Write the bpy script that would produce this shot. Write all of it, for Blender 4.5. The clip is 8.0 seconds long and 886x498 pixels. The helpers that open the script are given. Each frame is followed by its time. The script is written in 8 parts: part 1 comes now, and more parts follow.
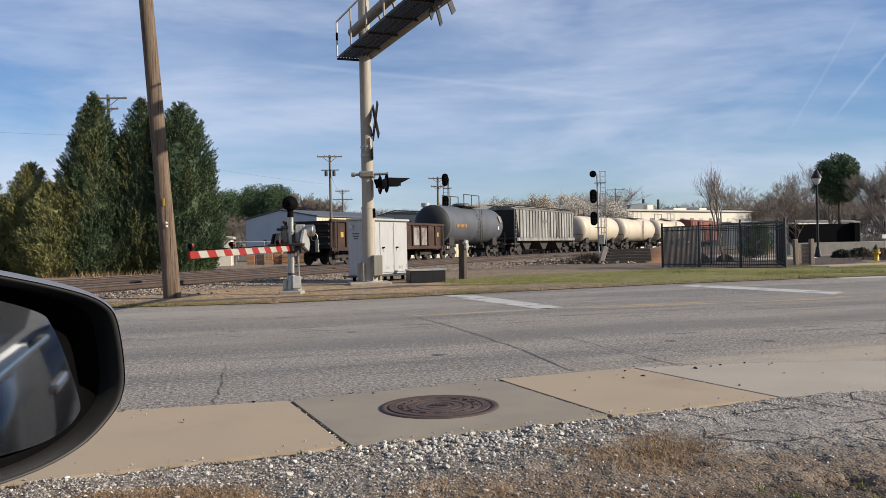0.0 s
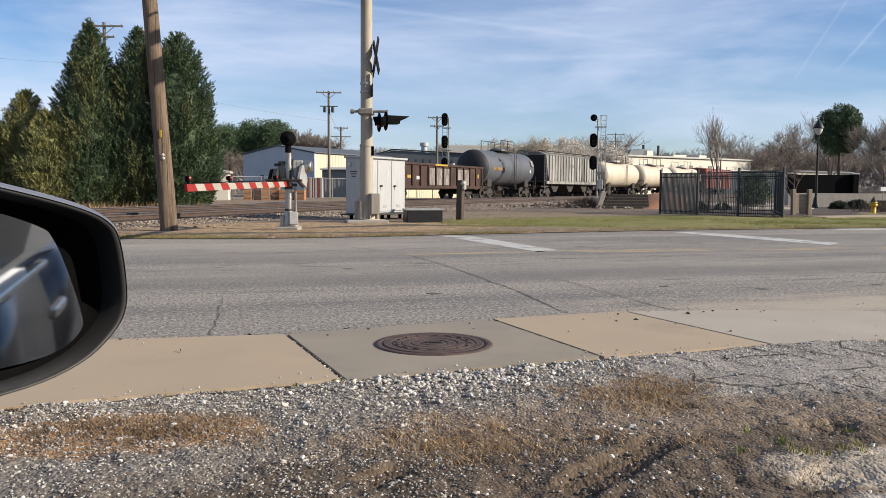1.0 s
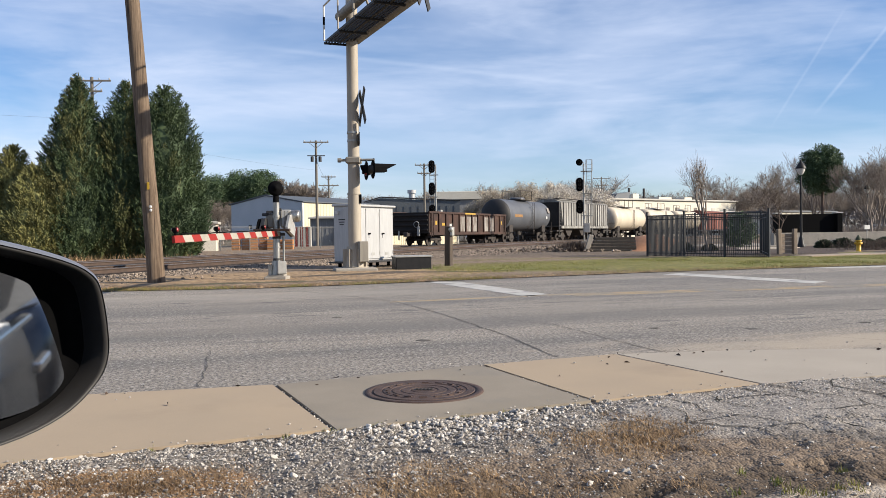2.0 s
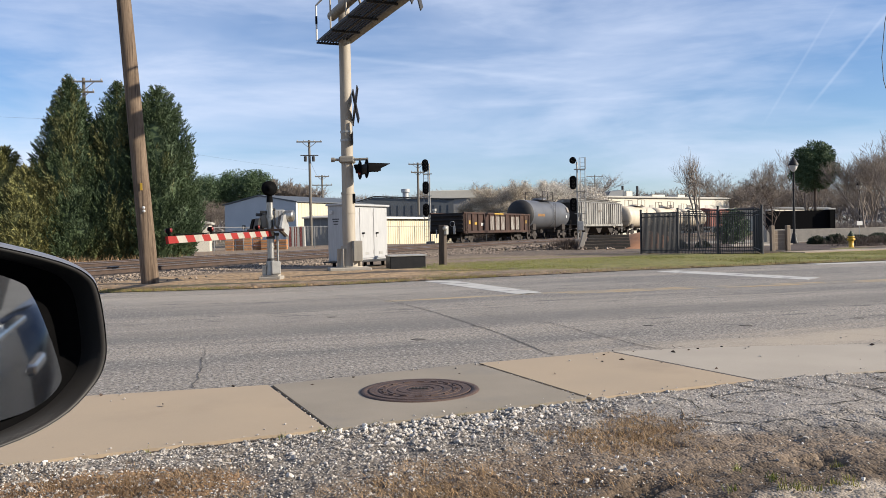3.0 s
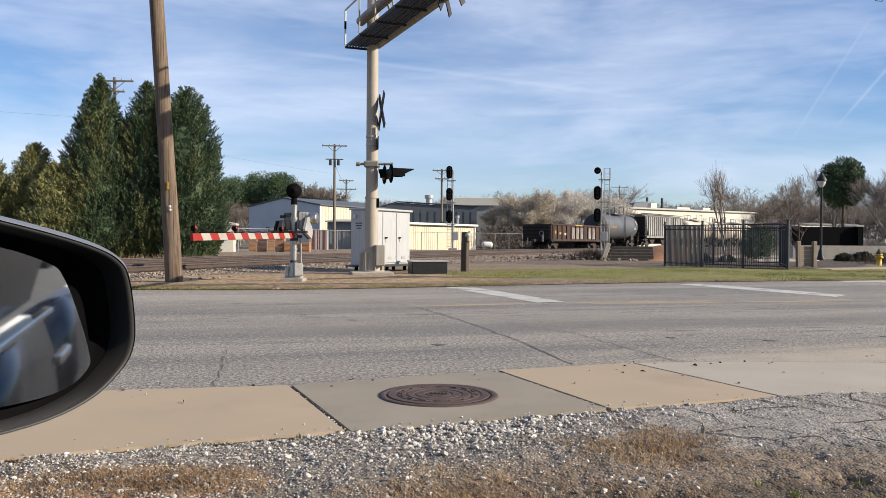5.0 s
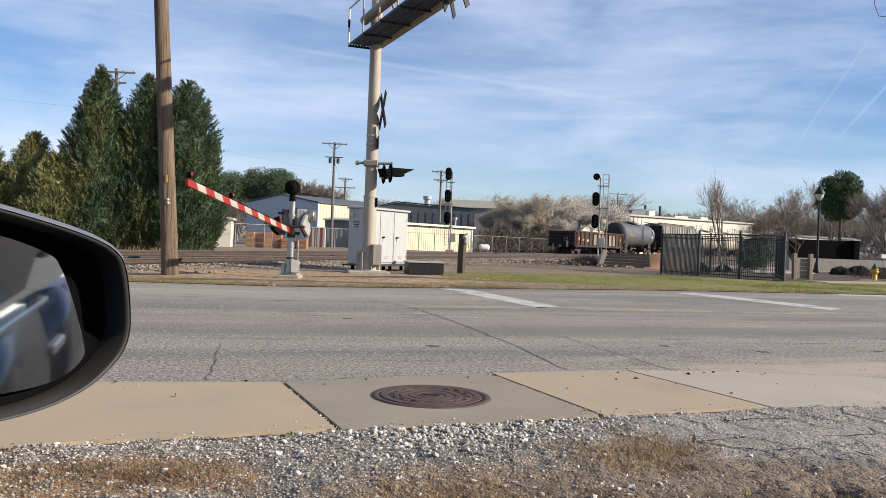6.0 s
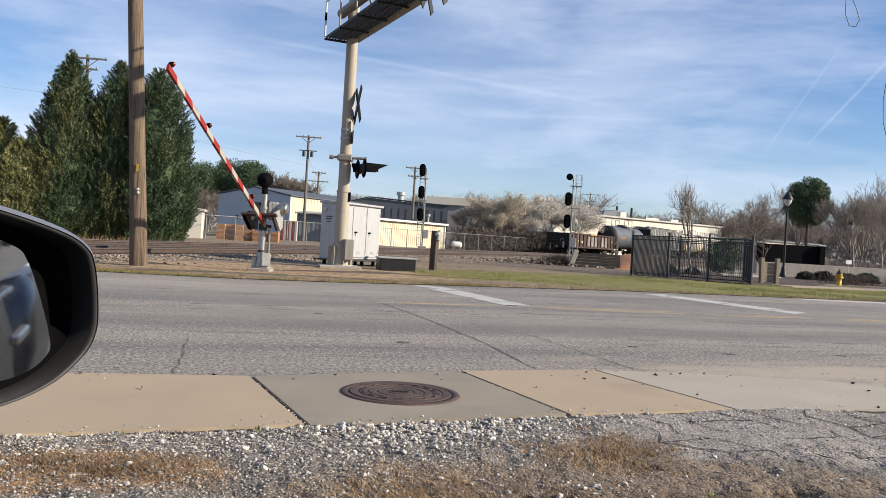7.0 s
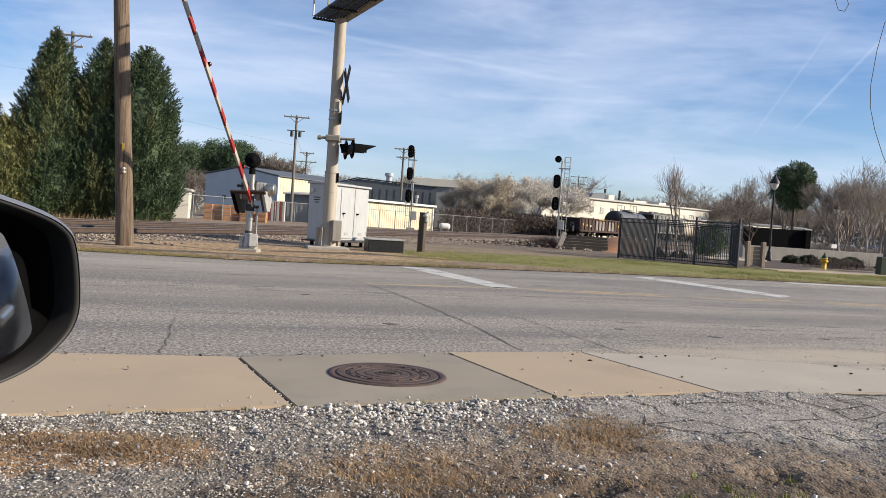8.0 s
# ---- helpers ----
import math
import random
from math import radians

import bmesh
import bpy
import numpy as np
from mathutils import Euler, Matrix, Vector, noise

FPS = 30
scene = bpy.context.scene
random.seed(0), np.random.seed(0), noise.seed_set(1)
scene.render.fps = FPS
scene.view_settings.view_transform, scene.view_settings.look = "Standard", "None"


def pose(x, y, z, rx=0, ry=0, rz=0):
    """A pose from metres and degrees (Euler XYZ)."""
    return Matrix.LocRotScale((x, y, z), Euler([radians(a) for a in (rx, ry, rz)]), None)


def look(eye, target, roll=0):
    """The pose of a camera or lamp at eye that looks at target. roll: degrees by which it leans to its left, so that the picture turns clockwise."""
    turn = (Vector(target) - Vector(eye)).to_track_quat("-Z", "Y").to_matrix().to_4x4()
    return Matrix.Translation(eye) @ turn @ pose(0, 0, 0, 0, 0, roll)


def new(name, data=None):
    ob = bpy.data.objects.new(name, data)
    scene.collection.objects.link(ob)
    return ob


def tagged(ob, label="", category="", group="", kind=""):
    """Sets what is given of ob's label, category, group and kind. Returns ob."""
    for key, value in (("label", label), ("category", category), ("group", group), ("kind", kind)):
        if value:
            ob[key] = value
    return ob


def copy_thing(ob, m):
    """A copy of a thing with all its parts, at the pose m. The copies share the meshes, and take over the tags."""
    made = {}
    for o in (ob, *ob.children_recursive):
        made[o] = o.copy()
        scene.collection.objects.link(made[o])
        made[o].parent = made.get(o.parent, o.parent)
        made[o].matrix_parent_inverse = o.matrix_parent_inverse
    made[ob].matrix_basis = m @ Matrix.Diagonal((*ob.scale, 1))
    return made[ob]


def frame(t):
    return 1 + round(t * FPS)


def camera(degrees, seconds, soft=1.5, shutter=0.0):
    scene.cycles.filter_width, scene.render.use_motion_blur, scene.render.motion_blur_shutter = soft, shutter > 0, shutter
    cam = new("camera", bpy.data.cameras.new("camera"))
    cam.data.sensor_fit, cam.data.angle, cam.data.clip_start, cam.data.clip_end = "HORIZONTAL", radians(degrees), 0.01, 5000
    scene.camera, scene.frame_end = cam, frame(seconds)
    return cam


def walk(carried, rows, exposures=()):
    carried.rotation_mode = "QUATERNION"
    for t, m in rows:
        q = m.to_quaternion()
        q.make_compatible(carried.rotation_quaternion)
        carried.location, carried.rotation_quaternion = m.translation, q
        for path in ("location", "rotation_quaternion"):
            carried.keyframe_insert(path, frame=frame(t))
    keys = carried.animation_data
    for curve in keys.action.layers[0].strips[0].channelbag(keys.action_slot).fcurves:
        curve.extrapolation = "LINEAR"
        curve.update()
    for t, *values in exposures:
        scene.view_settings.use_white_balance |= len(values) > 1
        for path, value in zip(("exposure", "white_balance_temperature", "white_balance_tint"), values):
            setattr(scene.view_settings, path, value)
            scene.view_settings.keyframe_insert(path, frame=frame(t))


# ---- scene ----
cam = camera(57.0, 8.0, soft=0.75)
EYE = 1.1
# seconds, sideways and upward drift in metres, yaw, pitch, roll in degrees
PATH = [
    (0.0, 0.0055, 0.0158, 1.281, -0.102, -1.273), (0.3, 0.0073, 0.0011, -0.746, -2.936, -0.767),
    (0.5, 0.004, 0.002, -1.569, -3.649, 0.125), (1.0, -0.0004, 0.0031, 1.092, -4.273, 0.329),
    (1.2, 0.0065, 0.0208, 2.371, -4.619, -1.464), (1.5, 0.0061, 0.0022, 0.695, -0.995, -0.414),
    (3.0, 0.001, 0.001, -0.105, -1.107, -1.171), (3.5, 0.0, 0.0, 0.0, -1.01, -0.8),
    (4.0, -0.002, -0.005, 0.3, -0.708, -0.451), (4.5, -0.004, -0.0099, 0.905, -0.667, -0.239),
    (6.0, -0.006, -0.0099, 1.224, -0.518, 2.126), (6.5, -0.0076, -0.0088, -0.291, -0.777, 2.971),
    (7.0, -0.0074, -0.0053, -0.732, -0.664, 3.431), (7.5, -0.0055, -0.003, -1.147, -1.051, 3.589),
    (8.0, -0.0036, -0.0017, -1.644, -1.902, 3.798)]


def eye_pose(dx, dz, yaw, pitch, roll):
    return pose(dx, 0, EYE + dz, 0, 0, yaw) @ pose(0, 0, 0, 90 + pitch, 0, 0) @ pose(0, 0, 0, 0, 0, roll)


walk(cam, [(t, eye_pose(*r)) for t, *r in PATH], [(0.0, 0.42), (0.5, 0.70), (1.0, 0.60), (1.5, 0.74), (3.0, 0.70), (8.0, 0.69)])

# ---- sky and sun ----
SUN_AZ, SUN_EL = radians(101), radians(24)   # clockwise from +y
TO_SUN = Vector((math.sin(SUN_AZ) * math.cos(SUN_EL), math.cos(SUN_AZ) * math.cos(SUN_EL), math.sin(SUN_EL)))
sun_data = bpy.data.lights.new("sun", "SUN")
sun_data.energy, sun_data.angle, sun_data.color = 5.0, radians(0.5), (1.0, 0.895, 0.742)
sun = new("sun", sun_data)
sun.matrix_world = look(TO_SUN * 60, (0, 0, 0))


CONTRAILS = [  # normal of the plane of the streak, its middle, cosine of its half length, half width, strength
    ((-0.7392, 0.2446, 0.6275), (0.444, 0.8776, 0.1809), 0.99894, 0.0028, 0.12),
    ((-0.8157, 0.2591, 0.5172), (0.3981, 0.9001, 0.177), 0.99871, 0.0024, 0.07),
    ((-0.1245, 0.197, -0.9725), (-0.0096, 0.9798, 0.1997), 0.97539, 0.0045, 0.10),
]


def make_world():
    w = bpy.data.worlds.new("sky")
    scene.world = w
    w.use_nodes = True
    nt = w.node_tree
    nt.nodes.clear()
    n = nt.nodes.new
    out, bg, sky = n("ShaderNodeOutputWorld"), n("ShaderNodeBackground"), n("ShaderNodeTexSky")
    sky.sky_type, sky.sun_disc, sky.sun_elevation, sky.sun_rotation = "NISHITA", False, SUN_EL, SUN_AZ
    sky.air_density, sky.dust_density, sky.ozone_density = 1.0, 0.15, 3.5
    tc, mp, mp2 = n("ShaderNodeTexCoord"), n("ShaderNodeMapping"), n("ShaderNodeMapping")
    mp.inputs["Rotation"].default_value = (0, radians(9), 0)
    mp.inputs["Scale"].default_value = (1.3, 1.3, 6)
    mp2.inputs["Rotation"].default_value = (0, radians(13), 0)
    mp2.inputs["Scale"].default_value = (2.6, 2.6, 15)
    mp2.inputs["Location"].default_value = (3.1, 1.7, 0.4)
    n1, n2 = n("ShaderNodeTexNoise"), n("ShaderNodeTexNoise")
    for nn, d, r in ((n1, 5, 0.55), (n2, 6, 0.6)):
        nn.inputs["Scale"].default_value = 1.6
        nn.inputs["Detail"].default_value = d
        nn.inputs["Roughness"].default_value = r
        nn.inputs["Distortion"].default_value = 0.35
    r1, r2 = n("ShaderNodeMapRange"), n("ShaderNodeMapRange")
    for rr, a, b, c in ((r1, 0.38, 0.74, 0.72), (r2, 0.46, 0.78, 0.3)):
        rr.inputs[1].default_value, rr.inputs[2].default_value, rr.inputs[4].default_value = a, b, c
    add = n("ShaderNodeMath")
    add.operation, add.use_clamp = "ADD", True
    mix = n("ShaderNodeMixRGB")
    mix.inputs[2].default_value = (6.3, 7.0, 8.6, 1)
    bg.inputs[1].default_value = 0.078
    L = nt.links.new
    L(tc.outputs["Generated"], mp.inputs[0]), L(tc.outputs["Generated"], mp2.inputs[0])
    L(mp.outputs[0], n1.inputs[0]), L(mp2.outputs[0], n2.inputs[0])
    L(n1.outputs[0], r1.inputs[0]), L(n2.outputs[0], r2.inputs[0])
    L(r1.outputs[0], add.inputs[0]), L(r2.outputs[0], add.inputs[1])
    tint = n("ShaderNodeMixRGB")
    tint.blend_type = "MULTIPLY"
    tint.inputs[0].default_value, tint.inputs[2].default_value = 1.0, (0.89, 0.95, 1.11, 1)
    cap = n("ShaderNodeMixRGB")      # upper limit on the sky's brightness, which flattens the glow round the sun
    cap.blend_type = "DARKEN"
    cap.inputs[0].default_value, cap.inputs[2].default_value = 1.0, (6.5, 7.2, 8.6, 1)
    L(sky.outputs[0], cap.inputs[1]), L(cap.outputs[0], tint.inputs[1])
    L(add.outputs[0], mix.inputs[0]), L(tint.outputs[0], mix.inputs[1])
    last = mix.outputs[0]
    for nrm, mid, cosine, width, strength in CONTRAILS:
        across, along, size = n("ShaderNodeVectorMath"), n("ShaderNodeVectorMath"), n("ShaderNodeMath")
        across.operation = along.operation = "DOT_PRODUCT"
        across.inputs[1].default_value, along.inputs[1].default_value = nrm, mid
        size.operation = "ABSOLUTE"
        thin, ends, both, brk = n("ShaderNodeMapRange"), n("ShaderNodeMapRange"), n("ShaderNodeMath"), n("ShaderNodeMath")
        thin.interpolation_type = ends.interpolation_type = "SMOOTHSTEP"
        thin.inputs[1].default_value, thin.inputs[2].default_value = 0.0, width
        thin.inputs[3].default_value, thin.inputs[4].default_value = strength, 0.0
        ends.inputs[1].default_value, ends.inputs[2].default_value = cosine - 0.002, cosine + 0.6 * (1 - cosine)
        both.operation = brk.operation = "MULTIPLY"
        L(tc.outputs["Generated"], across.inputs[0]), L(tc.outputs["Generated"], along.inputs[0])
        L(across.outputs["Value"], size.inputs[0]), L(size.outputs[0], thin.inputs[0]), L(along.outputs["Value"], ends.inputs[0])
        L(thin.outputs[0], both.inputs[0]), L(ends.outputs[0], both.inputs[1])
        streak = n("ShaderNodeMixRGB")
        streak.inputs[2].default_value = (8.2, 8.8, 10.0, 1)
        L(both.outputs[0], streak.inputs[0]), L(last, streak.inputs[1])
        last = streak.outputs[0]
    L(last, bg.inputs[0]), L(bg.outputs[0], out.inputs[0])


make_world()


# ---- materials ----
def mat(name, c1, c2=None, rough=0.8, metal=0.0, scale=6.0, bump=0.0, fine=90.0, spots=None, stretch=(1, 1, 1), per_object=0.0, island=0.0, gloss=0.5):
    """Two-scale noise between c1 and c2, fine bump, optional dirt spots (colour, low, high)."""
    m = bpy.data.materials.new(name)
    m.use_nodes = True
    nt = m.node_tree
    n, L = nt.nodes.new, nt.links.new
    b = nt.nodes["Principled BSDF"]
    b.inputs["Roughness"].default_value, b.inputs["Metallic"].default_value = rough, metal
    b.inputs["Specular IOR Level"].default_value = gloss
    c2 = c2 or tuple(v * 0.75 for v in c1)
    tc, mp = n("ShaderNodeTexCoord"), n("ShaderNodeMapping")
    mp.inputs["Scale"].default_value = stretch
    L(tc.outputs["Object"], mp.inputs[0])
    big, small = n("ShaderNodeTexNoise"), n("ShaderNodeTexNoise")
    big.inputs["Scale"].default_value, big.inputs["Detail"].default_value = scale, 5
    small.inputs["Scale"].default_value, small.inputs["Detail"].default_value = fine, 3
    L(mp.outputs[0], big.inputs[0]), L(mp.outputs[0], small.inputs[0])
    av = n("ShaderNodeMath")
    av.operation = "MULTIPLY_ADD"
    av.inputs[1].default_value, av.inputs[2].default_value = 0.45, -0.22
    L(small.outputs[0], av.inputs[0])
    sm = n("ShaderNodeMath")
    sm.operation = "ADD"
    L(big.outputs[0], sm.inputs[0]), L(av.outputs[0], sm.inputs[1])
    rg = n("ShaderNodeMapRange")
    rg.inputs[1].default_value, rg.inputs[2].default_value = 0.32, 0.68
    L(sm.outputs[0], rg.inputs[0])
    mx = n("ShaderNodeMixRGB")
    mx.inputs[1].default_value, mx.inputs[2].default_value = (*c1, 1), (*c2, 1)
    L(rg.outputs[0], mx.inputs[0])
    last = mx.outputs[0]
    if spots:
        sp, sr, sx = n("ShaderNodeTexNoise"), n("ShaderNodeMapRange"), n("ShaderNodeMixRGB")
        sp.inputs["Scale"].default_value, sp.inputs["Detail"].default_value = scale * 0.6, 7
        sp.inputs["Roughness"].default_value = 0.65
        off = n("ShaderNodeMapping")
        off.inputs["Location"].default_value = (7.3, 2.1, 5.5)
        off.inputs["Scale"].default_value = stretch
        L(tc.outputs["Object"], off.inputs[0]), L(off.outputs[0], sp.inputs[0])
        sr.inputs[1].default_value, sr.inputs[2].default_value = spots[1], spots[2]
        L(sp.outputs[0], sr.inputs[0]), L(sr.outputs[0], sx.inputs[0]), L(last, sx.inputs[1])
        sx.inputs[2].default_value = (*spots[0], 1)
        last = sx.outputs[0]
    if per_object or island:
        oi = n("ShaderNodeObjectInfo") if per_object else n("ShaderNodeNewGeometry")
        src = oi.outputs["Random"] if per_object else oi.outputs["Random Per Island"]
        amt = per_object or island
        vr, hv = n("ShaderNodeMapRange"), n("ShaderNodeHueSaturation")
        vr.inputs[3].default_value, vr.inputs[4].default_value = 1 - amt, 1 + amt
        L(src, vr.inputs[0]), L(vr.outputs[0], hv.inputs["Value"]), L(last, hv.inputs["Color"])
        last = hv.outputs[0]
    L(last, b.inputs["Base Color"])
    if bump:
        bp = n("ShaderNodeBump")
        bp.inputs["Strength"].default_value, bp.inputs["Distance"].default_value = min(1.0, bump), 0.02
        L(small.outputs[0], bp.inputs["Height"]), L(bp.outputs[0], b.inputs["Normal"])
    return m


def zone_mat(name, layers, rough=0.95, bump=0.6, fine=60.0):
    """Ground of several soils: layers of (colour a, colour b, axis rows): each later soil covers the earlier ones in a
    patch given by centre, half size and raggedness."""
    m = bpy.data.materials.new(name)
    m.use_nodes = True
    nt = m.node_tree
    n, L = nt.nodes.new, nt.links.new
    b = nt.nodes["Principled BSDF"]
    b.inputs["Roughness"].default_value = rough
    tc = n("ShaderNodeTexCoord")
    P = tc.outputs["Object"]
    small, mid = n("ShaderNodeTexNoise"), n("ShaderNodeTexNoise")
    small.inputs["Scale"].default_value, small.inputs["Detail"].default_value = fine, 4
    mid.inputs["Scale"].default_value, mid.inputs["Detail"].default_value, mid.inputs["Roughness"].default_value = 2.2, 8, 0.65
    L(P, small.inputs[0]), L(P, mid.inputs[0])
    last = None
    cell, grain = n("ShaderNodeTexVoronoi"), n("ShaderNodeMath")
    cell.inputs["Scale"].default_value = fine * 0.9
    L(P, cell.inputs["Vector"])
    grain.operation = "MULTIPLY_ADD"
    grain.inputs[1].default_value = 0.5
    half = n("ShaderNodeMath")
    half.operation = "MULTIPLY"
    half.inputs[1].default_value = 0.5
    L(cell.outputs["Color"], half.inputs[0]), L(small.outputs[0], grain.inputs[0]), L(half.outputs[0], grain.inputs[2])
    for ca, cb, patch in layers:
        gr = n("ShaderNodeMapRange")
        gr.inputs[1].default_value, gr.inputs[2].default_value = 0.28, 0.72
        L(grain.outputs[0], gr.inputs[0])
        mx = n("ShaderNodeMixRGB")
        mx.inputs[1].default_value, mx.inputs[2].default_value = (*ca, 1), (*cb, 1)
        L(gr.outputs[0], mx.inputs[0])
        if last is None:
            last = mx.outputs[0]
            continue
        (cx, cy), (hx, hy), turn, rag = patch
        mp, ln = n("ShaderNodeMapping"), n("ShaderNodeVectorMath")
        mp.vector_type = "TEXTURE"
        mp.inputs["Location"].default_value = (cx, cy, 0)
        mp.inputs["Rotation"].default_value = (0, 0, radians(turn))
        mp.inputs["Scale"].default_value = (hx, hy, 1000)
        ln.operation = "LENGTH"
        L(P, mp.inputs[0]), L(mp.outputs[0], ln.inputs[0])
        ad = n("ShaderNodeMath")
        ad.operation = "MULTIPLY_ADD"
        ad.inputs[1].default_value = rag
        L(mid.outputs[0], ad.inputs[0]), L(ln.outputs["Value"], ad.inputs[2])
        rg = n("ShaderNodeMapRange")
        rg.inputs[1].default_value, rg.inputs[2].default_value = 1.12 + rag * 0.5, 0.88 + rag * 0.5
        L(ad.outputs[0], rg.inputs[0])
        ov = n("ShaderNodeMixRGB")
        L(rg.outputs[0], ov.inputs[0]), L(last, ov.inputs[1]), L(mx.outputs[0], ov.inputs[2])
        last = ov.outputs[0]
    dk, dr = n("ShaderNodeMixRGB"), n("ShaderNodeMapRange")
    dk.blend_type = "MULTIPLY"
    dk.inputs[2].default_value = (0.62, 0.6, 0.58, 1)
    dr.inputs[1].default_value, dr.inputs[2].default_value = 0.5, 0.7
    L(mid.outputs[0], dr.inputs[0]), L(dr.outputs[0], dk.inputs[0]), L(last, dk.inputs[1])
    L(dk.outputs[0], b.inputs["Base Color"])
    bp = n("ShaderNodeBump")
    bp.inputs["Strength"].default_value, bp.inputs["Distance"].default_value = bump, 0.03
    bp.invert = True
    L(cell.outputs["Distance"], bp.inputs["Height"]), L(bp.outputs[0], b.inputs["Normal"])
    return m


def leaf_mat(name, c1, c2, island=0.35):
    return mat(name, c1, c2, rough=0.75, scale=0.7, fine=9, island=island)


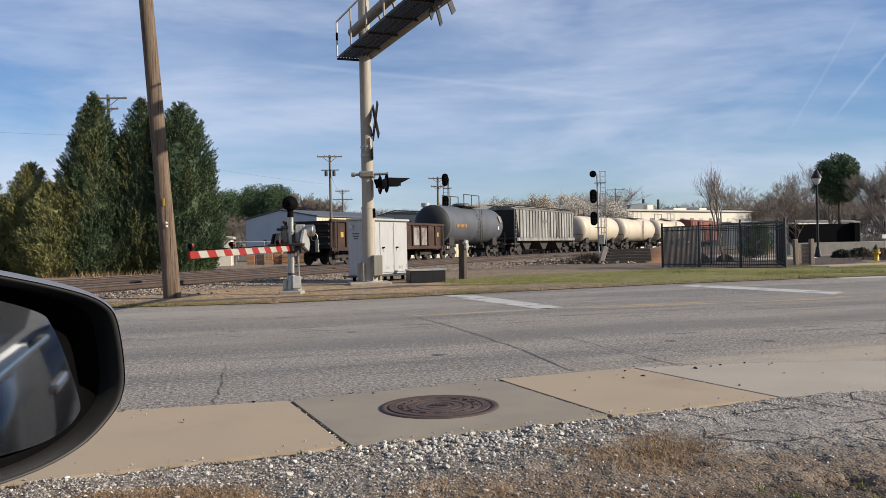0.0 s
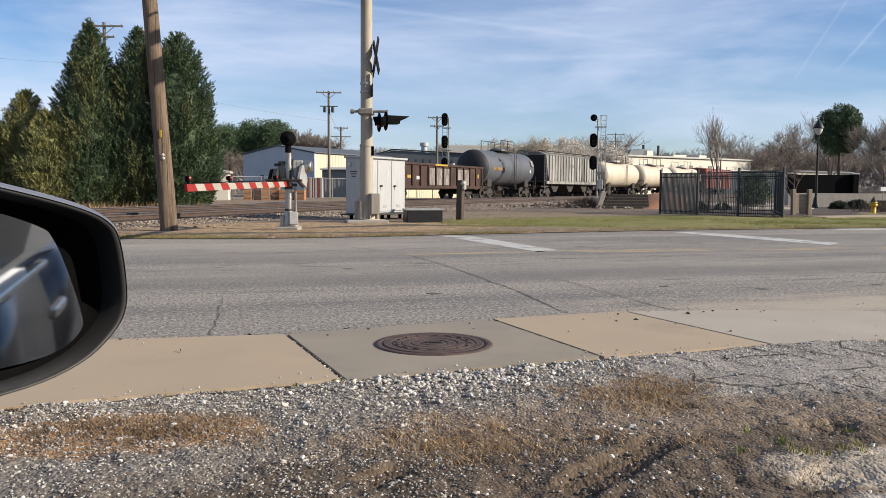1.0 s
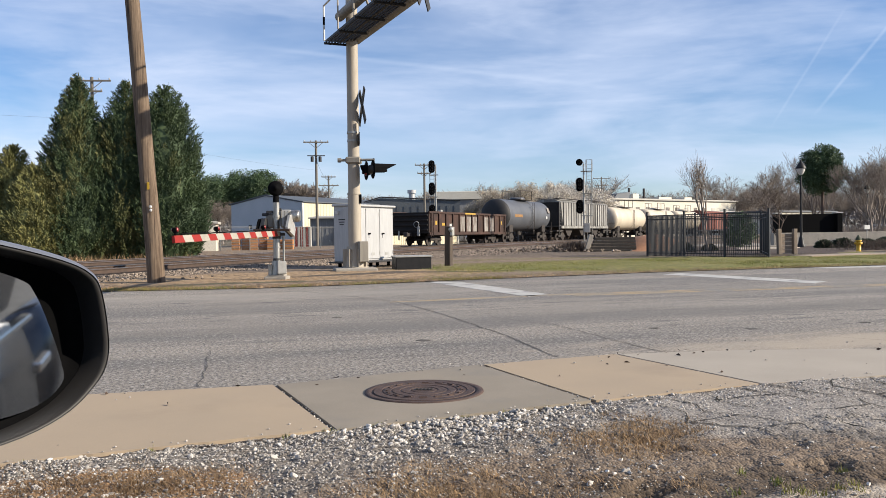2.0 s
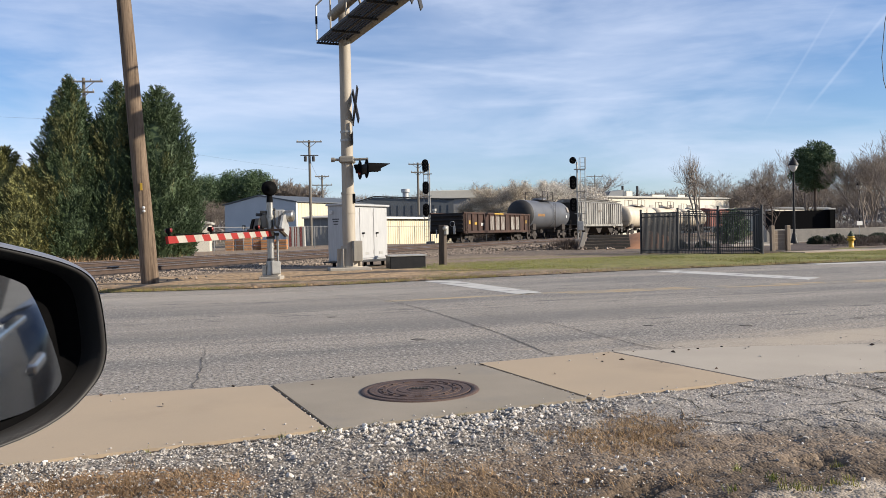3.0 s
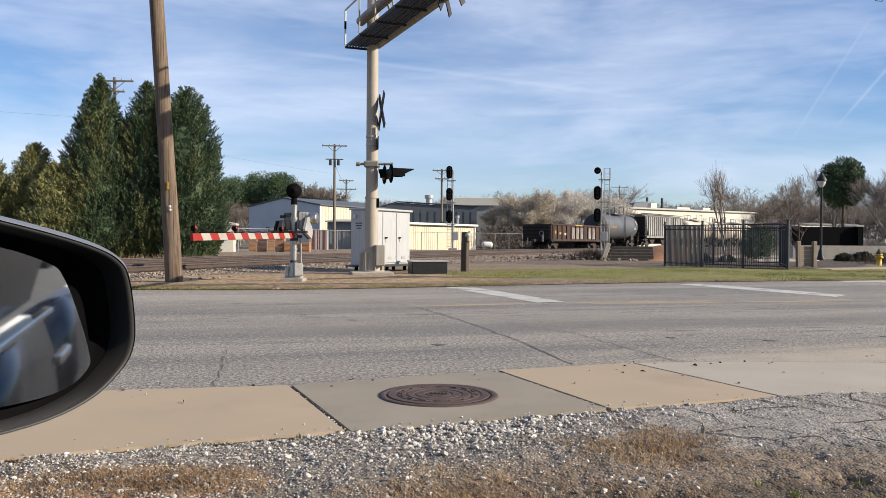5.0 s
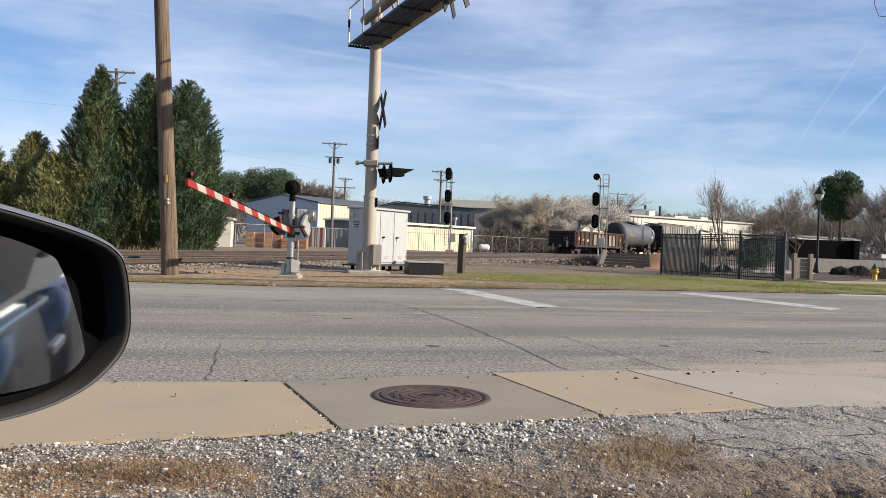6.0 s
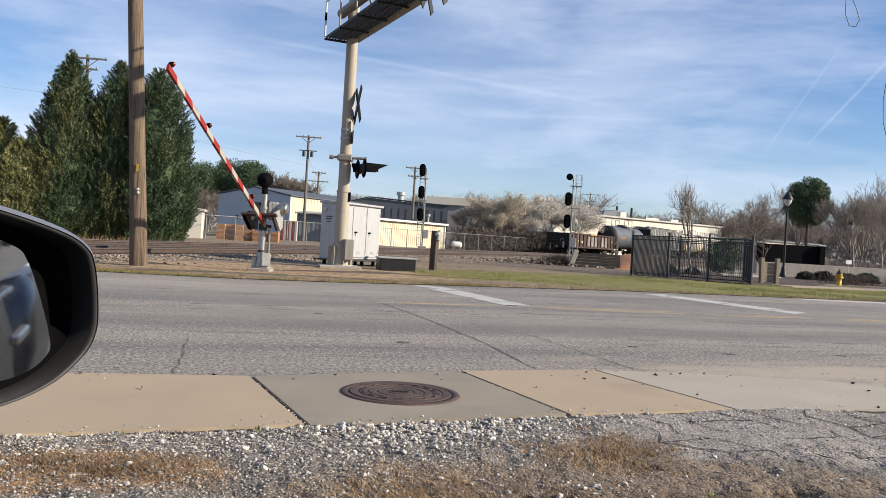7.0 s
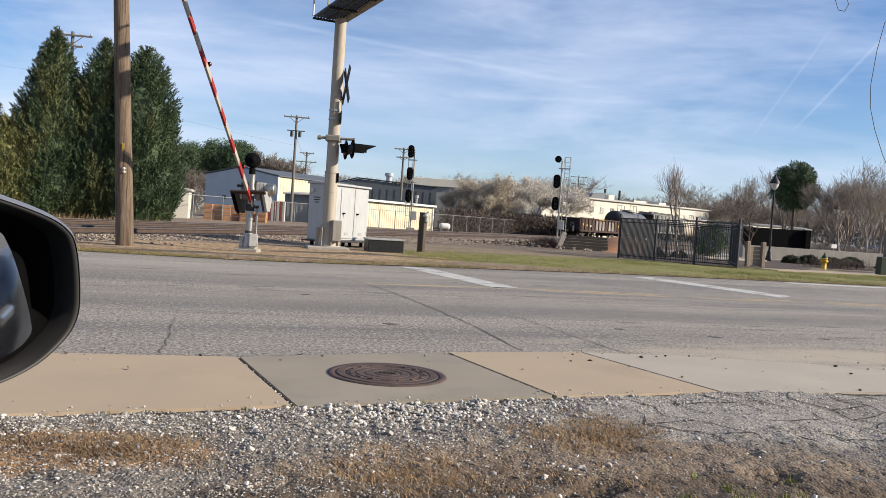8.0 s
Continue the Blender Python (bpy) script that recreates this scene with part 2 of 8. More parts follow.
M = {
    "old_asphalt": mat("old_asphalt", (0.164, 0.16, 0.156), (0.111, 0.109, 0.106), 0.95, scale=2.0, bump=1.0, fine=55, spots=((0.218, 0.195, 0.156), 0.58, 0.75)),
    "crack_dark": mat("crack_dark", (0.038, 0.0351, 0.0314), (0.0617, 0.057, 0.0513), 1.0, gloss=0.1),
    "crack": mat("crack", (0.0665, 0.0608, 0.0541), (0.0935, 0.085, 0.0765), 1.0),
    "concrete_tan": mat("concrete_tan", (0.324, 0.254, 0.176), (0.359, 0.277, 0.187), 0.9, scale=1.1, bump=0.07, fine=120, spots=((0.26, 0.2, 0.14), 0.58, 0.85)),
    "concrete_grey": mat("concrete_grey", (0.255, 0.217, 0.167), (0.212, 0.182, 0.14), 0.9, scale=1.6, bump=0.08, fine=110, spots=((0.187, 0.17, 0.145), 0.55, 0.75)),
    "concrete_pale": mat("concrete_pale", (0.355, 0.312, 0.255), (0.31, 0.272, 0.222), 0.9, scale=1.3, bump=0.07, fine=120, spots=((0.195, 0.164, 0.125), 0.58, 0.75)),
    "concrete": mat("concrete", (0.328, 0.296, 0.25), (0.257, 0.234, 0.203), 0.9, scale=4, bump=0.4),
    "iron": mat("iron", (0.098, 0.06, 0.046), (0.06, 0.038, 0.031), 0.7, 0.25, scale=9, bump=0.4, fine=130),
    "road_white": mat("road_white", (0.484, 0.468, 0.437), (0.359, 0.351, 0.328), 0.85, scale=3, fine=40, spots=((0.211, 0.203, 0.195), 0.55, 0.62)),
    "road_yellow": mat("road_yellow", (0.343, 0.25, 0.133), (0.281, 0.234, 0.172), 0.9, scale=2, fine=40, spots=((0.178, 0.17, 0.157), 0.47, 0.6)),
    "rust_rail": mat("rust_rail", (0.085, 0.055, 0.04), (0.05, 0.035, 0.028), 0.8, 0.3, scale=5),
    "rail_head": mat("rail_head", (0.328, 0.312, 0.296), (0.234, 0.218, 0.211), 0.35, 0.9, scale=5),
    # timber colour taken down to hold the shade on the retaining wall
    "shaded_timber": mat("shaded_timber", (0.016, 0.014, 0.013), (0.03, 0.025, 0.021), 0.9, scale=5, bump=0.5),
    "tie": mat("tie", (0.0665, 0.0475, 0.0361), (0.0427, 0.0333, 0.0266), 0.95, scale=8, bump=0.5),
    "ballast": mat("ballast", (0.15, 0.112, 0.085), (0.085, 0.064, 0.05), 0.95, scale=3.0, bump=1.0, fine=14, spots=((0.095, 0.0665, 0.0475), 0.55, 0.7)),
    "stone": mat("stone", (0.50, 0.47, 0.43), (0.33, 0.30, 0.265), 0.9, scale=20, island=0.5),
    "grey_stone": mat("grey_stone", (0.36, 0.335, 0.30), (0.20, 0.182, 0.16), 0.9, scale=20, island=0.65),
    "ballast_stone": mat("ballast_stone", (0.25, 0.20, 0.155), (0.125, 0.096, 0.074), 0.9, scale=20, island=0.7),
    "wood_pole": mat("wood_pole", (0.225, 0.168, 0.12), (0.11, 0.078, 0.055), 0.9, scale=4, bump=0.9, fine=22, stretch=(9, 9, 0.22), spots=((0.05, 0.036, 0.028), 0.53, 0.66), gloss=0.2),
    "far_pole": mat("far_pole", (0.17, 0.153, 0.128), (0.119, 0.106, 0.0892), 0.9, scale=3, stretch=(5, 5, 0.4)),
    "old_wood": mat("old_wood", (0.085, 0.064, 0.048), (0.05, 0.038, 0.03), 0.9, scale=4, stretch=(6, 6, 0.5), bump=0.5),
    "pale_wood": mat("pale_wood", (0.257, 0.203, 0.148), (0.204, 0.162, 0.123), 0.9, scale=4, stretch=(6, 6, 0.5), bump=0.4),
    "galv": mat("galv", (0.406, 0.398, 0.374), (0.312, 0.308, 0.292), 0.5, 0.35, scale=6, spots=((0.265, 0.234, 0.195), 0.58, 0.75)),
    "mast_paint": mat("mast_paint", (0.36, 0.315, 0.25), (0.30, 0.262, 0.21), 0.65, 0.0, scale=3, stretch=(3, 3, 0.5), spots=((0.257, 0.211, 0.156), 0.6, 0.8)),
    "silver": mat("silver", (0.44, 0.43, 0.40), (0.24, 0.23, 0.21), 0.38, 0.9, scale=5, stretch=(4, 4, 0.7), spots=((0.14, 0.12, 0.10), 0.6, 0.75)),
    "cabinet": mat("cabinet", (0.429, 0.429, 0.425), (0.367, 0.367, 0.367), 0.45, 0.15, scale=4, stretch=(4, 4, 0.6), spots=((0.39, 0.374, 0.351), 0.6, 0.8)),
    "fence_black": mat("fence_black", (0.02, 0.021, 0.024), (0.014, 0.015, 0.017), 0.4, scale=8, gloss=0.5),
    "black": mat("black", (0.014, 0.014, 0.015), (0.021, 0.02, 0.02), 0.5, scale=8, gloss=0.25),
    "matte_black": mat("matte_black", (0.004, 0.004, 0.0045), (0.006, 0.006, 0.0065), 0.8, scale=30, gloss=0.04),
    "dark_metal": mat("dark_metal", (0.0475, 0.0475, 0.0494), (0.0333, 0.0323, 0.0323), 0.6, 0.4, scale=6),
    "grating": mat("grating", (0.034, 0.03, 0.027), (0.024, 0.022, 0.02), 0.6, 0.5, scale=6),
    "red": mat("red", (0.484, 0.0312, 0.0195), (0.425, 0.0298, 0.0213), 0.5, scale=5),
    "red_lens": mat("red_lens", (0.19, 0.0114, 0.0114), (0.133, 0.0095, 0.0095), 0.2),
    "white": mat("white", (0.608, 0.601, 0.577), (0.53, 0.523, 0.491), 0.55, scale=5),
    "arm_white": mat("arm_white", (0.343, 0.316, 0.269), (0.273, 0.25, 0.211), 0.6, scale=4, fine=30, spots=((0.234, 0.203, 0.164), 0.6, 0.75), gloss=0.15),
    "arm_red": mat("arm_red", (0.255, 0.0255, 0.0204), (0.218, 0.0228, 0.019), 0.55, scale=4, fine=30, gloss=0.15),
    "mast_grey_and_shade": mat("mast_grey_and_shade", (0.25, 0.23, 0.195), (0.175, 0.16, 0.135), 0.65, 0.1, scale=3, stretch=(3, 3, 0.5), spots=((0.162, 0.14, 0.119), 0.6, 0.8)),
    "yellow": mat("yellow", (0.562, 0.343, 0.0234), (0.468, 0.281, 0.0234), 0.45, scale=6),
    "gondola": mat("gondola", (0.058, 0.027, 0.0185), (0.026, 0.0145, 0.0115), 0.85, 0.1, scale=1.6, fine=18, spots=((0.10, 0.055, 0.034), 0.57, 0.75)),
    "gondola_dark": mat("gondola_dark", (0.02, 0.0145, 0.0125), (0.0125, 0.0105, 0.0095), 0.9, scale=2),
    "faded_paint": mat("faded_paint", (0.27, 0.255, 0.235), (0.085, 0.06, 0.048), 0.85, scale=2.4, fine=14, stretch=(1.6, 1, 0.5)),
    "tank_grey": mat("tank_grey", (0.092, 0.098, 0.112), (0.066, 0.071, 0.082), 0.55, 0.1, scale=0.8, fine=8, spots=((0.0665, 0.0617, 0.0589), 0.58, 0.8), stretch=(1, 1, 0.5)),
    "tank_dark": mat("tank_dark", (0.0171, 0.0171, 0.019), (0.0114, 0.0114, 0.0123), 0.7, scale=1.5, fine=8),
    "tank_cream": mat("tank_cream", (0.53, 0.468, 0.367), (0.452, 0.39, 0.304), 0.5, scale=0.9, fine=8, spots=((0.281, 0.218, 0.156), 0.62, 0.8), stretch=(1, 1, 0.4)),
    "hopper": mat("hopper", (0.30, 0.295, 0.275), (0.125, 0.12, 0.11), 0.75, 0.1, scale=1.3, fine=5, stretch=(1.1, 1, 0.08), spots=((0.06, 0.052, 0.046), 0.5, 0.66)),
    "hopper_panel": mat("hopper_panel", (0.27, 0.265, 0.25), (0.16, 0.155, 0.145), 0.75, 0.1, scale=1.6, fine=7, stretch=(1, 1, 0.25), spots=((0.06, 0.052, 0.046), 0.52, 0.7), per_object=0.6),
    "boxcar": mat("boxcar", (0.196, 0.0638, 0.0425), (0.152, 0.0522, 0.038), 0.8, scale=1.2, fine=9),
    "truck": mat("truck", (0.0522, 0.0427, 0.038), (0.0333, 0.0285, 0.0256), 0.85, 0.2, scale=4),
    "stencil_orange": mat("stencil_orange", (0.33, 0.17, 0.05), (0.22, 0.12, 0.045), 0.7),
    "stencil_yellow": mat("stencil_yellow", (0.43, 0.27, 0.035), (0.33, 0.20, 0.03), 0.7),
    "cream_siding": mat("cream_siding", (0.562, 0.507, 0.367), (0.515, 0.46, 0.335), 0.6, scale=0.5, fine=4),
    "blue_siding": mat("blue_siding", (0.40, 0.435, 0.47), (0.36, 0.395, 0.43), 0.6, scale=0.4, fine=5),
    "grey_siding": mat("grey_siding", (0.203, 0.203, 0.203), (0.172, 0.172, 0.172), 0.65, scale=0.5, fine=5),
    "slate_roof": mat("slate_roof", (0.0935, 0.106, 0.119), (0.0765, 0.085, 0.0978), 0.6, 0.1, scale=0.4, fine=4),
    "pale_roof": mat("pale_roof", (0.429, 0.413, 0.374), (0.328, 0.312, 0.281), 0.7, scale=0.3),
    "white_wall": mat("white_wall", (0.577, 0.538, 0.452), (0.515, 0.476, 0.398), 0.75, scale=0.25, fine=3, spots=((0.429, 0.382, 0.312), 0.6, 0.8)),
    "shade_glass": mat("shade_glass", (0.0285, 0.0333, 0.038), (0.0475, 0.0522, 0.057), 0.2),
    "mulch": mat("mulch", (0.0712, 0.0456, 0.0333), (0.0427, 0.0285, 0.0218), 0.95, scale=2, bump=0.7, fine=25),
    "path": mat("path", (0.343, 0.273, 0.203), (0.296, 0.234, 0.172), 0.9, scale=1.0),
    "clay": mat("clay", (0.38, 0.18, 0.088), (0.26, 0.125, 0.066), 0.95, scale=2, bump=0.6, fine=12),
    "cypress": leaf_mat("cypress", (0.027, 0.05, 0.02), (0.05, 0.078, 0.028), 0.22),
    "cypress_gold": leaf_mat("cypress_gold", (0.125, 0.12, 0.04), (0.08, 0.098, 0.034), 0.2),
    "cypress_olive": leaf_mat("cypress_olive", (0.15, 0.155, 0.05), (0.20, 0.188, 0.062), 0.2),
    "pine": leaf_mat("pine", (0.0427, 0.0808, 0.0333), (0.0712, 0.109, 0.0456), 0.3),
    "shrub": leaf_mat("shrub", (0.0285, 0.0427, 0.0209), (0.0475, 0.057, 0.0285)),
    "blossom": leaf_mat("blossom", (0.70, 0.66, 0.59), (0.46, 0.41, 0.345), 0.4),
    "blossom_gold": leaf_mat("blossom_gold", (0.58, 0.51, 0.40), (0.36, 0.295, 0.22), 0.4),
    "bark": mat("bark", (0.109, 0.0808, 0.0646), (0.0712, 0.0532, 0.0427), 0.95, scale=2),
    "pale_bark": mat("pale_bark", (0.25, 0.213, 0.182), (0.175, 0.146, 0.124), 0.95, scale=2),
    # bark greyed so that the colour carries the haze of distance
    "hazy_bark": mat("hazy_bark", (0.235, 0.215, 0.205), (0.18, 0.166, 0.16), 0.95, scale=2),
    "dry_grass": leaf_mat("dry_grass", (0.35, 0.23, 0.115), (0.16, 0.10, 0.052), 0.55),
    "green_grass": leaf_mat("green_grass", (0.115, 0.15, 0.02), (0.225, 0.20, 0.045), 0.45),
    "car_silver": mat("car_silver", (0.36, 0.36, 0.37), (0.33, 0.33, 0.34), 0.28, 0.75, scale=2),
    "car_grey": mat("car_grey", (0.17, 0.175, 0.185), (0.15, 0.155, 0.165), 0.2, 0.8, scale=2),
    "car_blue": mat("car_blue", (0.0312, 0.133, 0.328), (0.0298, 0.128, 0.323), 0.25, 0.3, scale=2),
    "piano_black": mat("piano_black", (0.010, 0.010, 0.012), (0.008, 0.008, 0.009), 0.16, scale=8, gloss=0.6),
    "rubber": mat("rubber", (0.019, 0.019, 0.019), (0.0285, 0.0285, 0.0285), 0.85, scale=8),
    "chrome": mat("chrome", (0.85, 0.85, 0.85), (0.78, 0.78, 0.78), 0.08, 1.0, scale=8),
    "mirror": mat("mirror", (0.43, 0.445, 0.465), (0.41, 0.425, 0.445), 0.03, 1.0, scale=3),
    "crate": mat("crate", (0.39, 0.179, 0.0702), (0.312, 0.148, 0.0624), 0.85, scale=3),
    "wire": mat("wire", (0.0285, 0.0285, 0.0285), (0.038, 0.038, 0.038), 0.6),
    "chainlink": mat("chainlink", (0.281, 0.281, 0.273), (0.218, 0.218, 0.211), 0.5, 0.5, scale=3),
    "lamp_glass": mat("lamp_glass", (0.585, 0.577, 0.546), (0.53, 0.523, 0.491), 0.3, scale=6),
    "dried_blood_red": mat("dark_red", (0.19, 0.0285, 0.0238), (0.142, 0.0238, 0.019), 0.6),
}


def road_mat():
    """Bleached asphalt: aggregate speckle, long worn bands along the road, dusty pale edge, dark patches."""
    m = bpy.data.materials.new("asphalt")
    m.use_nodes = True
    nt = m.node_tree
    n, L = nt.nodes.new, nt.links.new
    b = nt.nodes["Principled BSDF"]
    b.inputs["Roughness"].default_value = 0.9
    tc = n("ShaderNodeTexCoord")

    def noise_at(scale, detail, stretch=(1, 1, 1), rough=0.55, lo=0.35, hi=0.65):
        mp, nz, rg = n("ShaderNodeMapping"), n("ShaderNodeTexNoise"), n("ShaderNodeMapRange")
        mp.vector_type = "TEXTURE"
        mp.inputs["Rotation"].default_value = (0, 0, radians(17))
        mp.inputs["Scale"].default_value = stretch
        nz.inputs["Scale"].default_value, nz.inputs["Detail"].default_value, nz.inputs["Roughness"].default_value = scale, detail, rough
        rg.inputs[1].default_value, rg.inputs[2].default_value = lo, hi
        L(tc.outputs["Object"], mp.inputs[0]), L(mp.outputs[0], nz.inputs[0]), L(nz.outputs[0], rg.inputs[0])
        return rg.outputs[0], nz.outputs[0]

    def mix(fac, a, c, mode="MIX"):
        mx = n("ShaderNodeMixRGB")
        mx.blend_type = mode
        L(fac, mx.inputs[0]), L(a, mx.inputs[1])
        mx.inputs[2].default_value = (*c, 1)
        return mx.outputs[0]
    base = n("ShaderNodeRGB")
    base.outputs[0].default_value = (0.415, 0.36, 0.294, 1)
    bands, _ = noise_at(0.5, 4, (12, 1, 1), 0.5, 0.44, 0.6)
    scuff, _ = noise_at(1.4, 6, (5, 0.5, 1), 0.65, 0.52, 0.72)
    blot, _ = noise_at(0.8, 6, (1.6, 1, 1), 0.6, 0.5, 0.75)
    speck, raw = noise_at(36, 4, (1, 1, 1), 0.8, 0.45, 0.56)
    grit, _ = noise_at(22, 5, (1, 1, 1), 0.8, 0.54, 0.62)
    c = mix(bands, base.outputs[0], (0.203, 0.187, 0.168))
    c = mix(blot, c, (0.351, 0.308, 0.254))
    c = mix(scuff, c, (0.162, 0.149, 0.136))
    dash, _ = noise_at(5.5, 5, (4.5, 1, 1), 0.65, 0.555, 0.62)
    lane, _ = noise_at(0.33, 2, (14, 1, 1), 0.4, 0.46, 0.56)
    dl = n("ShaderNodeMath")
    dl.operation = "MULTIPLY"
    L(dash, dl.inputs[0]), L(lane, dl.inputs[1])
    c = mix(dl.outputs[0], c, (0.111, 0.102, 0.0935))
    half = n("ShaderNodeMath")
    half.operation = "MULTIPLY"
    half.inputs[1].default_value = 1.0
    L(speck, half.inputs[0])
    c = mix(half.outputs[0], c, (0.085, 0.078, 0.072))
    h2 = n("ShaderNodeMath")
    h2.operation = "MULTIPLY"
    h2.inputs[1].default_value = 1.0
    L(grit, h2.inputs[0])
    c = mix(h2.outputs[0], c, (0.47, 0.435, 0.39))
    far_noise, _ = noise_at(1.8, 8, (2.5, 1, 1), 0.7, 0.2, 0.8)

    def stretch_of(centre, turn, half, amount, colour):
        """A long ragged patch of other wear along the road."""
        nonlocal c
        em, ln, ragged, worn = n("ShaderNodeMapping"), n("ShaderNodeVectorMath"), n("ShaderNodeMath"), n("ShaderNodeMapRange")
        em.vector_type, ln.operation, ragged.operation = "TEXTURE", "LENGTH", "MULTIPLY_ADD"
        em.inputs["Location"].default_value, em.inputs["Rotation"].default_value = (*centre, 0), (0, 0, radians(turn))
        em.inputs["Scale"].default_value = (*half, 1000)
        ragged.inputs[1].default_value = 1.3
        worn.inputs[1].default_value, worn.inputs[2].default_value, worn.inputs[4].default_value = 1.85, 1.1, amount
        L(tc.outputs["Object"], em.inputs[0]), L(em.outputs[0], ln.inputs[0])
        L(far_noise, ragged.inputs[0]), L(ln.outputs["Value"], ragged.inputs[2]), L(ragged.outputs[0], worn.inputs[0])
        c = mix(worn.outputs[0], c, colour)
    stretch_of((5.0, 11.6), 15, (13, 0.75), 0.5, (0.15, 0.138, 0.125))      # rubber and oil along the wheel tracks
    stretch_of((-3.0, 10.6), 13, (7, 0.5), 0.3, (0.16, 0.148, 0.135))
    stretch_of((-4.5, 14.9), 14, (9, 0.9), 0.4, (0.44, 0.39, 0.325))        # dusty far lane
    stretch_of((6.0, 8.5), 13, (4.6, 0.75), 0.9, (0.39, 0.328, 0.254))      # sand washed on beside the slabs
    L(c, b.inputs["Base Color"])
    bp = n("ShaderNodeBump")
    bp.inputs["Strength"].default_value, bp.inputs["Distance"].default_value = 0.7, 0.02
    L(raw, bp.inputs["Height"]), L(bp.outputs[0], b.inputs["Normal"])
    return m


M["asphalt"] = road_mat()
M["ground"] = zone_mat("ground", [((0.145, 0.111, 0.068), (0.104, 0.0808, 0.0522), None), ((0.114, 0.114, 0.0475), (0.136, 0.119, 0.051), ((40, 60), (60, 20), 20, 1.2))], fine=3)
M["verge"] = zone_mat("verge", [
    ((0.265, 0.195, 0.128), (0.12, 0.083, 0.053), None),
    ((0.11, 0.125, 0.022), (0.225, 0.185, 0.055), ((15, 29.8), (16.5, 5.4), 20, 0.7)),
    ((0.20, 0.155, 0.118), (0.082, 0.062, 0.048), ((-6.2, 36), (5.2, 17.0), -24, 0.7)),
    ((0.40, 0.275, 0.15), (0.19, 0.125, 0.068), ((-4.0, 21.6), (5.6, 2.7), 18, 0.6)),
    ((0.105, 0.073, 0.045), (0.05, 0.036, 0.024), ((-1.0, 22.6), (3.4, 0.5), 20, 1.4)),
    ((0.095, 0.082, 0.036), (0.055, 0.045, 0.022), ((-4.5, 18.4), (4.2, 0.32), 16, 1.5)),
    ((0.185, 0.135, 0.09), (0.075, 0.055, 0.04), ((6, 44), (14, 6), 25, 1.0)),
    ((0.12, 0.098, 0.045), (0.21, 0.16, 0.075), ((6, 34.5), (8, 0.9), 22, 1.6)),
], fine=9, bump=0.9)
M["shoulder"] = zone_mat("shoulder", [
    ((0.235, 0.205, 0.175), (0.062, 0.052, 0.043), None),
    ((0.242, 0.183, 0.129), (0.0808, 0.057, 0.0399), ((0.9, 3.7), (1.7, 0.6), 15, 1.5)),
    ((0.33, 0.20, 0.10), (0.12, 0.068, 0.036), ((-1.55, 3.62), (0.66, 0.30), 12, 0.9)),
    ((0.123, 0.0874, 0.057), (0.0399, 0.0276, 0.0181), ((0.9, 2.95), (2.9, 0.8), 14, 1.2)),
    ((0.406, 0.351, 0.289), (0.234, 0.199, 0.156), ((2.05, 3.45), (0.85, 0.24), 12, 0.9)),
    ((0.374, 0.343, 0.304), (0.218, 0.195, 0.172), ((2.3, 3.0), (0.9, 0.3), 12, 0.9)),
    ((0.36, 0.325, 0.285), (0.13, 0.115, 0.10), ((2.7, 5.35), (1.9, 0.62), 16, 0.8)),
], fine=75, bump=0.35)


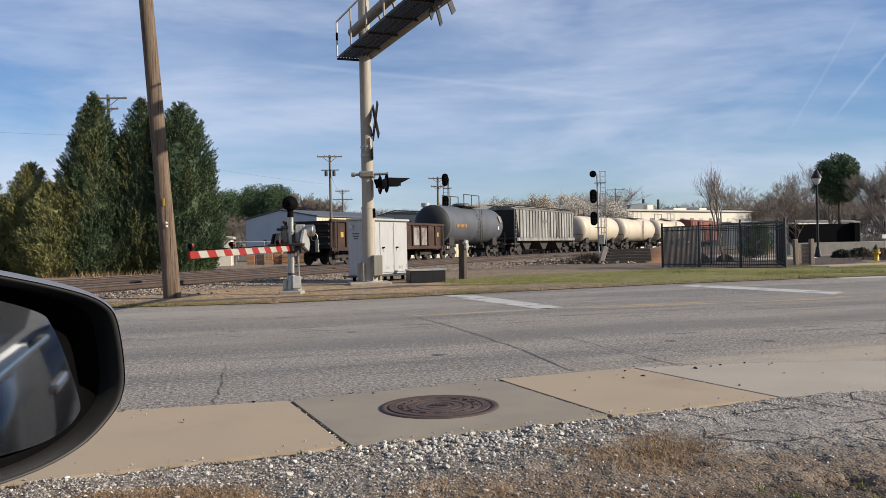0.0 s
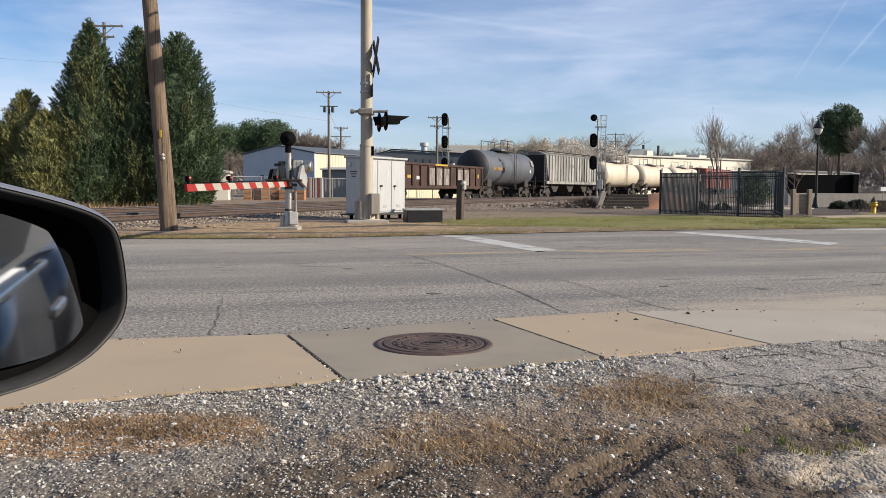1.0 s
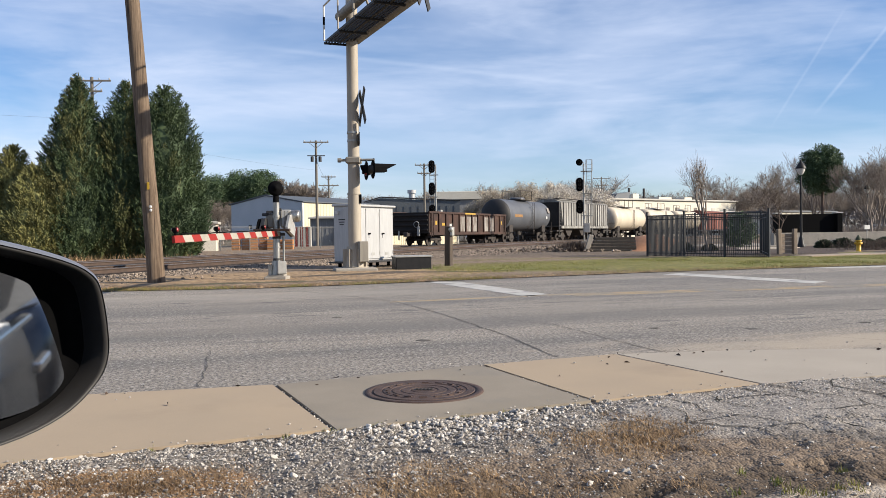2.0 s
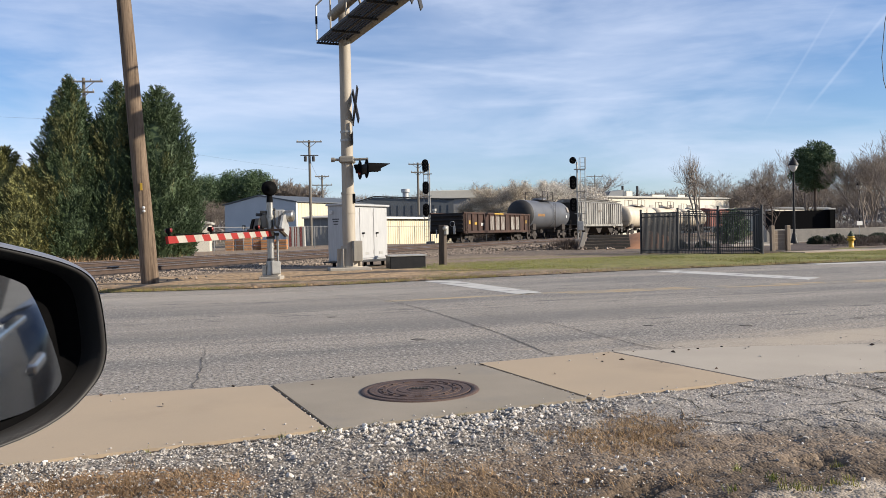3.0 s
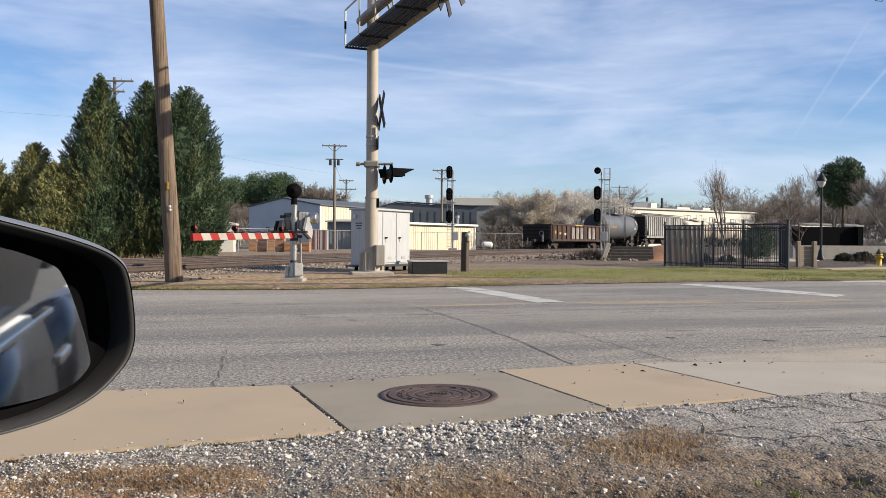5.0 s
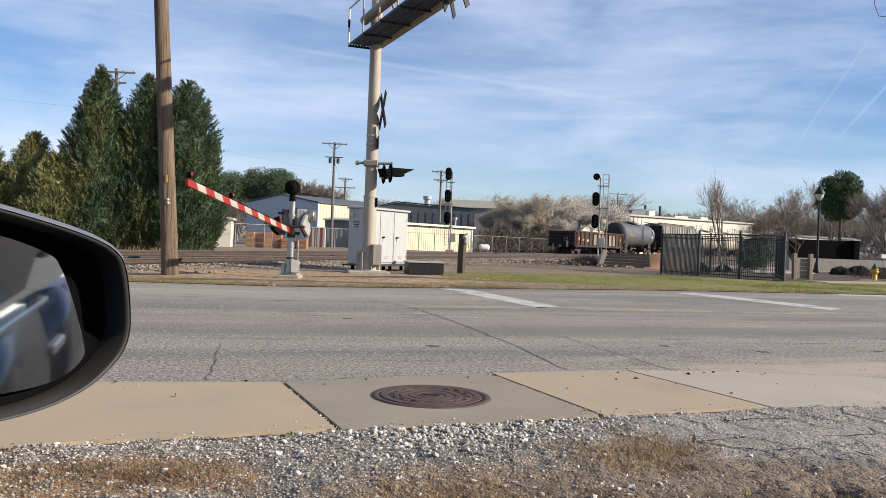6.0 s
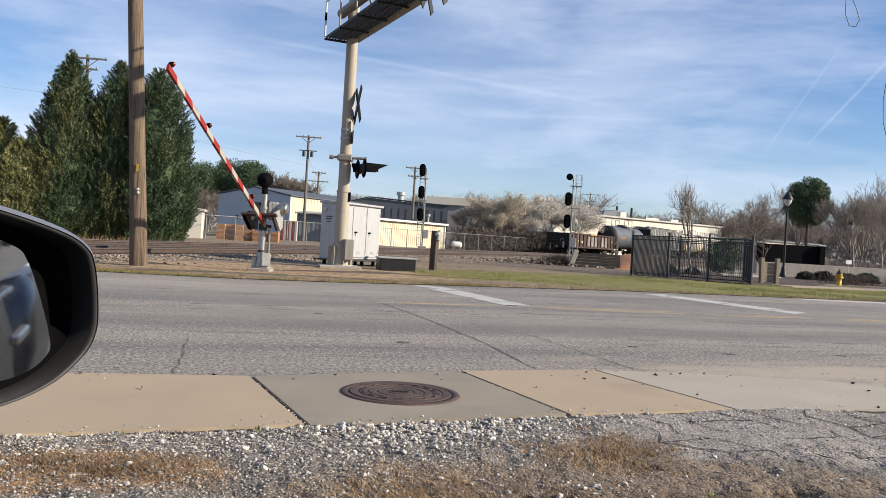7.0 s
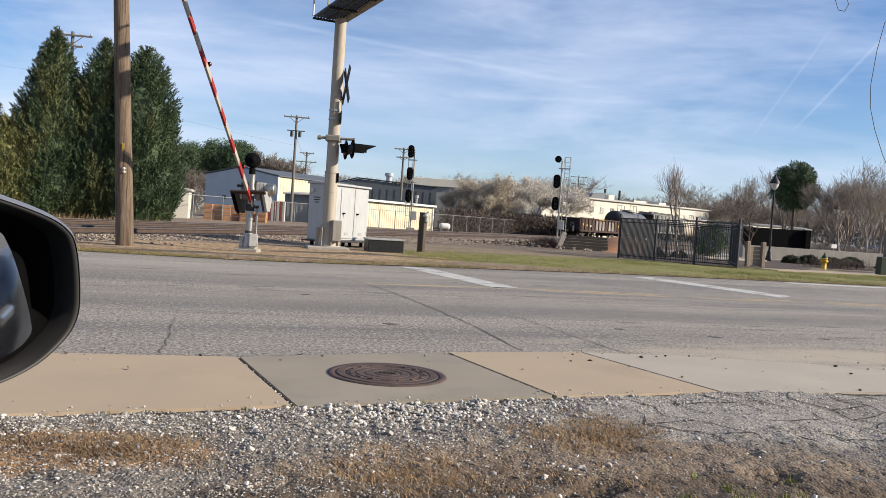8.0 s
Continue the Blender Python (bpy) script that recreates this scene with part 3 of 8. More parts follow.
# ---- building tools ----
class Shape:
    """Collects plain geometry for one mesh."""

    def __init__(self):
        self.v, self.f, self.s = [], [], []

    def add(self, verts, faces, smooth=False):
        o = len(self.v)
        self.v += [tuple(p) for p in verts]
        self.f += [tuple(o + i for i in f) for f in faces]
        self.s += [smooth] * len(faces)
        return self

    def box(self, c, size, turn=0.0, m=None, ch=0.0):
        """A box about c; ch: chamfer of all edges."""
        x, y, z = (v / 2 for v in size)
        if ch:
            ch = min(ch, x * 0.45, y * 0.45, z * 0.45)
            pts, idx = [], {}
            for sx in (-1, 1):
                for sy in (-1, 1):
                    for sz in (-1, 1):
                        for a in range(3):
                            d = [ch, ch, ch]
                            d[a] = 0
                            idx[sx, sy, sz, a] = len(pts)
                            pts.append(Vector((sx * (x - d[0]), sy * (y - d[1]), sz * (z - d[2]))))
            fs = []
            for a in range(3):
                b, c2 = (a + 1) % 3, (a + 2) % 3
                for s in (-1, 1):
                    q = []
                    for u, w in ((-1, -1), (1, -1), (1, 1), (-1, 1)):
                        k = [0, 0, 0]
                        k[a], k[b], k[c2] = s, u, w
                        q.append(idx[(*k, a)])
                    fs.append(q if s > 0 else q[::-1])
                for u in (-1, 1):
                    for w in (-1, 1):
                        q = []
                        for s, ax in ((-1, b), (1, b), (1, c2), (-1, c2)):
                            k = [0, 0, 0]
                            k[a], k[b], k[c2] = s, u, w
                            q.append(idx[(*k, ax)])
                        fs.append(q if u * w > 0 else q[::-1])
            for sx in (-1, 1):
                for sy in (-1, 1):
                    for sz in (-1, 1):
                        q = [idx[sx, sy, sz, a] for a in range(3)]
                        fs.append(q if sx * sy * sz > 0 else q[::-1])
        else:
            pts = [Vector((sx * x, sy * y, sz * z)) for sx in (-1, 1) for sy in (-1, 1) for sz in (-1, 1)]
            fs = [(0, 1, 3, 2), (4, 6, 7, 5), (0, 4, 5, 1), (2, 3, 7, 6), (0, 2, 6, 4), (1, 5, 7, 3)]
        mm = Matrix.Translation(c) @ (m or pose(0, 0, 0, 0, 0, turn))
        return self.add([mm @ p for p in pts], fs)

    def rod(self, a, b, r0, r1=None, n=10, caps=True):
        r1 = r0 if r1 is None else r1
        a, b = Vector(a), Vector(b)
        q = (b - a).to_track_quat("Z", "Y").to_matrix()
        ring = [(math.cos(2 * math.pi * i / n), math.sin(2 * math.pi * i / n)) for i in range(n)]
        lo = [a + q @ Vector((c * r0, s * r0, 0)) for c, s in ring]
        hi = [b + q @ Vector((c * r1, s * r1, 0)) for c, s in ring]
        self.add(lo + hi, [(i, (i + 1) % n, n + (i + 1) % n, n + i) for i in range(n)], n > 4)
        if caps:
            self.add(lo, [tuple(range(n))[::-1]])
            self.add(hi, [tuple(range(n))])
        return self

    def path(self, pts, r, n=6):
        for a, b in zip(pts, pts[1:]):
            self.rod(a, b, r, r, n)
        return self

    def turned(self, profile, at, axis=(0, 0, 1), n=24):
        """A surface of revolution; profile rows of (radius, height)."""
        q, at = Vector(axis).to_track_quat("Z", "Y").to_matrix(), Vector(at)
        vs = [at + q @ Vector((r * math.cos(2 * math.pi * i / n), r * math.sin(2 * math.pi * i / n), h)) for r, h in profile for i in range(n)]
        fs = [(k * n + i, k * n + (i + 1) % n, (k + 1) * n + (i + 1) % n, (k + 1) * n + i) for k in range(len(profile) - 1) for i in range(n)]
        return self.add(vs, fs, True)

    def slab(self, outline, z0, z1):
        """A prism over an outline of (x, y), counter-clockwise."""
        n = len(outline)
        lo, hi = [(x, y, z0) for x, y in outline], [(x, y, z1) for x, y in outline]
        self.add(lo + hi, [(i, (i + 1) % n, n + (i + 1) % n, n + i) for i in range(n)] + [tuple(range(n, 2 * n)), tuple(range(n))[::-1]])
        return self

    def prism(self, outline, m, depth):
        """A prism over an outline in the xy plane of m, from local z 0 to depth."""
        n = len(outline)
        lo, hi = [m @ Vector((x, y, 0)) for x, y in outline], [m @ Vector((x, y, depth)) for x, y in outline]
        self.add(lo + hi, [(i, (i + 1) % n, n + (i + 1) % n, n + i) for i in range(n)] + [tuple(range(n, 2 * n)), tuple(range(n))[::-1]])
        return self

    def mesh(self, name):
        me = bpy.data.meshes.new(name)
        me.from_pydata(self.v, [], self.f)
        me.polygons.foreach_set("use_smooth", self.s)
        bm = bmesh.new()
        bm.from_mesh(me)
        bmesh.ops.recalc_face_normals(bm, faces=bm.faces)
        bm.to_mesh(me)
        bm.free()
        return me


def part(name, shape, material, parent=None, label=""):
    me = shape.mesh(name) if isinstance(shape, Shape) else shape
    me.materials.append(M[material])
    ob = new(name, me)
    ob.parent = parent
    return tagged(ob, label)


def thing(name, label, category, at=None, group="", kind=""):
    ob = new(name)
    if at is not None:
        ob.matrix_basis = at
    return tagged(ob, label, category, group, kind)


def setting(name, shape, material, label="", category="", parent=None):
    ob = part(name, shape, material, parent)
    return tagged(ob, label, category, "", "structure") if parent is None else ob


def raw_mesh(name, verts, faces, smooth=False):
    me = bpy.data.meshes.new(name)
    me.from_pydata(verts.tolist() if hasattr(verts, "tolist") else verts, [], faces.tolist() if hasattr(faces, "tolist") else faces)
    if smooth:
        me.polygons.foreach_set("use_smooth", [True] * len(me.polygons))
    return me


def lerp(rows, x):
    return float(np.interp(x, [r[0] for r in rows], [r[1] for r in rows]))


# ---- plan ----
FAR_EDGE = [(-120, 5), (-20, 15.6), (-7.1, 17.0), (-4.1, 17.35), (-2.3, 18.06), (0.2, 19.4), (5.4, 21.9), (13.4, 24.65), (140, 65)]
APRON_FAR = [(-120, -20), (-2.46, 5.72), (-1.28, 5.99), (0.28, 6.79), (1.5, 7.28), (2.6, 7.42), (3.9, 7.42), (8, 8.1), (140, 45)]
APRON_NEAR = [(-120, -22), (-2.17, 3.96), (-1.45, 4.27), (-0.65, 4.58), (0.94, 5.28), (2.2, 5.78), (3.3, 6.08), (8, 7.25), (140, 43)]
RAIL_Z = 0.26


def track_x(y):
    if y <= 115:
        return -8.8 + 0.36 * (y - 45) + 0.002 * (y - 45) ** 2
    return 26.2 + 0.64 * (y - 115)


_ty = np.linspace(0, 300, 3001)
_tx = np.array([track_x(y) for y in _ty])
_ts = np.r_[0, np.cumsum(np.hypot(np.diff(_tx), np.diff(_ty)))]
_ts -= np.interp(10, _ty, _ts)


def track(s):
    return float(np.interp(s, _ts, _tx)), float(np.interp(s, _ts, _ty))


# ---- ground, road, verge ----
def strip(rows_a, rows_b, xs, z, name, material, label, category, skirt=0.1):
    sh = Shape()
    a = [(x, lerp(rows_a, x), z) for x in xs]
    b = [(x, lerp(rows_b, x), z) for x in xs]
    n = len(xs)
    sh.add(a + b, [(i, i + 1, n + i + 1, n + i) for i in range(n - 1)])
    sh.add([(x, y, z) for x, y, _ in a] + [(x, y, z - skirt) for x, y, _ in a], [(i, n + i, n + i + 1, i + 1) for i in range(n - 1)])
    return setting(name, sh, material, label, category)


def ground():
    r = 2500
    g = Shape().add([(-r, -r, -0.16), (r, -r, -0.16), (r, r, -0.16), (-r, r, -0.16)], [(0, 1, 2, 3)])
    setting("ground", g, "ground", "dry winter ground reaching to the horizon", "ground")
    xs = sorted({*np.linspace(-120, -20, 8), *np.linspace(-20, 20, 81), *np.linspace(20, 140, 10), *(r[0] for r in FAR_EDGE + APRON_FAR)})
    strip(APRON_FAR, FAR_EDGE, xs, 0.0, "road", "asphalt", "worn grey asphalt road with cracks and faded lines", "road")
    # verge between road and railway, slightly uneven
    nx, ny = 200, 90
    vs, fs = [], []
    for j in range(ny + 1):
        v = (j / ny) ** 1.6
        for i in range(nx + 1):
            x = -45 + 105 * i / nx
            y0 = lerp(FAR_EDGE, x)
            y = y0 + v * 70
            h = 0.015 + min(1, (y - y0) / 0.6) * (0.035 + 0.05 * noise.noise((x * 0.35, y * 0.35, 0)) + 0.02 * noise.noise((x * 1.7, y * 1.7, 3)))
            y += 0.07 * noise.noise((x * 1.3, 0, 9)) * (v < 0.001)
            d = abs(x - track_x(y))
            vs.append((x, y, h * min(1, d / 4)))
    for j in range(ny):
        for i in range(nx):
            a = j * (nx + 1) + i
            fs.append((a, a + 1, a + nx + 2, a + nx + 1))
    setting("verge", raw_mesh("verge", vs, fs, True), "verge", "roadside verge of dry dirt and short green grass", "verge")


TREADS = [((0.39, 3.0), (0.99, 3.72), 0.11), ((1.64, 3.89), (1.98, 3.97), 0.1), ((-0.39, 3.05), (-0.17, 3.31), 0.09), ((1.3, 3.05), (1.65, 3.36), 0.1)]


def shoulder_height(x, y):
    edge = lerp(APRON_NEAR, x) - y
    calm = 0.35 if x > 1.2 and edge < 0.9 else 1.0
    h = 0.022 * noise.noise((x * 1.6, y * 1.6, 1)) + calm * (0.018 * noise.noise((x * 6, y * 6, 2)) + 0.011 * noise.noise((x * 17, y * 17, 4)) + 0.006 * noise.noise((x * 41, y * 41, 6)))
    mud = min(1.0, max(0.0, (edge - 1.4) / 0.5)) * min(1.0, max(0.0, (x + 1.2) / 0.8))
    if mud > 0:
        h += mud * (0.032 * noise.noise((x * 3.1, y * 3.1, 11)) + 0.024 * abs(noise.noise((x * 8, y * 8, 12))) - 0.012)
    # tyre treads pressed in the mud: start, end, half width
    for (x0, y0), (x1, y1), hw in TREADS:
        lx, ly = x1 - x0, y1 - y0
        ln = math.hypot(lx, ly)
        s, d = ((x - x0) * lx + (y - y0) * ly) / ln, ((y - y0) * lx - (x - x0) * ly) / ln
        if 0 < s < ln and abs(d) < hw:
            w = min(1.0, s / 0.1, (ln - s) / 0.1) * min(1.0, (hw - abs(d)) / 0.025)
            bar = 1 if math.sin((s + 0.6 * abs(d)) * 2 * math.pi / 0.062) > -0.1 and abs(d) > 0.012 else -1
            h = h * (1 - 0.8 * w) + w * (0.011 * bar - 0.03)
    return h - 0.001 - 0.04 * min(1, max(0, edge) / 1.5)


def shoulder():
    xs = np.r_[np.linspace(-40, -4.7, 12), np.linspace(-4.6, 6.0, 600), np.linspace(6.1, 40, 14)]
    ny = 200
    vs, fs = [], []
    for j in range(ny + 1):
        v = j / ny
        for x in xs:
            y1 = lerp(APRON_NEAR, x) + 0.02
            y = y1 - v * 3.5
            vs.append((float(x), y, shoulder_height(float(x), y)))
    n = len(xs)
    for j in range(ny):
        for i in range(n - 1):
            a = j * n + i
            fs.append((a, a + n, a + n + 1, a + 1))
    setting("shoulder", raw_mesh("shoulder", vs, fs, True), "shoulder", "gravel and mud shoulder with tyre ruts and dead grass", "shoulder")
    back = Shape().add([(-60, -60, -0.13), (60, -60, -0.13), (60, 5, -0.13), (-60, 0, -0.13)], [(0, 1, 2, 3)])
    setting("parking_ground", back, "old_asphalt", "old grey asphalt beside the car", "pavement")


def apron():
    """Concrete gutter slabs along the road."""
    root = tagged(new("gutter_apron"), "concrete gutter apron in tan and grey slabs", "pavement", "", "structure")
    joints = [((-6.9, 4.75), (-6.3, 2.95)), ((-4.1, 5.35), (-3.5, 3.62)), ((-1.28, 5.99), (-0.65, 4.58)), ((0.28, 6.79), (0.94, 5.28)), ((1.5, 7.28), (2.22, 5.78)), ((5.2, 7.64), (5.8, 6.7)), ((9.0, 8.4), (9.6, 7.7))]
    mats = ["concrete_tan", "concrete_tan", "concrete_grey", "concrete_tan", "concrete_pale", "concrete_pale"]
    g = 0.017
    for (a, b), m in zip(zip(joints, joints[1:]), mats):
        (fa, na), (fb, nb) = a, b
        far = [(fa[0] + g, fa[1])] + [(x, y) for x, y in APRON_FAR if fa[0] + 0.1 < x < fb[0] - 0.1] + [(fb[0] - g, fb[1])]
        near = [(na[0] + g, na[1])] + [(x, y) for x, y in APRON_NEAR if na[0] + 0.1 < x < nb[0] - 0.1] + [(nb[0] - g, nb[1])]
        fine = []
        for (x0, y0), (x1, y1) in zip(near, near[1:]):
            for k in range(14):
                t = k / 14
                x, y = x0 + (x1 - x0) * t, y0 + (y1 - y0) * t
                fine.append((x, y + 0.016 * noise.noise((x * 5, 3, 0)) + 0.012 * noise.noise((x * 17, 8, 0))))
        fine.append(near[-1])
        part("slab", Shape().slab(fine + far[::-1], -0.06, 0.012), m, root)
    # dark earth in the joints
    sh = Shape()
    for (fx, fy), (nx, ny) in joints:
        sh.slab([(fx - 0.03, fy), (nx - 0.03, ny), (nx + 0.03, ny), (fx + 0.03, fy)], -0.07, -0.002)
    part("joint_filler", sh, "crack", root, "dark earth in the slab joints")


def ribbon(pts, width, z=0.004, wander=0.025):
    """A ragged crack along a line of points at height z, or on the shoulder where z is None."""
    sh = Shape()
    fine = []
    for (x0, y0), (x1, y1) in zip(pts, pts[1:]):
        k = max(3, int(math.hypot(x1 - x0, y1 - y0) / 0.05))
        for i in range(k):
            t = i / k
            x, y = x0 + (x1 - x0) * t, y0 + (y1 - y0) * t
            fine.append((x + wander * (noise.noise((x * 4, y * 4, 0)) + 0.7 * noise.noise((x * 15, y * 15, 3))), y + wander * (noise.noise((x * 4, y * 4, 7)) + 0.7 * noise.noise((x * 15, y * 15, 9)))))
    fine.append(pts[-1])
    vs = []
    for i, (x, y) in enumerate(fine):
        a, b = fine[max(0, i - 1)], fine[min(len(fine) - 1, i + 1)]
        d = Vector((b[0] - a[0], b[1] - a[1])).normalized()
        w = width * (0.35 + 0.65 * abs(noise.noise((x * 9, y * 9, 2))) * 2)
        for p in ((x - d.y * w, y + d.x * w), (x + d.y * w, y - d.x * w)):
            vs.append((*p, z if z is not None else shoulder_height(*p) + 0.005))
    sh.add(vs, [(2 * i, 2 * i + 1, 2 * i + 3, 2 * i + 2) for i in range(len(fine) - 1)])
    return sh


def road_marks():
    for name, q, m, lab in (
            ("stop_line", [(-0.46, 18.9), (1.40, 14.15), (1.80, 14.68), (0.2, 19.0)], "road_white", "worn white stop line painted across the lane"),
            ("stop_line", [(5.50, 20.9), (7.46, 16.6), (8.0, 17.25), (6.15, 21.4)], "road_white", "worn white line painted across the lane"),
            ("lane_line", [(10.6, 23.0), (22, 25.6), (22, 26.1), (10.5, 23.5)], "road_white", "faded white line along the road edge"),
            ("centre_line", [(-0.95, 13.3), (2.2, 14.5), (8.8, 16.05), (30, 21.5), (30, 21.75), (8.75, 16.25), (2.15, 14.7), (-0.95, 13.48)], "road_yellow", "faded yellow centre line"),
            ("centre_line", [(2.2, 14.2), (8.8, 15.75), (30, 21.1), (30, 21.3), (8.8, 15.92), (2.2, 14.37)], "road_yellow", "faded yellow centre line")):
        setting(name, Shape().slab(q, -0.01, 0.004), m, lab, "road marking")
    cracks = [([(-2.3, 7.9), (-2.2, 7.4), (-2.05, 6.9), (-1.95, 6.45), (-1.85, 6.0)], 0.012),
              ([(-0.9, 13.6), (-0.2, 11.6), (0.17, 10.4), (0.6, 8.9), (0.97, 7.2)], 0.02),
              ([(0.56, 10.9), (0.95, 10.1), (1.28, 9.78), (1.6, 8.6), (1.95, 7.45)], 0.014),
              ([(-2.5, 14.6), (-0.9, 13.6), (1.0, 13.2), (3.4, 12.6)], 0.014),
              ([(-3.6, 17.3), (-2.4, 15.6), (-0.9, 13.6)], 0.016),
              ([(1.5, 7.9), (2.1, 7.45)], 0.01),
              ([(3.0, 9.5), (3.7, 8.6), (4.6, 7.7)], 0.009)]
    for pts, w in cracks:
        setting("crack", ribbon(pts, w * 0.62), "crack", "thin dark crack in the asphalt", "crack")
    for x, y, r in ((-0.26, 8.48, 0.07), (2.35, 9.3, 0.05), (3.4, 9.1, 0.06), (4.9, 9.6, 0.05), (-1.5, 11.0, 0.05)):
        pts = [(x + r * 1.1 * (1 + 0.7 * noise.noise((x * 9, k * 2.3, 1))) * math.cos(k * 0.45), y + r * 0.8 * (1 + 0.7 * noise.noise((x * 9, k * 2.3, 5))) * math.sin(k * 0.45)) for k in range(14)]
        setting("tar_patch", Shape().slab(pts, -0.01, 0.004), "crack", "small dark tar spot on the asphalt", "stain")
    edge = [(x, lerp(APRON_NEAR, x) - 0.012) for x in np.linspace(-6, 8, 60)]
    setting("soil_line", ribbon(edge, 0.02, -0.004), "mulch", "dark soil and debris along the slab edge", "soil")
    # broken asphalt on the shoulder
    rnd = random.Random(5)
    nodes = [[(1.15 + 0.31 * i + 0.12 * j + rnd.uniform(-.13, .13), 5.28 + 0.115 * i - 0.17 * j + rnd.uniform(-.06, .06)) for j in range(6)] for i in range(12)]
    for i in range(12):
        for j in range(6):
            if i < 11 and rnd.random() < 0.5:
                setting("crack", ribbon([nodes[i][j], nodes[i + 1][j]], 0.0075, None, 0.02), "crack_dark", "thin dark crack in the asphalt", "crack")
            if j < 5 and rnd.random() < 0.8:
                setting("crack", ribbon([nodes[i][j], nodes[i][j + 1]], 0.009, None, 0.02), "crack_dark", "thin dark crack in the asphalt", "crack")


def manhole():
    c = thing("manhole_cover", "round rusty brown iron manhole cover with concentric rings set in concrete", "manhole cover", pose(-0.17, 5.66, 0.012))
    part("frame", Shape().turned([(0.0, 0.002), (0.365, 0.002), (0.37, 0.008), (0.41, 0.008), (0.415, 0.0)], (0, 0, 0), n=48), "iron", c, "rusty iron ring frame")
    prof, r = [(0.355, 0.004)], 0.35
    for r0, r1 in ((0.35, 0.30), (0.285, 0.235), (0.22, 0.17), (0.155, 0.10)):
        prof += [(r0, 0.009), (r1, 0.009), (r1 - 0.002, 0.005), (r1 - 0.013, 0.005)]
    prof += [(0.085, 0.009), (0.0, 0.009)]
    lid = Shape().turned(prof, (0, 0, 0.002), n=64)
    lid.s = [False] * len(lid.s)
    part("lid", lid, "iron", c, "ribbed iron lid")
    for k in range(16):
        a = k * math.pi / 8
        part("stud", Shape().box((0.262 * math.cos(a), 0.262 * math.sin(a), 0.011), (0.05, 0.016, 0.012), math.degrees(a) + 90), "iron", c)
    for k in range(5):
        part("mark_bar", Shape().box((-0.05 + 0.025 * k, 0, 0.017), (0.014, 0.05, 0.004)), "crack_dark", c)


# ---- railway ----
def offset_track(s, off):
    (x0, y0), (x1, y1) = track(s), track(s + 0.5)
    d = Vector((x1 - x0, y1 - y0)).normalized()
    return x0 + d.y * off, y0 - d.x * off, d


SIDING = 5.0     # the nearer track, beside the one that carries the train


def railway(off):
    bed, n = Shape(), 120
    ss = np.linspace(-28, 215, n)
    prof = [(-3.4, -0.02), (-1.95, 0.09), (-1.3, 0.105), (1.3, 0.105), (1.95, 0.09), (3.3, -0.02)]
    vs = []
    for s in ss:
        x0, y0, d = offset_track(s, off)
        for w, z in prof:
            k = 1 + 0.12 * noise.noise((s * 0.7, w, 0))
            vs.append((x0 + d.y * w * k, y0 - d.x * w * k, z))
    m = len(prof)
    bed.add(vs, [(i * m + j, i * m + j + 1, (i + 1) * m + j + 1, (i + 1) * m + j) for i in range(n - 1) for j in range(m - 1)], True)
    setting("ballast_bed", bed, "ballast", "rusty brown crushed stone railway ballast", "ballast")
    for side in (-0.745, 0.745):
        web, head = Shape(), Shape()
        rows = []
        for s in ss:
            x0, y0, d = offset_track(s, off)
            rows.append((x0 + d.y * side, y0 - d.x * side, d.y, -d.x))

        def sweep(sh, pr):
            k = len(pr)
            v = [(x + px * w, y + py * w, z) for x, y, px, py in rows for w, z in pr]
            sh.add(v, [(i * k + j, i * k + (j + 1) % k, (i + 1) * k + (j + 1) % k, (i + 1) * k + j) for i in range(n - 1) for j in range(k)])
        sweep(web, [(-0.075, 0.11), (0.075, 0.11), (0.02, 0.135), (0.012, 0.22), (0.036, 0.225), (0.036, 0.25), (-0.036, 0.25), (-0.036, 0.225), (-0.012, 0.22), (-0.02, 0.135)])
        sweep(head, [(-0.034, 0.251), (0.034, 0.251), (0.03, RAIL_Z), (-0.03, RAIL_Z)])
        rail = setting("rail", web, "rust_rail", "rusty steel rail with a bright worn top", "rail")
        part("rail_top", head, "rail_head", rail, "bright worn top")
    ties = tagged(new("railway_ties"), "weathered dark wooden railway ties in the ballast", "railway tie", "", "structure")
    me = Shape().box((0, 0, 0.065), (2.6, 0.22, 0.12), ch=0.012).mesh("tie")
    me.materials.append(M["tie"])
    s = -25.0
    while s < 100:
        x0, y0, d = offset_track(s, off)
        t = new("tie", me)
        t.parent = ties
        t.matrix_basis = pose(x0, y0, 0, 0, 0, math.degrees(math.atan2(d.y, d.x)) - 90 + noise.noise((s, 0, 0)) * 2)
        s += 0.56


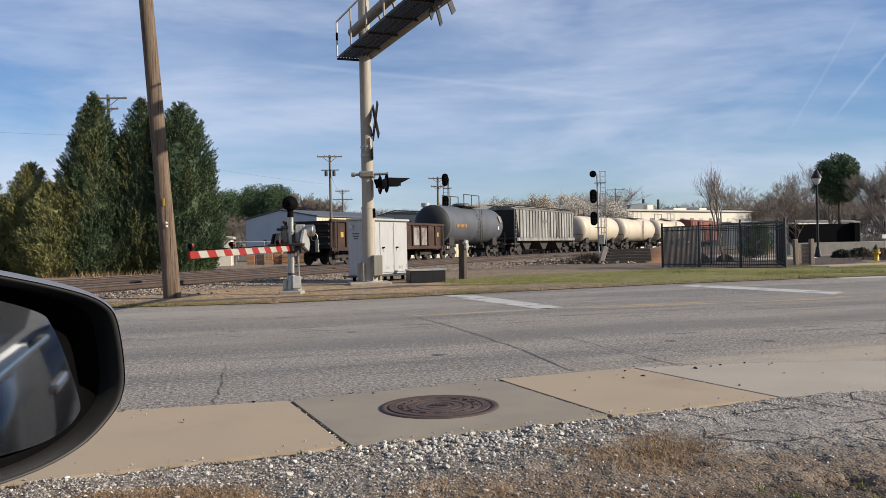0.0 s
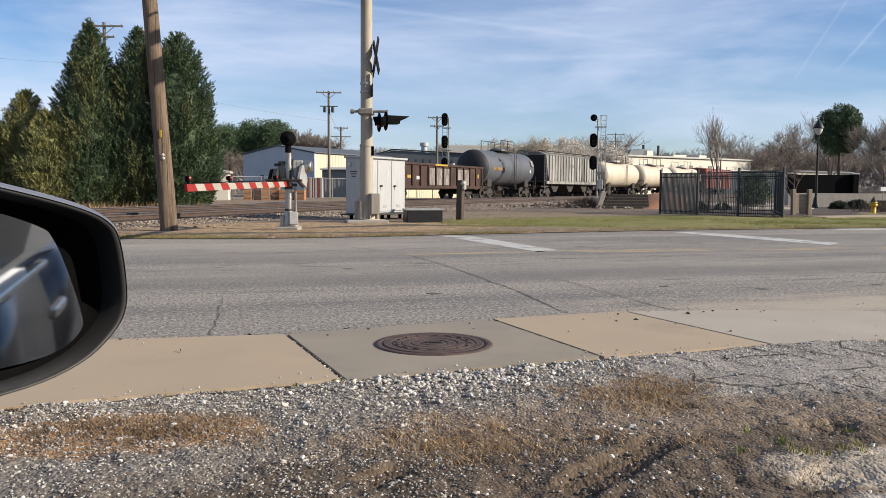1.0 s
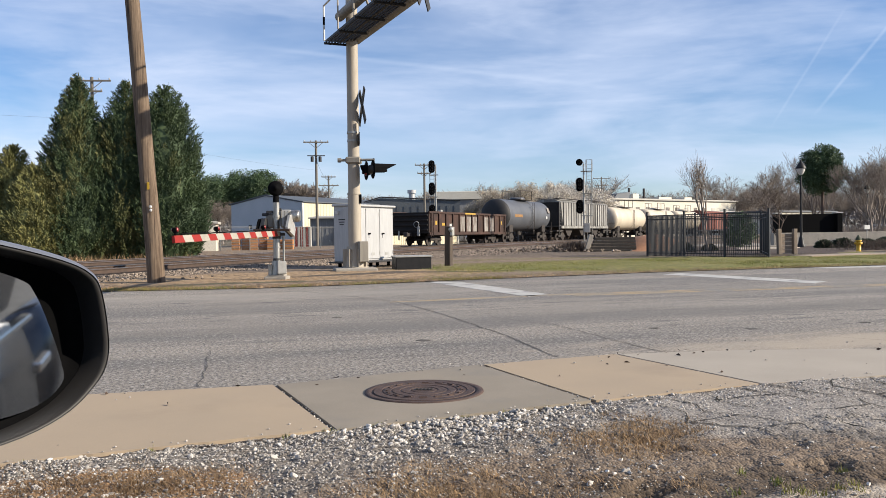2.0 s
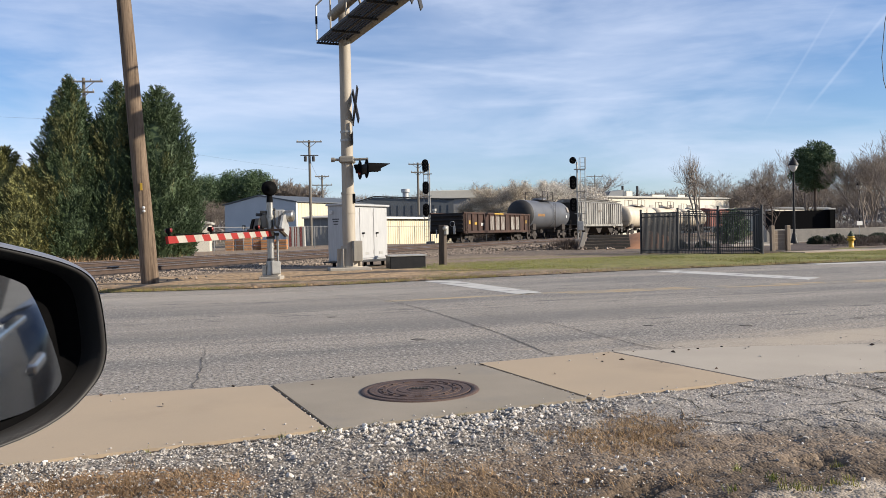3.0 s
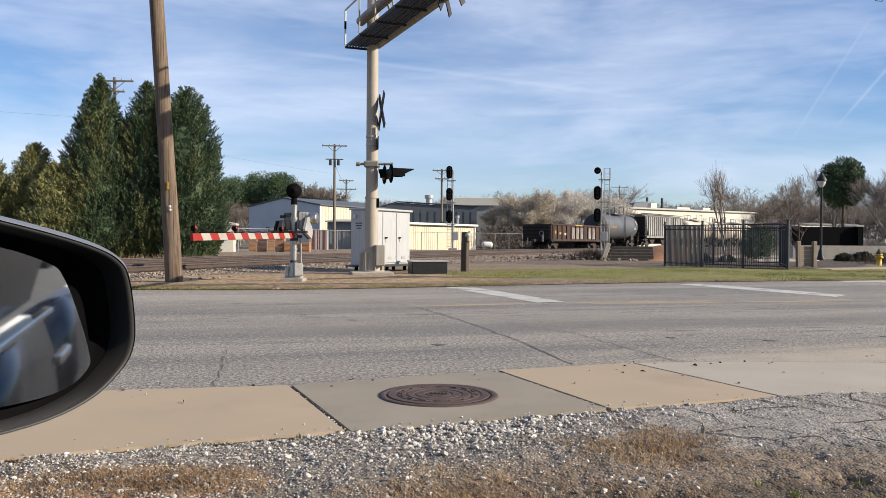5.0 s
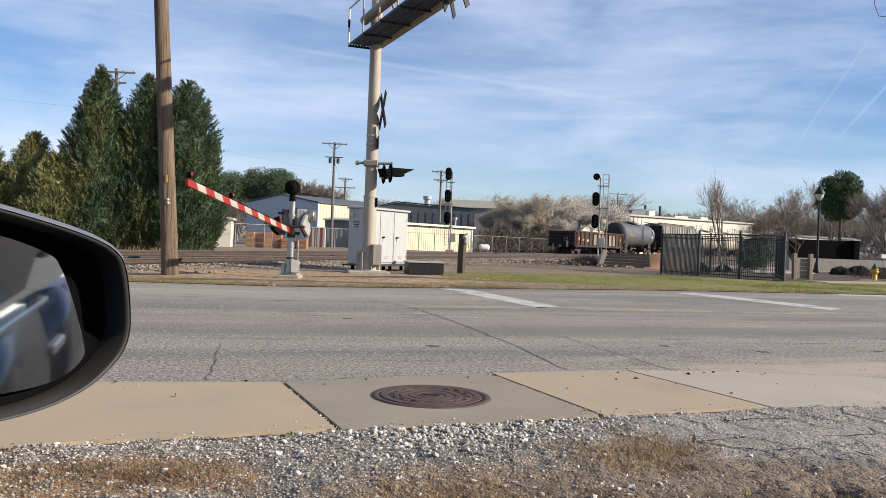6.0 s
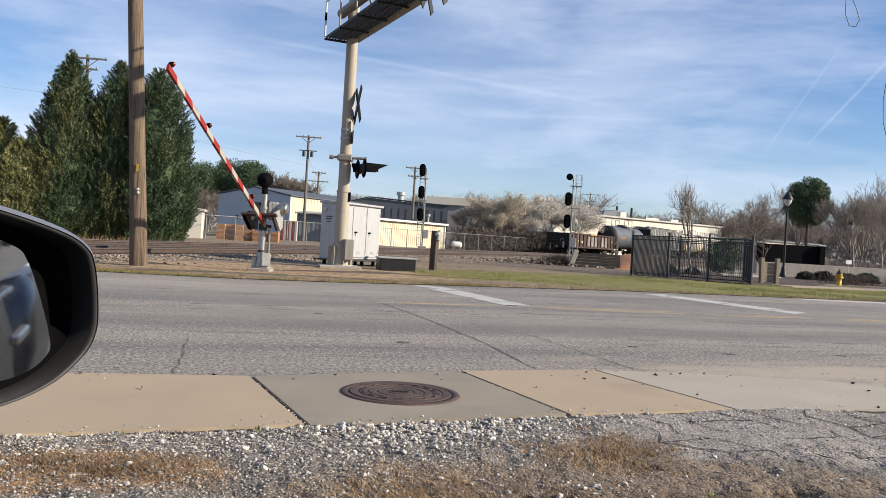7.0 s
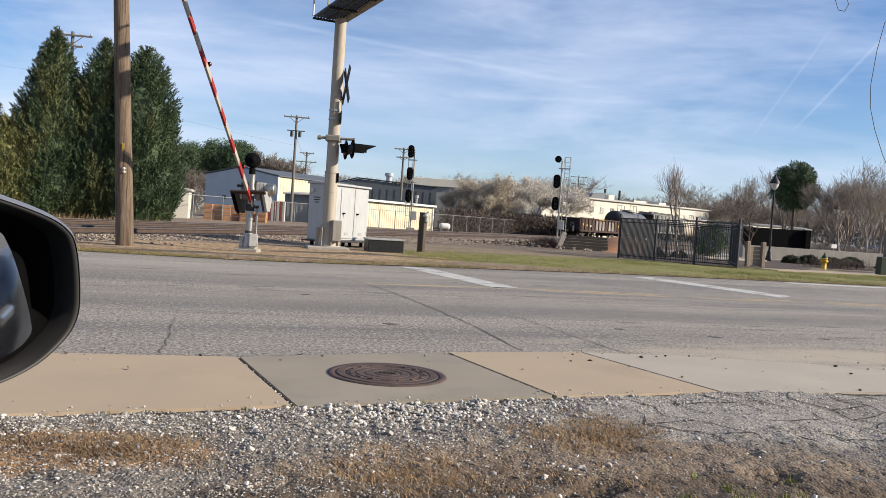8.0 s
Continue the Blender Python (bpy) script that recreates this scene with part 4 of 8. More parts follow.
def stones(name, places, sizes, material, label, seed, lumpy=False):
    """Many small rough stones in one mesh."""
    rng = np.random.default_rng(seed)
    base = np.array([(1, 0, 0), (-1, 0, 0), (0, 1, 0), (0, -1, 0), (0, 0, 1), (0, 0, -1)], float)
    tri = np.array([(0, 2, 4), (2, 1, 4), (1, 3, 4), (3, 0, 4), (2, 0, 5), (1, 2, 5), (3, 1, 5), (0, 3, 5)])
    if lumpy:      # twelve corners instead of six
        g = (1 + 5 ** 0.5) / 2
        base = np.array([(-1, g, 0), (1, g, 0), (-1, -g, 0), (1, -g, 0), (0, -1, g), (0, 1, g), (0, -1, -g), (0, 1, -g), (g, 0, -1), (g, 0, 1), (-g, 0, -1), (-g, 0, 1)]) / 1.9
        tri = np.array([(0, 11, 5), (0, 5, 1), (0, 1, 7), (0, 7, 10), (0, 10, 11), (1, 5, 9), (5, 11, 4), (11, 10, 2), (10, 7, 6), (7, 1, 8), (3, 9, 4), (3, 4, 2), (3, 2, 6), (3, 6, 8), (3, 8, 9), (4, 9, 5), (2, 4, 11), (6, 2, 10), (8, 6, 7), (9, 8, 1)])
    q = len(base)
    vs, fs = [], []
    for k, ((x, y, z), r) in enumerate(zip(places, sizes)):
        a, c = rng.uniform(0, 6.28), rng.uniform(0.55, 1.2, (q, 1))
        p = base * c * r * np.array([1, rng.uniform(0.6, 1), rng.uniform(0.5, 0.8)])
        ca, sa = math.cos(a), math.sin(a)
        tl = rng.uniform(-0.5, 0.5)
        p = np.c_[p[:, 0], p[:, 1] * math.cos(tl) - p[:, 2] * math.sin(tl), p[:, 1] * math.sin(tl) + p[:, 2] * math.cos(tl)]
        vs.append(np.c_[p[:, 0] * ca - p[:, 1] * sa + x, p[:, 0] * sa + p[:, 1] * ca + y, p[:, 2] + z])
        fs.append(tri + q * k)
    ob = part(name, raw_mesh(name, np.concatenate(vs), np.concatenate(fs)), material)
    return tagged(ob, label, "gravel", "", "stuff")


def scatter_stones():
    rnd = random.Random(11)
    pl, sz = [], []
    while len(pl) < 620:      # pile of white stones by the manhole slab
        x = rnd.gauss(0.12, 0.42)
        y = lerp(APRON_NEAR, x) - abs(rnd.gauss(0.0, 0.27)) - 0.02
        pl.append((x, y, shoulder_height(x, y) + 0.008)), sz.append(rnd.uniform(0.006, 0.021))
    for _ in range(800):      # white stones strewn over the shoulder
        x = rnd.uniform(-3.4, 3.5)
        y = lerp(APRON_NEAR, x) - rnd.random() ** 1.3 * 2.6
        if x > 1.1 and rnd.random() < 0.65:
            continue
        pl.append((x, y, shoulder_height(x, y) + 0.004)), sz.append(rnd.uniform(0.006, 0.018) * (1.6 if rnd.random() < 0.06 else 1))
    for _ in range(45):        # a few on the slabs and the road
        x = rnd.uniform(-3, 5)
        y = lerp(APRON_FAR, x) + rnd.gauss(0, 0.25)
        pl.append((x, y, 0.018)), sz.append(rnd.uniform(0.006, 0.016))
    for _ in range(3000):      # crumbs of pale chippings along the slab edge, some strewn on it
        x = rnd.uniform(-3.6, 3.2)
        on = rnd.random() < 0.025
        y = lerp(APRON_NEAR, x) + (abs(rnd.gauss(0, 0.09)) if on else -abs(rnd.gauss(0, 0.3)) - 0.005)
        pl.append((x, y, 0.016 if on else shoulder_height(x, y) + 0.002)), sz.append(rnd.uniform(0.004, 0.010))
    for (x0, y0), (x1, y1) in (((-1.28, 5.99), (-0.65, 4.58)), ((0.28, 6.79), (0.94, 5.28)), ((1.5, 7.28), (2.22, 5.78))):
        for _ in range(34):      # crumbs in the slab joints
            t = rnd.random() ** 0.7
            pl.append((x0 + (x1 - x0) * t + rnd.gauss(0, 0.012), y0 + (y1 - y0) * t, 0.006)), sz.append(rnd.uniform(0.004, 0.009))
    stones("white_gravel", pl, sz, "stone", "loose white limestone gravel beside the slabs", 3, True)
    pl, sz = [], []
    while len(pl) < 34000:
        x = rnd.uniform(-3.6, 4.2)
        e = rnd.random() ** 1.5 * 2.7
        if (x > 1.1 and rnd.random() < (0.93 if e < 0.9 else 0.72)) or (e > 1.0 and x > 0 and rnd.random() < 0.6):
            continue
        y = lerp(APRON_NEAR, x) - e - 0.01
        pl.append((x, y, shoulder_height(x, y) + 0.001)), sz.append(rnd.uniform(0.004, 0.0105) * (1.5 if rnd.random() < 0.08 else 1))
    stones("grey_gravel", pl, sz, "grey_stone", "fine grey gravel and crumbs on the shoulder", 4)
    pl, sz = [], []
    for _ in range(15000):      # stony ground between the track and the dirt
        y = 20.5 + 27 * rnd.random()
        x1 = lerp([(20, -9.6), (22, -8.4), (23.5, -7.6), (30.5, -4.4), (38, 0.5), (46, 7)], y) + rnd.gauss(0, 0.35)
        x0 = track_x(y) + (SIDING + 1.75) * 1.09
        if x0 < x1:
            x = x0 + (x1 - x0) * rnd.random()
            pl.append((x, y, 0.045)), sz.append(rnd.uniform(0.03, 0.085))
    for _ in range(9000):
        s = rnd.uniform(-14, 60)
        (x0, y0), (x1, y1) = track(s), track(s + 0.5)
        d = Vector((x1 - x0, y1 - y0)).normalized()
        w = SIDING + 1.7 + abs(rnd.gauss(0, 0.9))
        z = float(np.interp(w - SIDING, [1.3, 1.95, 3.3, 4], [0.105, 0.09, 0.0, 0.03]))
        pl.append((x0 + d.y * w, y0 - d.x * w, z + 0.015)), sz.append(rnd.uniform(0.03, 0.075))
    for _ in range(800):       # loose heap of stones past the wooden post
        x, y = rnd.gauss(6.2, 1.9), rnd.gauss(47.5, 1.6)
        pl.append((x, y, 0.05 + max(0, 0.25 - 0.06 * abs(x - 6.2)) * rnd.random())), sz.append(rnd.uniform(0.05, 0.17))
    stones("ballast_stones", pl, sz, "ballast_stone", "loose brown and grey ballast stones beside the rails", 6)


def tufts(name, places, material, label, height, seed, blades=26, spread=0.06, flat=1.1):
    """Grass clumps of many narrow blades."""
    rng = np.random.default_rng(seed)
    n = len(places) * blades
    base = np.repeat(np.array(places), blades, 0) + np.c_[rng.normal(0, spread, (n, 2)), np.zeros(n)]
    a = rng.uniform(0, 6.28, n)
    lean = rng.uniform(0.1, flat, n)
    h = rng.uniform(0.35, 1.0, n) * height
    w = np.c_[np.cos(a + 1.57), np.sin(a + 1.57), np.zeros(n)] * (height * 0.035 + 0.0012)
    tip = base + np.c_[np.cos(a) * lean * h, np.sin(a) * lean * h, h]
    v = np.stack([base - w, base + w, tip], 1).reshape(-1, 3)
    f = np.arange(3 * n).reshape(-1, 3)
    return tagged(part(name, raw_mesh(name, v, f), material), label, "grass", "", "stuff")


def grass():
    rnd = random.Random(21)
    pl = []
    for cx, cy, sx, sy, k in ((-1.5, 3.70, 0.27, 0.10, 75), (1.15, 4.55, 0.15, 0.16, 60), (0.8, 4.4, 0.22, 0.14, 40), (-0.05, 3.6, 0.2, 0.12, 45), (0.35, 3.7, 0.4, 0.15, 30), (-2.4, 3.35, 0.3, 0.12, 30), (1.9, 3.4, 0.6, 0.25, 14)):
        for _ in range(k):
            x, y = rnd.gauss(cx, sx), rnd.gauss(cy, sy)
            pl.append((x, y, shoulder_height(x, y) - 0.002))
    tufts("dry_grass", pl, "dry_grass", "dead straw-coloured grass tufts in the gravel", 0.028, 1, 64, 0.06, 3.0)
    pl = [(x, lerp(APRON_NEAR, x) - 0.015, -0.01) for x in (-2.6, -2.1, -1.55, -0.9, -0.68, -0.62, -0.45, -0.42, -0.4, 0.1, 0.35, 0.62)]
    pl += [(1.6 + rnd.gauss(0, 0.25), 3.55 + rnd.gauss(0, 0.1), -0.02) for _ in range(12)]
    tufts("weeds", pl, "green_grass", "small green weeds at the slab edge", 0.04, 2, 22, 0.016)
    rng = np.random.default_rng(31)
    n = 40
    u = rng.uniform(-3.2, 4.6, n)
    c = np.c_[u, [lerp(APRON_FAR, q) for q in u] - rng.random(n) ** 4 * 1.4 + rng.normal(0, 0.1, n), np.full(n, 0.017)]
    v, f = cards(c, np.c_[rng.normal(0, 1, (n, 2)), rng.normal(0, 0.12, n)], 0.045, 0.011, rng)
    tagged(part("fallen_leaves", raw_mesh("fallen_leaves", v, f), "mulch"), "scattered dead brown leaves on the concrete", "leaves", "", "stuff")
    pl = []
    for _ in range(9000):
        x = rnd.uniform(-0.5, 32)
        y = lerp(FAR_EDGE, x) + rnd.uniform(0.15, 9.5)
        pl.append((x, y, 0.03))
    tufts("lawn", pl, "green_grass", "short green and yellow lawn along the road", 0.075, 3, 12, 0.18)
    pl = []
    for _ in range(2600):
        x = rnd.uniform(-13, 24)
        y = lerp(FAR_EDGE, x) + (abs(rnd.gauss(0, 0.25)) if rnd.random() < 0.55 else rnd.uniform(0.2, 22))
        if abs(x - track_x(y)) > 3.2:
            pl.append((x, y, 0.02))
    tufts("verge_grass", pl, "dry_grass", "dry tan grass along the road edge and ballast", 0.07, 4, 9, 0.16)
    pl = []
    for _ in range(3200):
        x = rnd.uniform(-11, 1.5)
        y = lerp(FAR_EDGE, x) + 0.25 + abs(rnd.gauss(0, 1.6))
        if abs(x - track_x(y)) > 7.6:
            pl.append((x, y, 0.02))
    tufts("dirt_grass", pl, "dry_grass", "short dead grass on the bare dirt by the gate", 0.055, 7, 9, 0.14)
    pl = []
    for _ in range(1900):
        x = rnd.uniform(-10, 1.5)
        if noise.noise((x * 0.9, 5, 0)) > -0.15:
            pl.append((x, lerp(FAR_EDGE, x) + 0.05 + abs(rnd.gauss(0, 0.3)), 0.01))
    tufts("edge_grass", pl, "green_grass", "dull green grass along the road edge", 0.06, 8, 10, 0.1)
    pl = [(-20 + 10 * rnd.random(), 38.2 + rnd.random() * 1.6, 0.0) for _ in range(60)]
    tufts("tall_grass", pl, "dry_grass", "tall dead grass under the evergreens", 0.45, 5, 10, 0.2)
    pl = [(rnd.gauss(7.0, 0.35), rnd.gauss(45.6, 0.3), 0.0) for _ in range(70)]
    tufts("brush", pl, "bark", "bare dark brush beside the timber wall", 0.75, 6, 16, 0.12)


# ---- crossing equipment ----
def utility_pole():
    p = thing("utility_pole", "tall leaning weathered wooden utility pole at the road edge", "utility pole", pose(-6.9, 19.3, 0))
    sh = Shape()
    rows = [(0.0, 0.0, 0.205), (-0.05, 1.0, 0.195), (-0.17, 3.0, 0.182), (-0.29, 5.0, 0.172), (-0.54, 9.0, 0.15), (-0.82, 13.5, 0.13)]
    n = 20
    vs = []
    for x, z, r in rows:
        for i in range(n):
            a = 2 * math.pi * i / n
            k = r * (1 + 0.03 * noise.noise((i * 0.9, z * 0.2, 0)))
            vs.append((x + k * math.cos(a), -0.02 * z + k * math.sin(a), z))
    sh.add(vs, [(j * n + i, j * n + (i + 1) % n, (j + 1) * n + (i + 1) % n, (j + 1) * n + i) for j in range(len(rows) - 1) for i in range(n)], True)
    part("post", sh, "wood_pole", p)
    part("tag", Shape().box((-0.07, -0.245, 2.33), (0.055, 0.012, 0.17), ch=0.004), "yellow", p, "small yellow tag")
    part("marker", Shape().turned([(0, 0.02), (0.03, 0.02), (0.035, 0.0)], (-0.02, -0.235, 1.76), (0, -1, 0), 12), "white", p, "small round white marker")
    part("marker", Shape().turned([(0, 0.02), (0.03, 0.02), (0.035, 0.0)], (-0.025, -0.24, 1.84), (0, -1, 0), 12), "white", p, "small round white marker")
    # cross-arm and transformer added high above, out of view, to throw shadows on the post
    part("crossarm", Shape().box((-0.4, -0.28, 9.4), (2.4, 0.1, 0.12), ch=0.01), "far_pole", p)
    part("transformer", Shape().rod((0.05, -0.5, 7.7), (0.05, -0.5, 8.6), 0.24, n=18), "galv", p)


GATE = pose(-4.285, 20.5, 0)


def crossing_gate():
    g = thing("crossing_gate", "railroad crossing gate with silver mast and red-white striped arm", "crossing gate", GATE)
    part("base", Shape().box((0, 0, 0.06), (0.55, 0.55, 0.10), ch=0.02).box((0, 0, 0.13), (0.42, 0.42, 0.05), ch=0.01), "concrete", g, "concrete foot")
    sh = Shape().rod((0, 0, 0.15), (0, 0, 0.5), 0.15, 0.12, 8)
    for k in range(4):
        a = k * math.pi / 2 + 0.5
        sh.box((0.15 * math.cos(a), 0.15 * math.sin(a), 0.26), (0.16, 0.03, 0.26), math.degrees(a), ch=0.006)
    part("pedestal", sh, "silver", g, "silver cast iron pedestal")
    part("junction_box", Shape().box((0.14, -0.14, 0.33), (0.22, 0.18, 0.32), 20, ch=0.015), "galv", g)
    part("mast", Shape().rod((0, 0, 0.4), (0, 0, 1.96), 0.086, n=18).rod((0, 0, 1.58), (0, 0, 1.64), 0.104, n=18).rod((0, 0, 0.82), (0, 0, 0.86), 0.1, n=18), "silver", g, "silver painted steel mast")
    part("pivot_sleeve", Shape().rod((0, 0, 1.05), (0, 0, 1.22), 0.105, n=18), "dark_metal", g, "dark pivot sleeve")
    part("collar", Shape().rod((0, 0, 0.5), (0, 0, 0.56), 0.1, n=18), "dark_metal", g)
    part("motor_box", Shape().box((-0.16, 0.14, 1.5), (0.24, 0.26, 0.36), 8, ch=0.03), "mast_grey_and_shade", g, "weathered grey motor box")
    for k, (x, z) in enumerate(((-0.16, 1.72), (-0.28, 1.66), (0.14, 1.16), (0.05, 1.78))):
        part("bracket", Shape().box((x, -0.02 + 0.05 * (k % 2), z), (0.16, 0.1, 0.07), 5 * k, ch=0.012), "dark_metal", g)
    part("neck", Shape().rod((0, 0, 1.94), (0, 0, 2.14), 0.085, 0.07, 14), "matte_black", g)
    part("bell", Shape().turned([(0, -0.09), (0.10, -0.09), (0.17, -0.06), (0.195, 0.0), (0.185, 0.05), (0.13, 0.09), (0.05, 0.105), (0.045, 0.13), (0, 0.13)], (0, -0.02, 2.31), (0.25, -0.95, 0.1), 28), "matte_black", g, "round black crossing bell")
    part("mechanism_box", Shape().box((0.22, 0.17, 1.55), (0.3, 0.36, 0.46), 8, ch=0.05), "galv", g, "grey gate drive housing")
    for k in range(3):
        part("housing_rib", Shape().box((0.13 + 0.085 * k, -0.012 + 0.012 * k, 1.55), (0.022, 0.03, 0.4), 8, ch=0.004), "mast_grey_and_shade", g)
    part("side_light", Shape().turned([(0, 0.0), (0.13, 0.0), (0.15, 0.05), (0.15, 0.22), (0.13, 0.24), (0, 0.24)], (0.34, 0.1, 1.62), (1, -0.1, 0), 18), "silver", g)
    part("conduit", Shape().rod((0.17, 0.02, 0.45), (0.17, 0.02, 1.2), 0.03, n=10), "silver", g)
    arm = part("arm", Shape().box((0.6, 0, 0), (1.2, 0.05, 0.11), ch=0.01), "arm_white", g, "red and white striped gate arm")
    # cross bar and counterweight plates swing with the arm
    part("cross_bar", Shape().box((0.36, -0.05, 0.10), (0.10, 0.92, 0.06), m=pose(0, 0, 0, -6.5, 0, 0), ch=0.01), "rust_rail", arm, "rusty dark cross bar")
    for y, w, m in ((-0.45, 0.05, "matte_black"), (-0.33, 0.10, "dark_metal"), (0.33, 0.06, "galv"), (0.27, 0.05, "dark_metal")):
        at = Matrix(((1, 0, 0, 0), (0, 0, 1, y - w / 2), (0, 1, 0, 0), (0, 0, 0, 1)))
        part("counterweight", Shape().prism([(0.36, 0.06), (0.36, 0.13), (0.05, 0.42), (-0.2, 0.44), (-0.26, 0.05), (-0.1, -0.12 if y > 0 else -0.02)], at, w), m, arm, "dark counterweight plate")
    L = 5.92
    n, x = 15, 0.2
    step = (L - x) / n
    for k in range(n):
        a, b = x + k * step, x + (k + 1) * step
        s = Shape()
        y, h, sk = 0.026, 0.066, 0.045
        pts = [(a - sk, -y, -h), (a + sk, -y, h), (b + sk, -y, h), (b - sk, -y, -h), (a - sk, y, -h), (a + sk, y, h), (b + sk, y, h), (b - sk, y, -h)]
        if k == n - 1:
            pts[2], pts[3], pts[6], pts[7] = (b, -y, h), (b, -y, -h), (b, y, h), (b, y, -h)
        s.add(pts, [(0, 3, 2, 1), (4, 5, 6, 7), (1, 2, 6, 5), (0, 4, 7, 3), (0, 1, 5, 4), (2, 3, 7, 6)])
        part("stripe", s, "arm_red" if k % 2 == 0 else "arm_white", arm, "red stripe" if k % 2 == 0 else "white stripe")
    for d in (1.1, 3.9, L - 0.12):
        lamp = part("arm_lamp", Shape().rod((d, 0, 0.07), (d, 0, 0.13), 0.025, n=8).box((d, 0, 0.165), (0.08, 0.09, 0.10), ch=0.02), "matte_black", arm, "small red gate lamp")
        part("lens", Shape().turned([(0, 0.02), (0.032, 0.015), (0.042, 0)], (d, -0.045, 0.17), (0, -1, 0), 12), "red_lens", lamp)
        part("lens", Shape().turned([(0, 0.02), (0.032, 0.015), (0.042, 0)], (d, 0.045, 0.17), (0, 1, 0), 12), "red_lens", lamp)
    part("arm_cable", Shape().path([(0.3 + 0.33 * i, -0.0, 0.085 + 0.01 * (i % 2)) for i in range(17)], 0.012, 5), "matte_black", arm)
    return g, arm


ARM_HEAD = -96.6            # the way the lowered arm points, degrees from +x
ARM_LIFT = [(0.0, -1.0), (4.7, -1.0), (5.3, 0.5), (5.8, 4.8), (6.0, 7.9), (6.25, 12.4), (6.5, 17.6), (7.0, 28.5), (7.5, 38.5), (8.0, 48.0)]


def arm_pose(lift):
    # the hinge leans a little, so the arm swings outward as it lifts
    return pose(0.085, -0.12, 1.18, 0, 0, ARM_HEAD) @ pose(0, 0, 0, 6.5, 0, 0) @ pose(0, 0, 0, 0, -lift, 0)


def light_unit(parent, at, face, hood=0.5):
    """A flashing light: round black background, hood and red lens; face: +1 or -1 along x."""
    x, y, z = at
    ax = (face, 0.34 * face, 0)
    d = part("background", Shape().turned([(0, 0.012), (0.27, 0.012), (0.285, 0.0), (0.27, -0.012), (0, -0.03)], at, ax, 28), "matte_black", parent, "round black background disc")
    part("housing", Shape().turned([(0.0, -0.22), (0.08, -0.2), (0.13, -0.1), (0.15, -0.02)], at, ax, 20), "dark_metal", d)
    part("lens", Shape().turned([(0.15, 0.01), (0.12, 0.05), (0, 0.065)], at, ax, 20), "red_lens", d, "dark red lens")
    n, vs, fs = 16, [], []
    q, o = Vector(ax).to_track_quat("Z", "Y").to_matrix(), Vector(at)
    up = q.inverted() @ Vector((0, 0, 1))
    a0 = math.atan2(up.y, up.x)
    for i in range(n + 1):
        a = a0 - 2.1 + 4.2 * i / n
        c, s = math.cos(a), math.sin(a)
        ln = hood * (0.55 + 0.45 * max(0, math.cos(a - a0)))
        for r in (0.165, 0.18):
            vs += [o + q @ Vector((r * c, r * s, 0)), o + q @ Vector((r * c * 0.92, r * s * 0.92, ln))]
    for i in range(n):
        k = 4 * i
        fs += [(k, k + 4, k + 5, k + 1), (k + 2, k + 3, k + 7, k + 6), (k + 1, k + 5, k + 7, k + 3)]
    part("hood", Shape().add(vs, fs, True), "matte_black", d)


def crossbuck(parent, at, turn):
    """Two crossed blades, seen nearly edge on."""
    for s in (1, -1):
        sh = Shape().box((0, 0, 0), (1.26, 0.028, 0.21), m=pose(0, 0, 0, 0, s * 52, 0), ch=0.003)
        me = sh.mesh("blade")
        me.transform(pose(*at, 0, 0, turn) @ Matrix.Translation((0, 0.008 * s, 0)))
        part("crossbuck_blade", me, "dark_metal", parent, "crossbuck blade")


MAST = (-2.78, 24.6)
OUT = Vector((0.40, -0.916, 0)).normalized()   # the way the cantilever reaches over the road


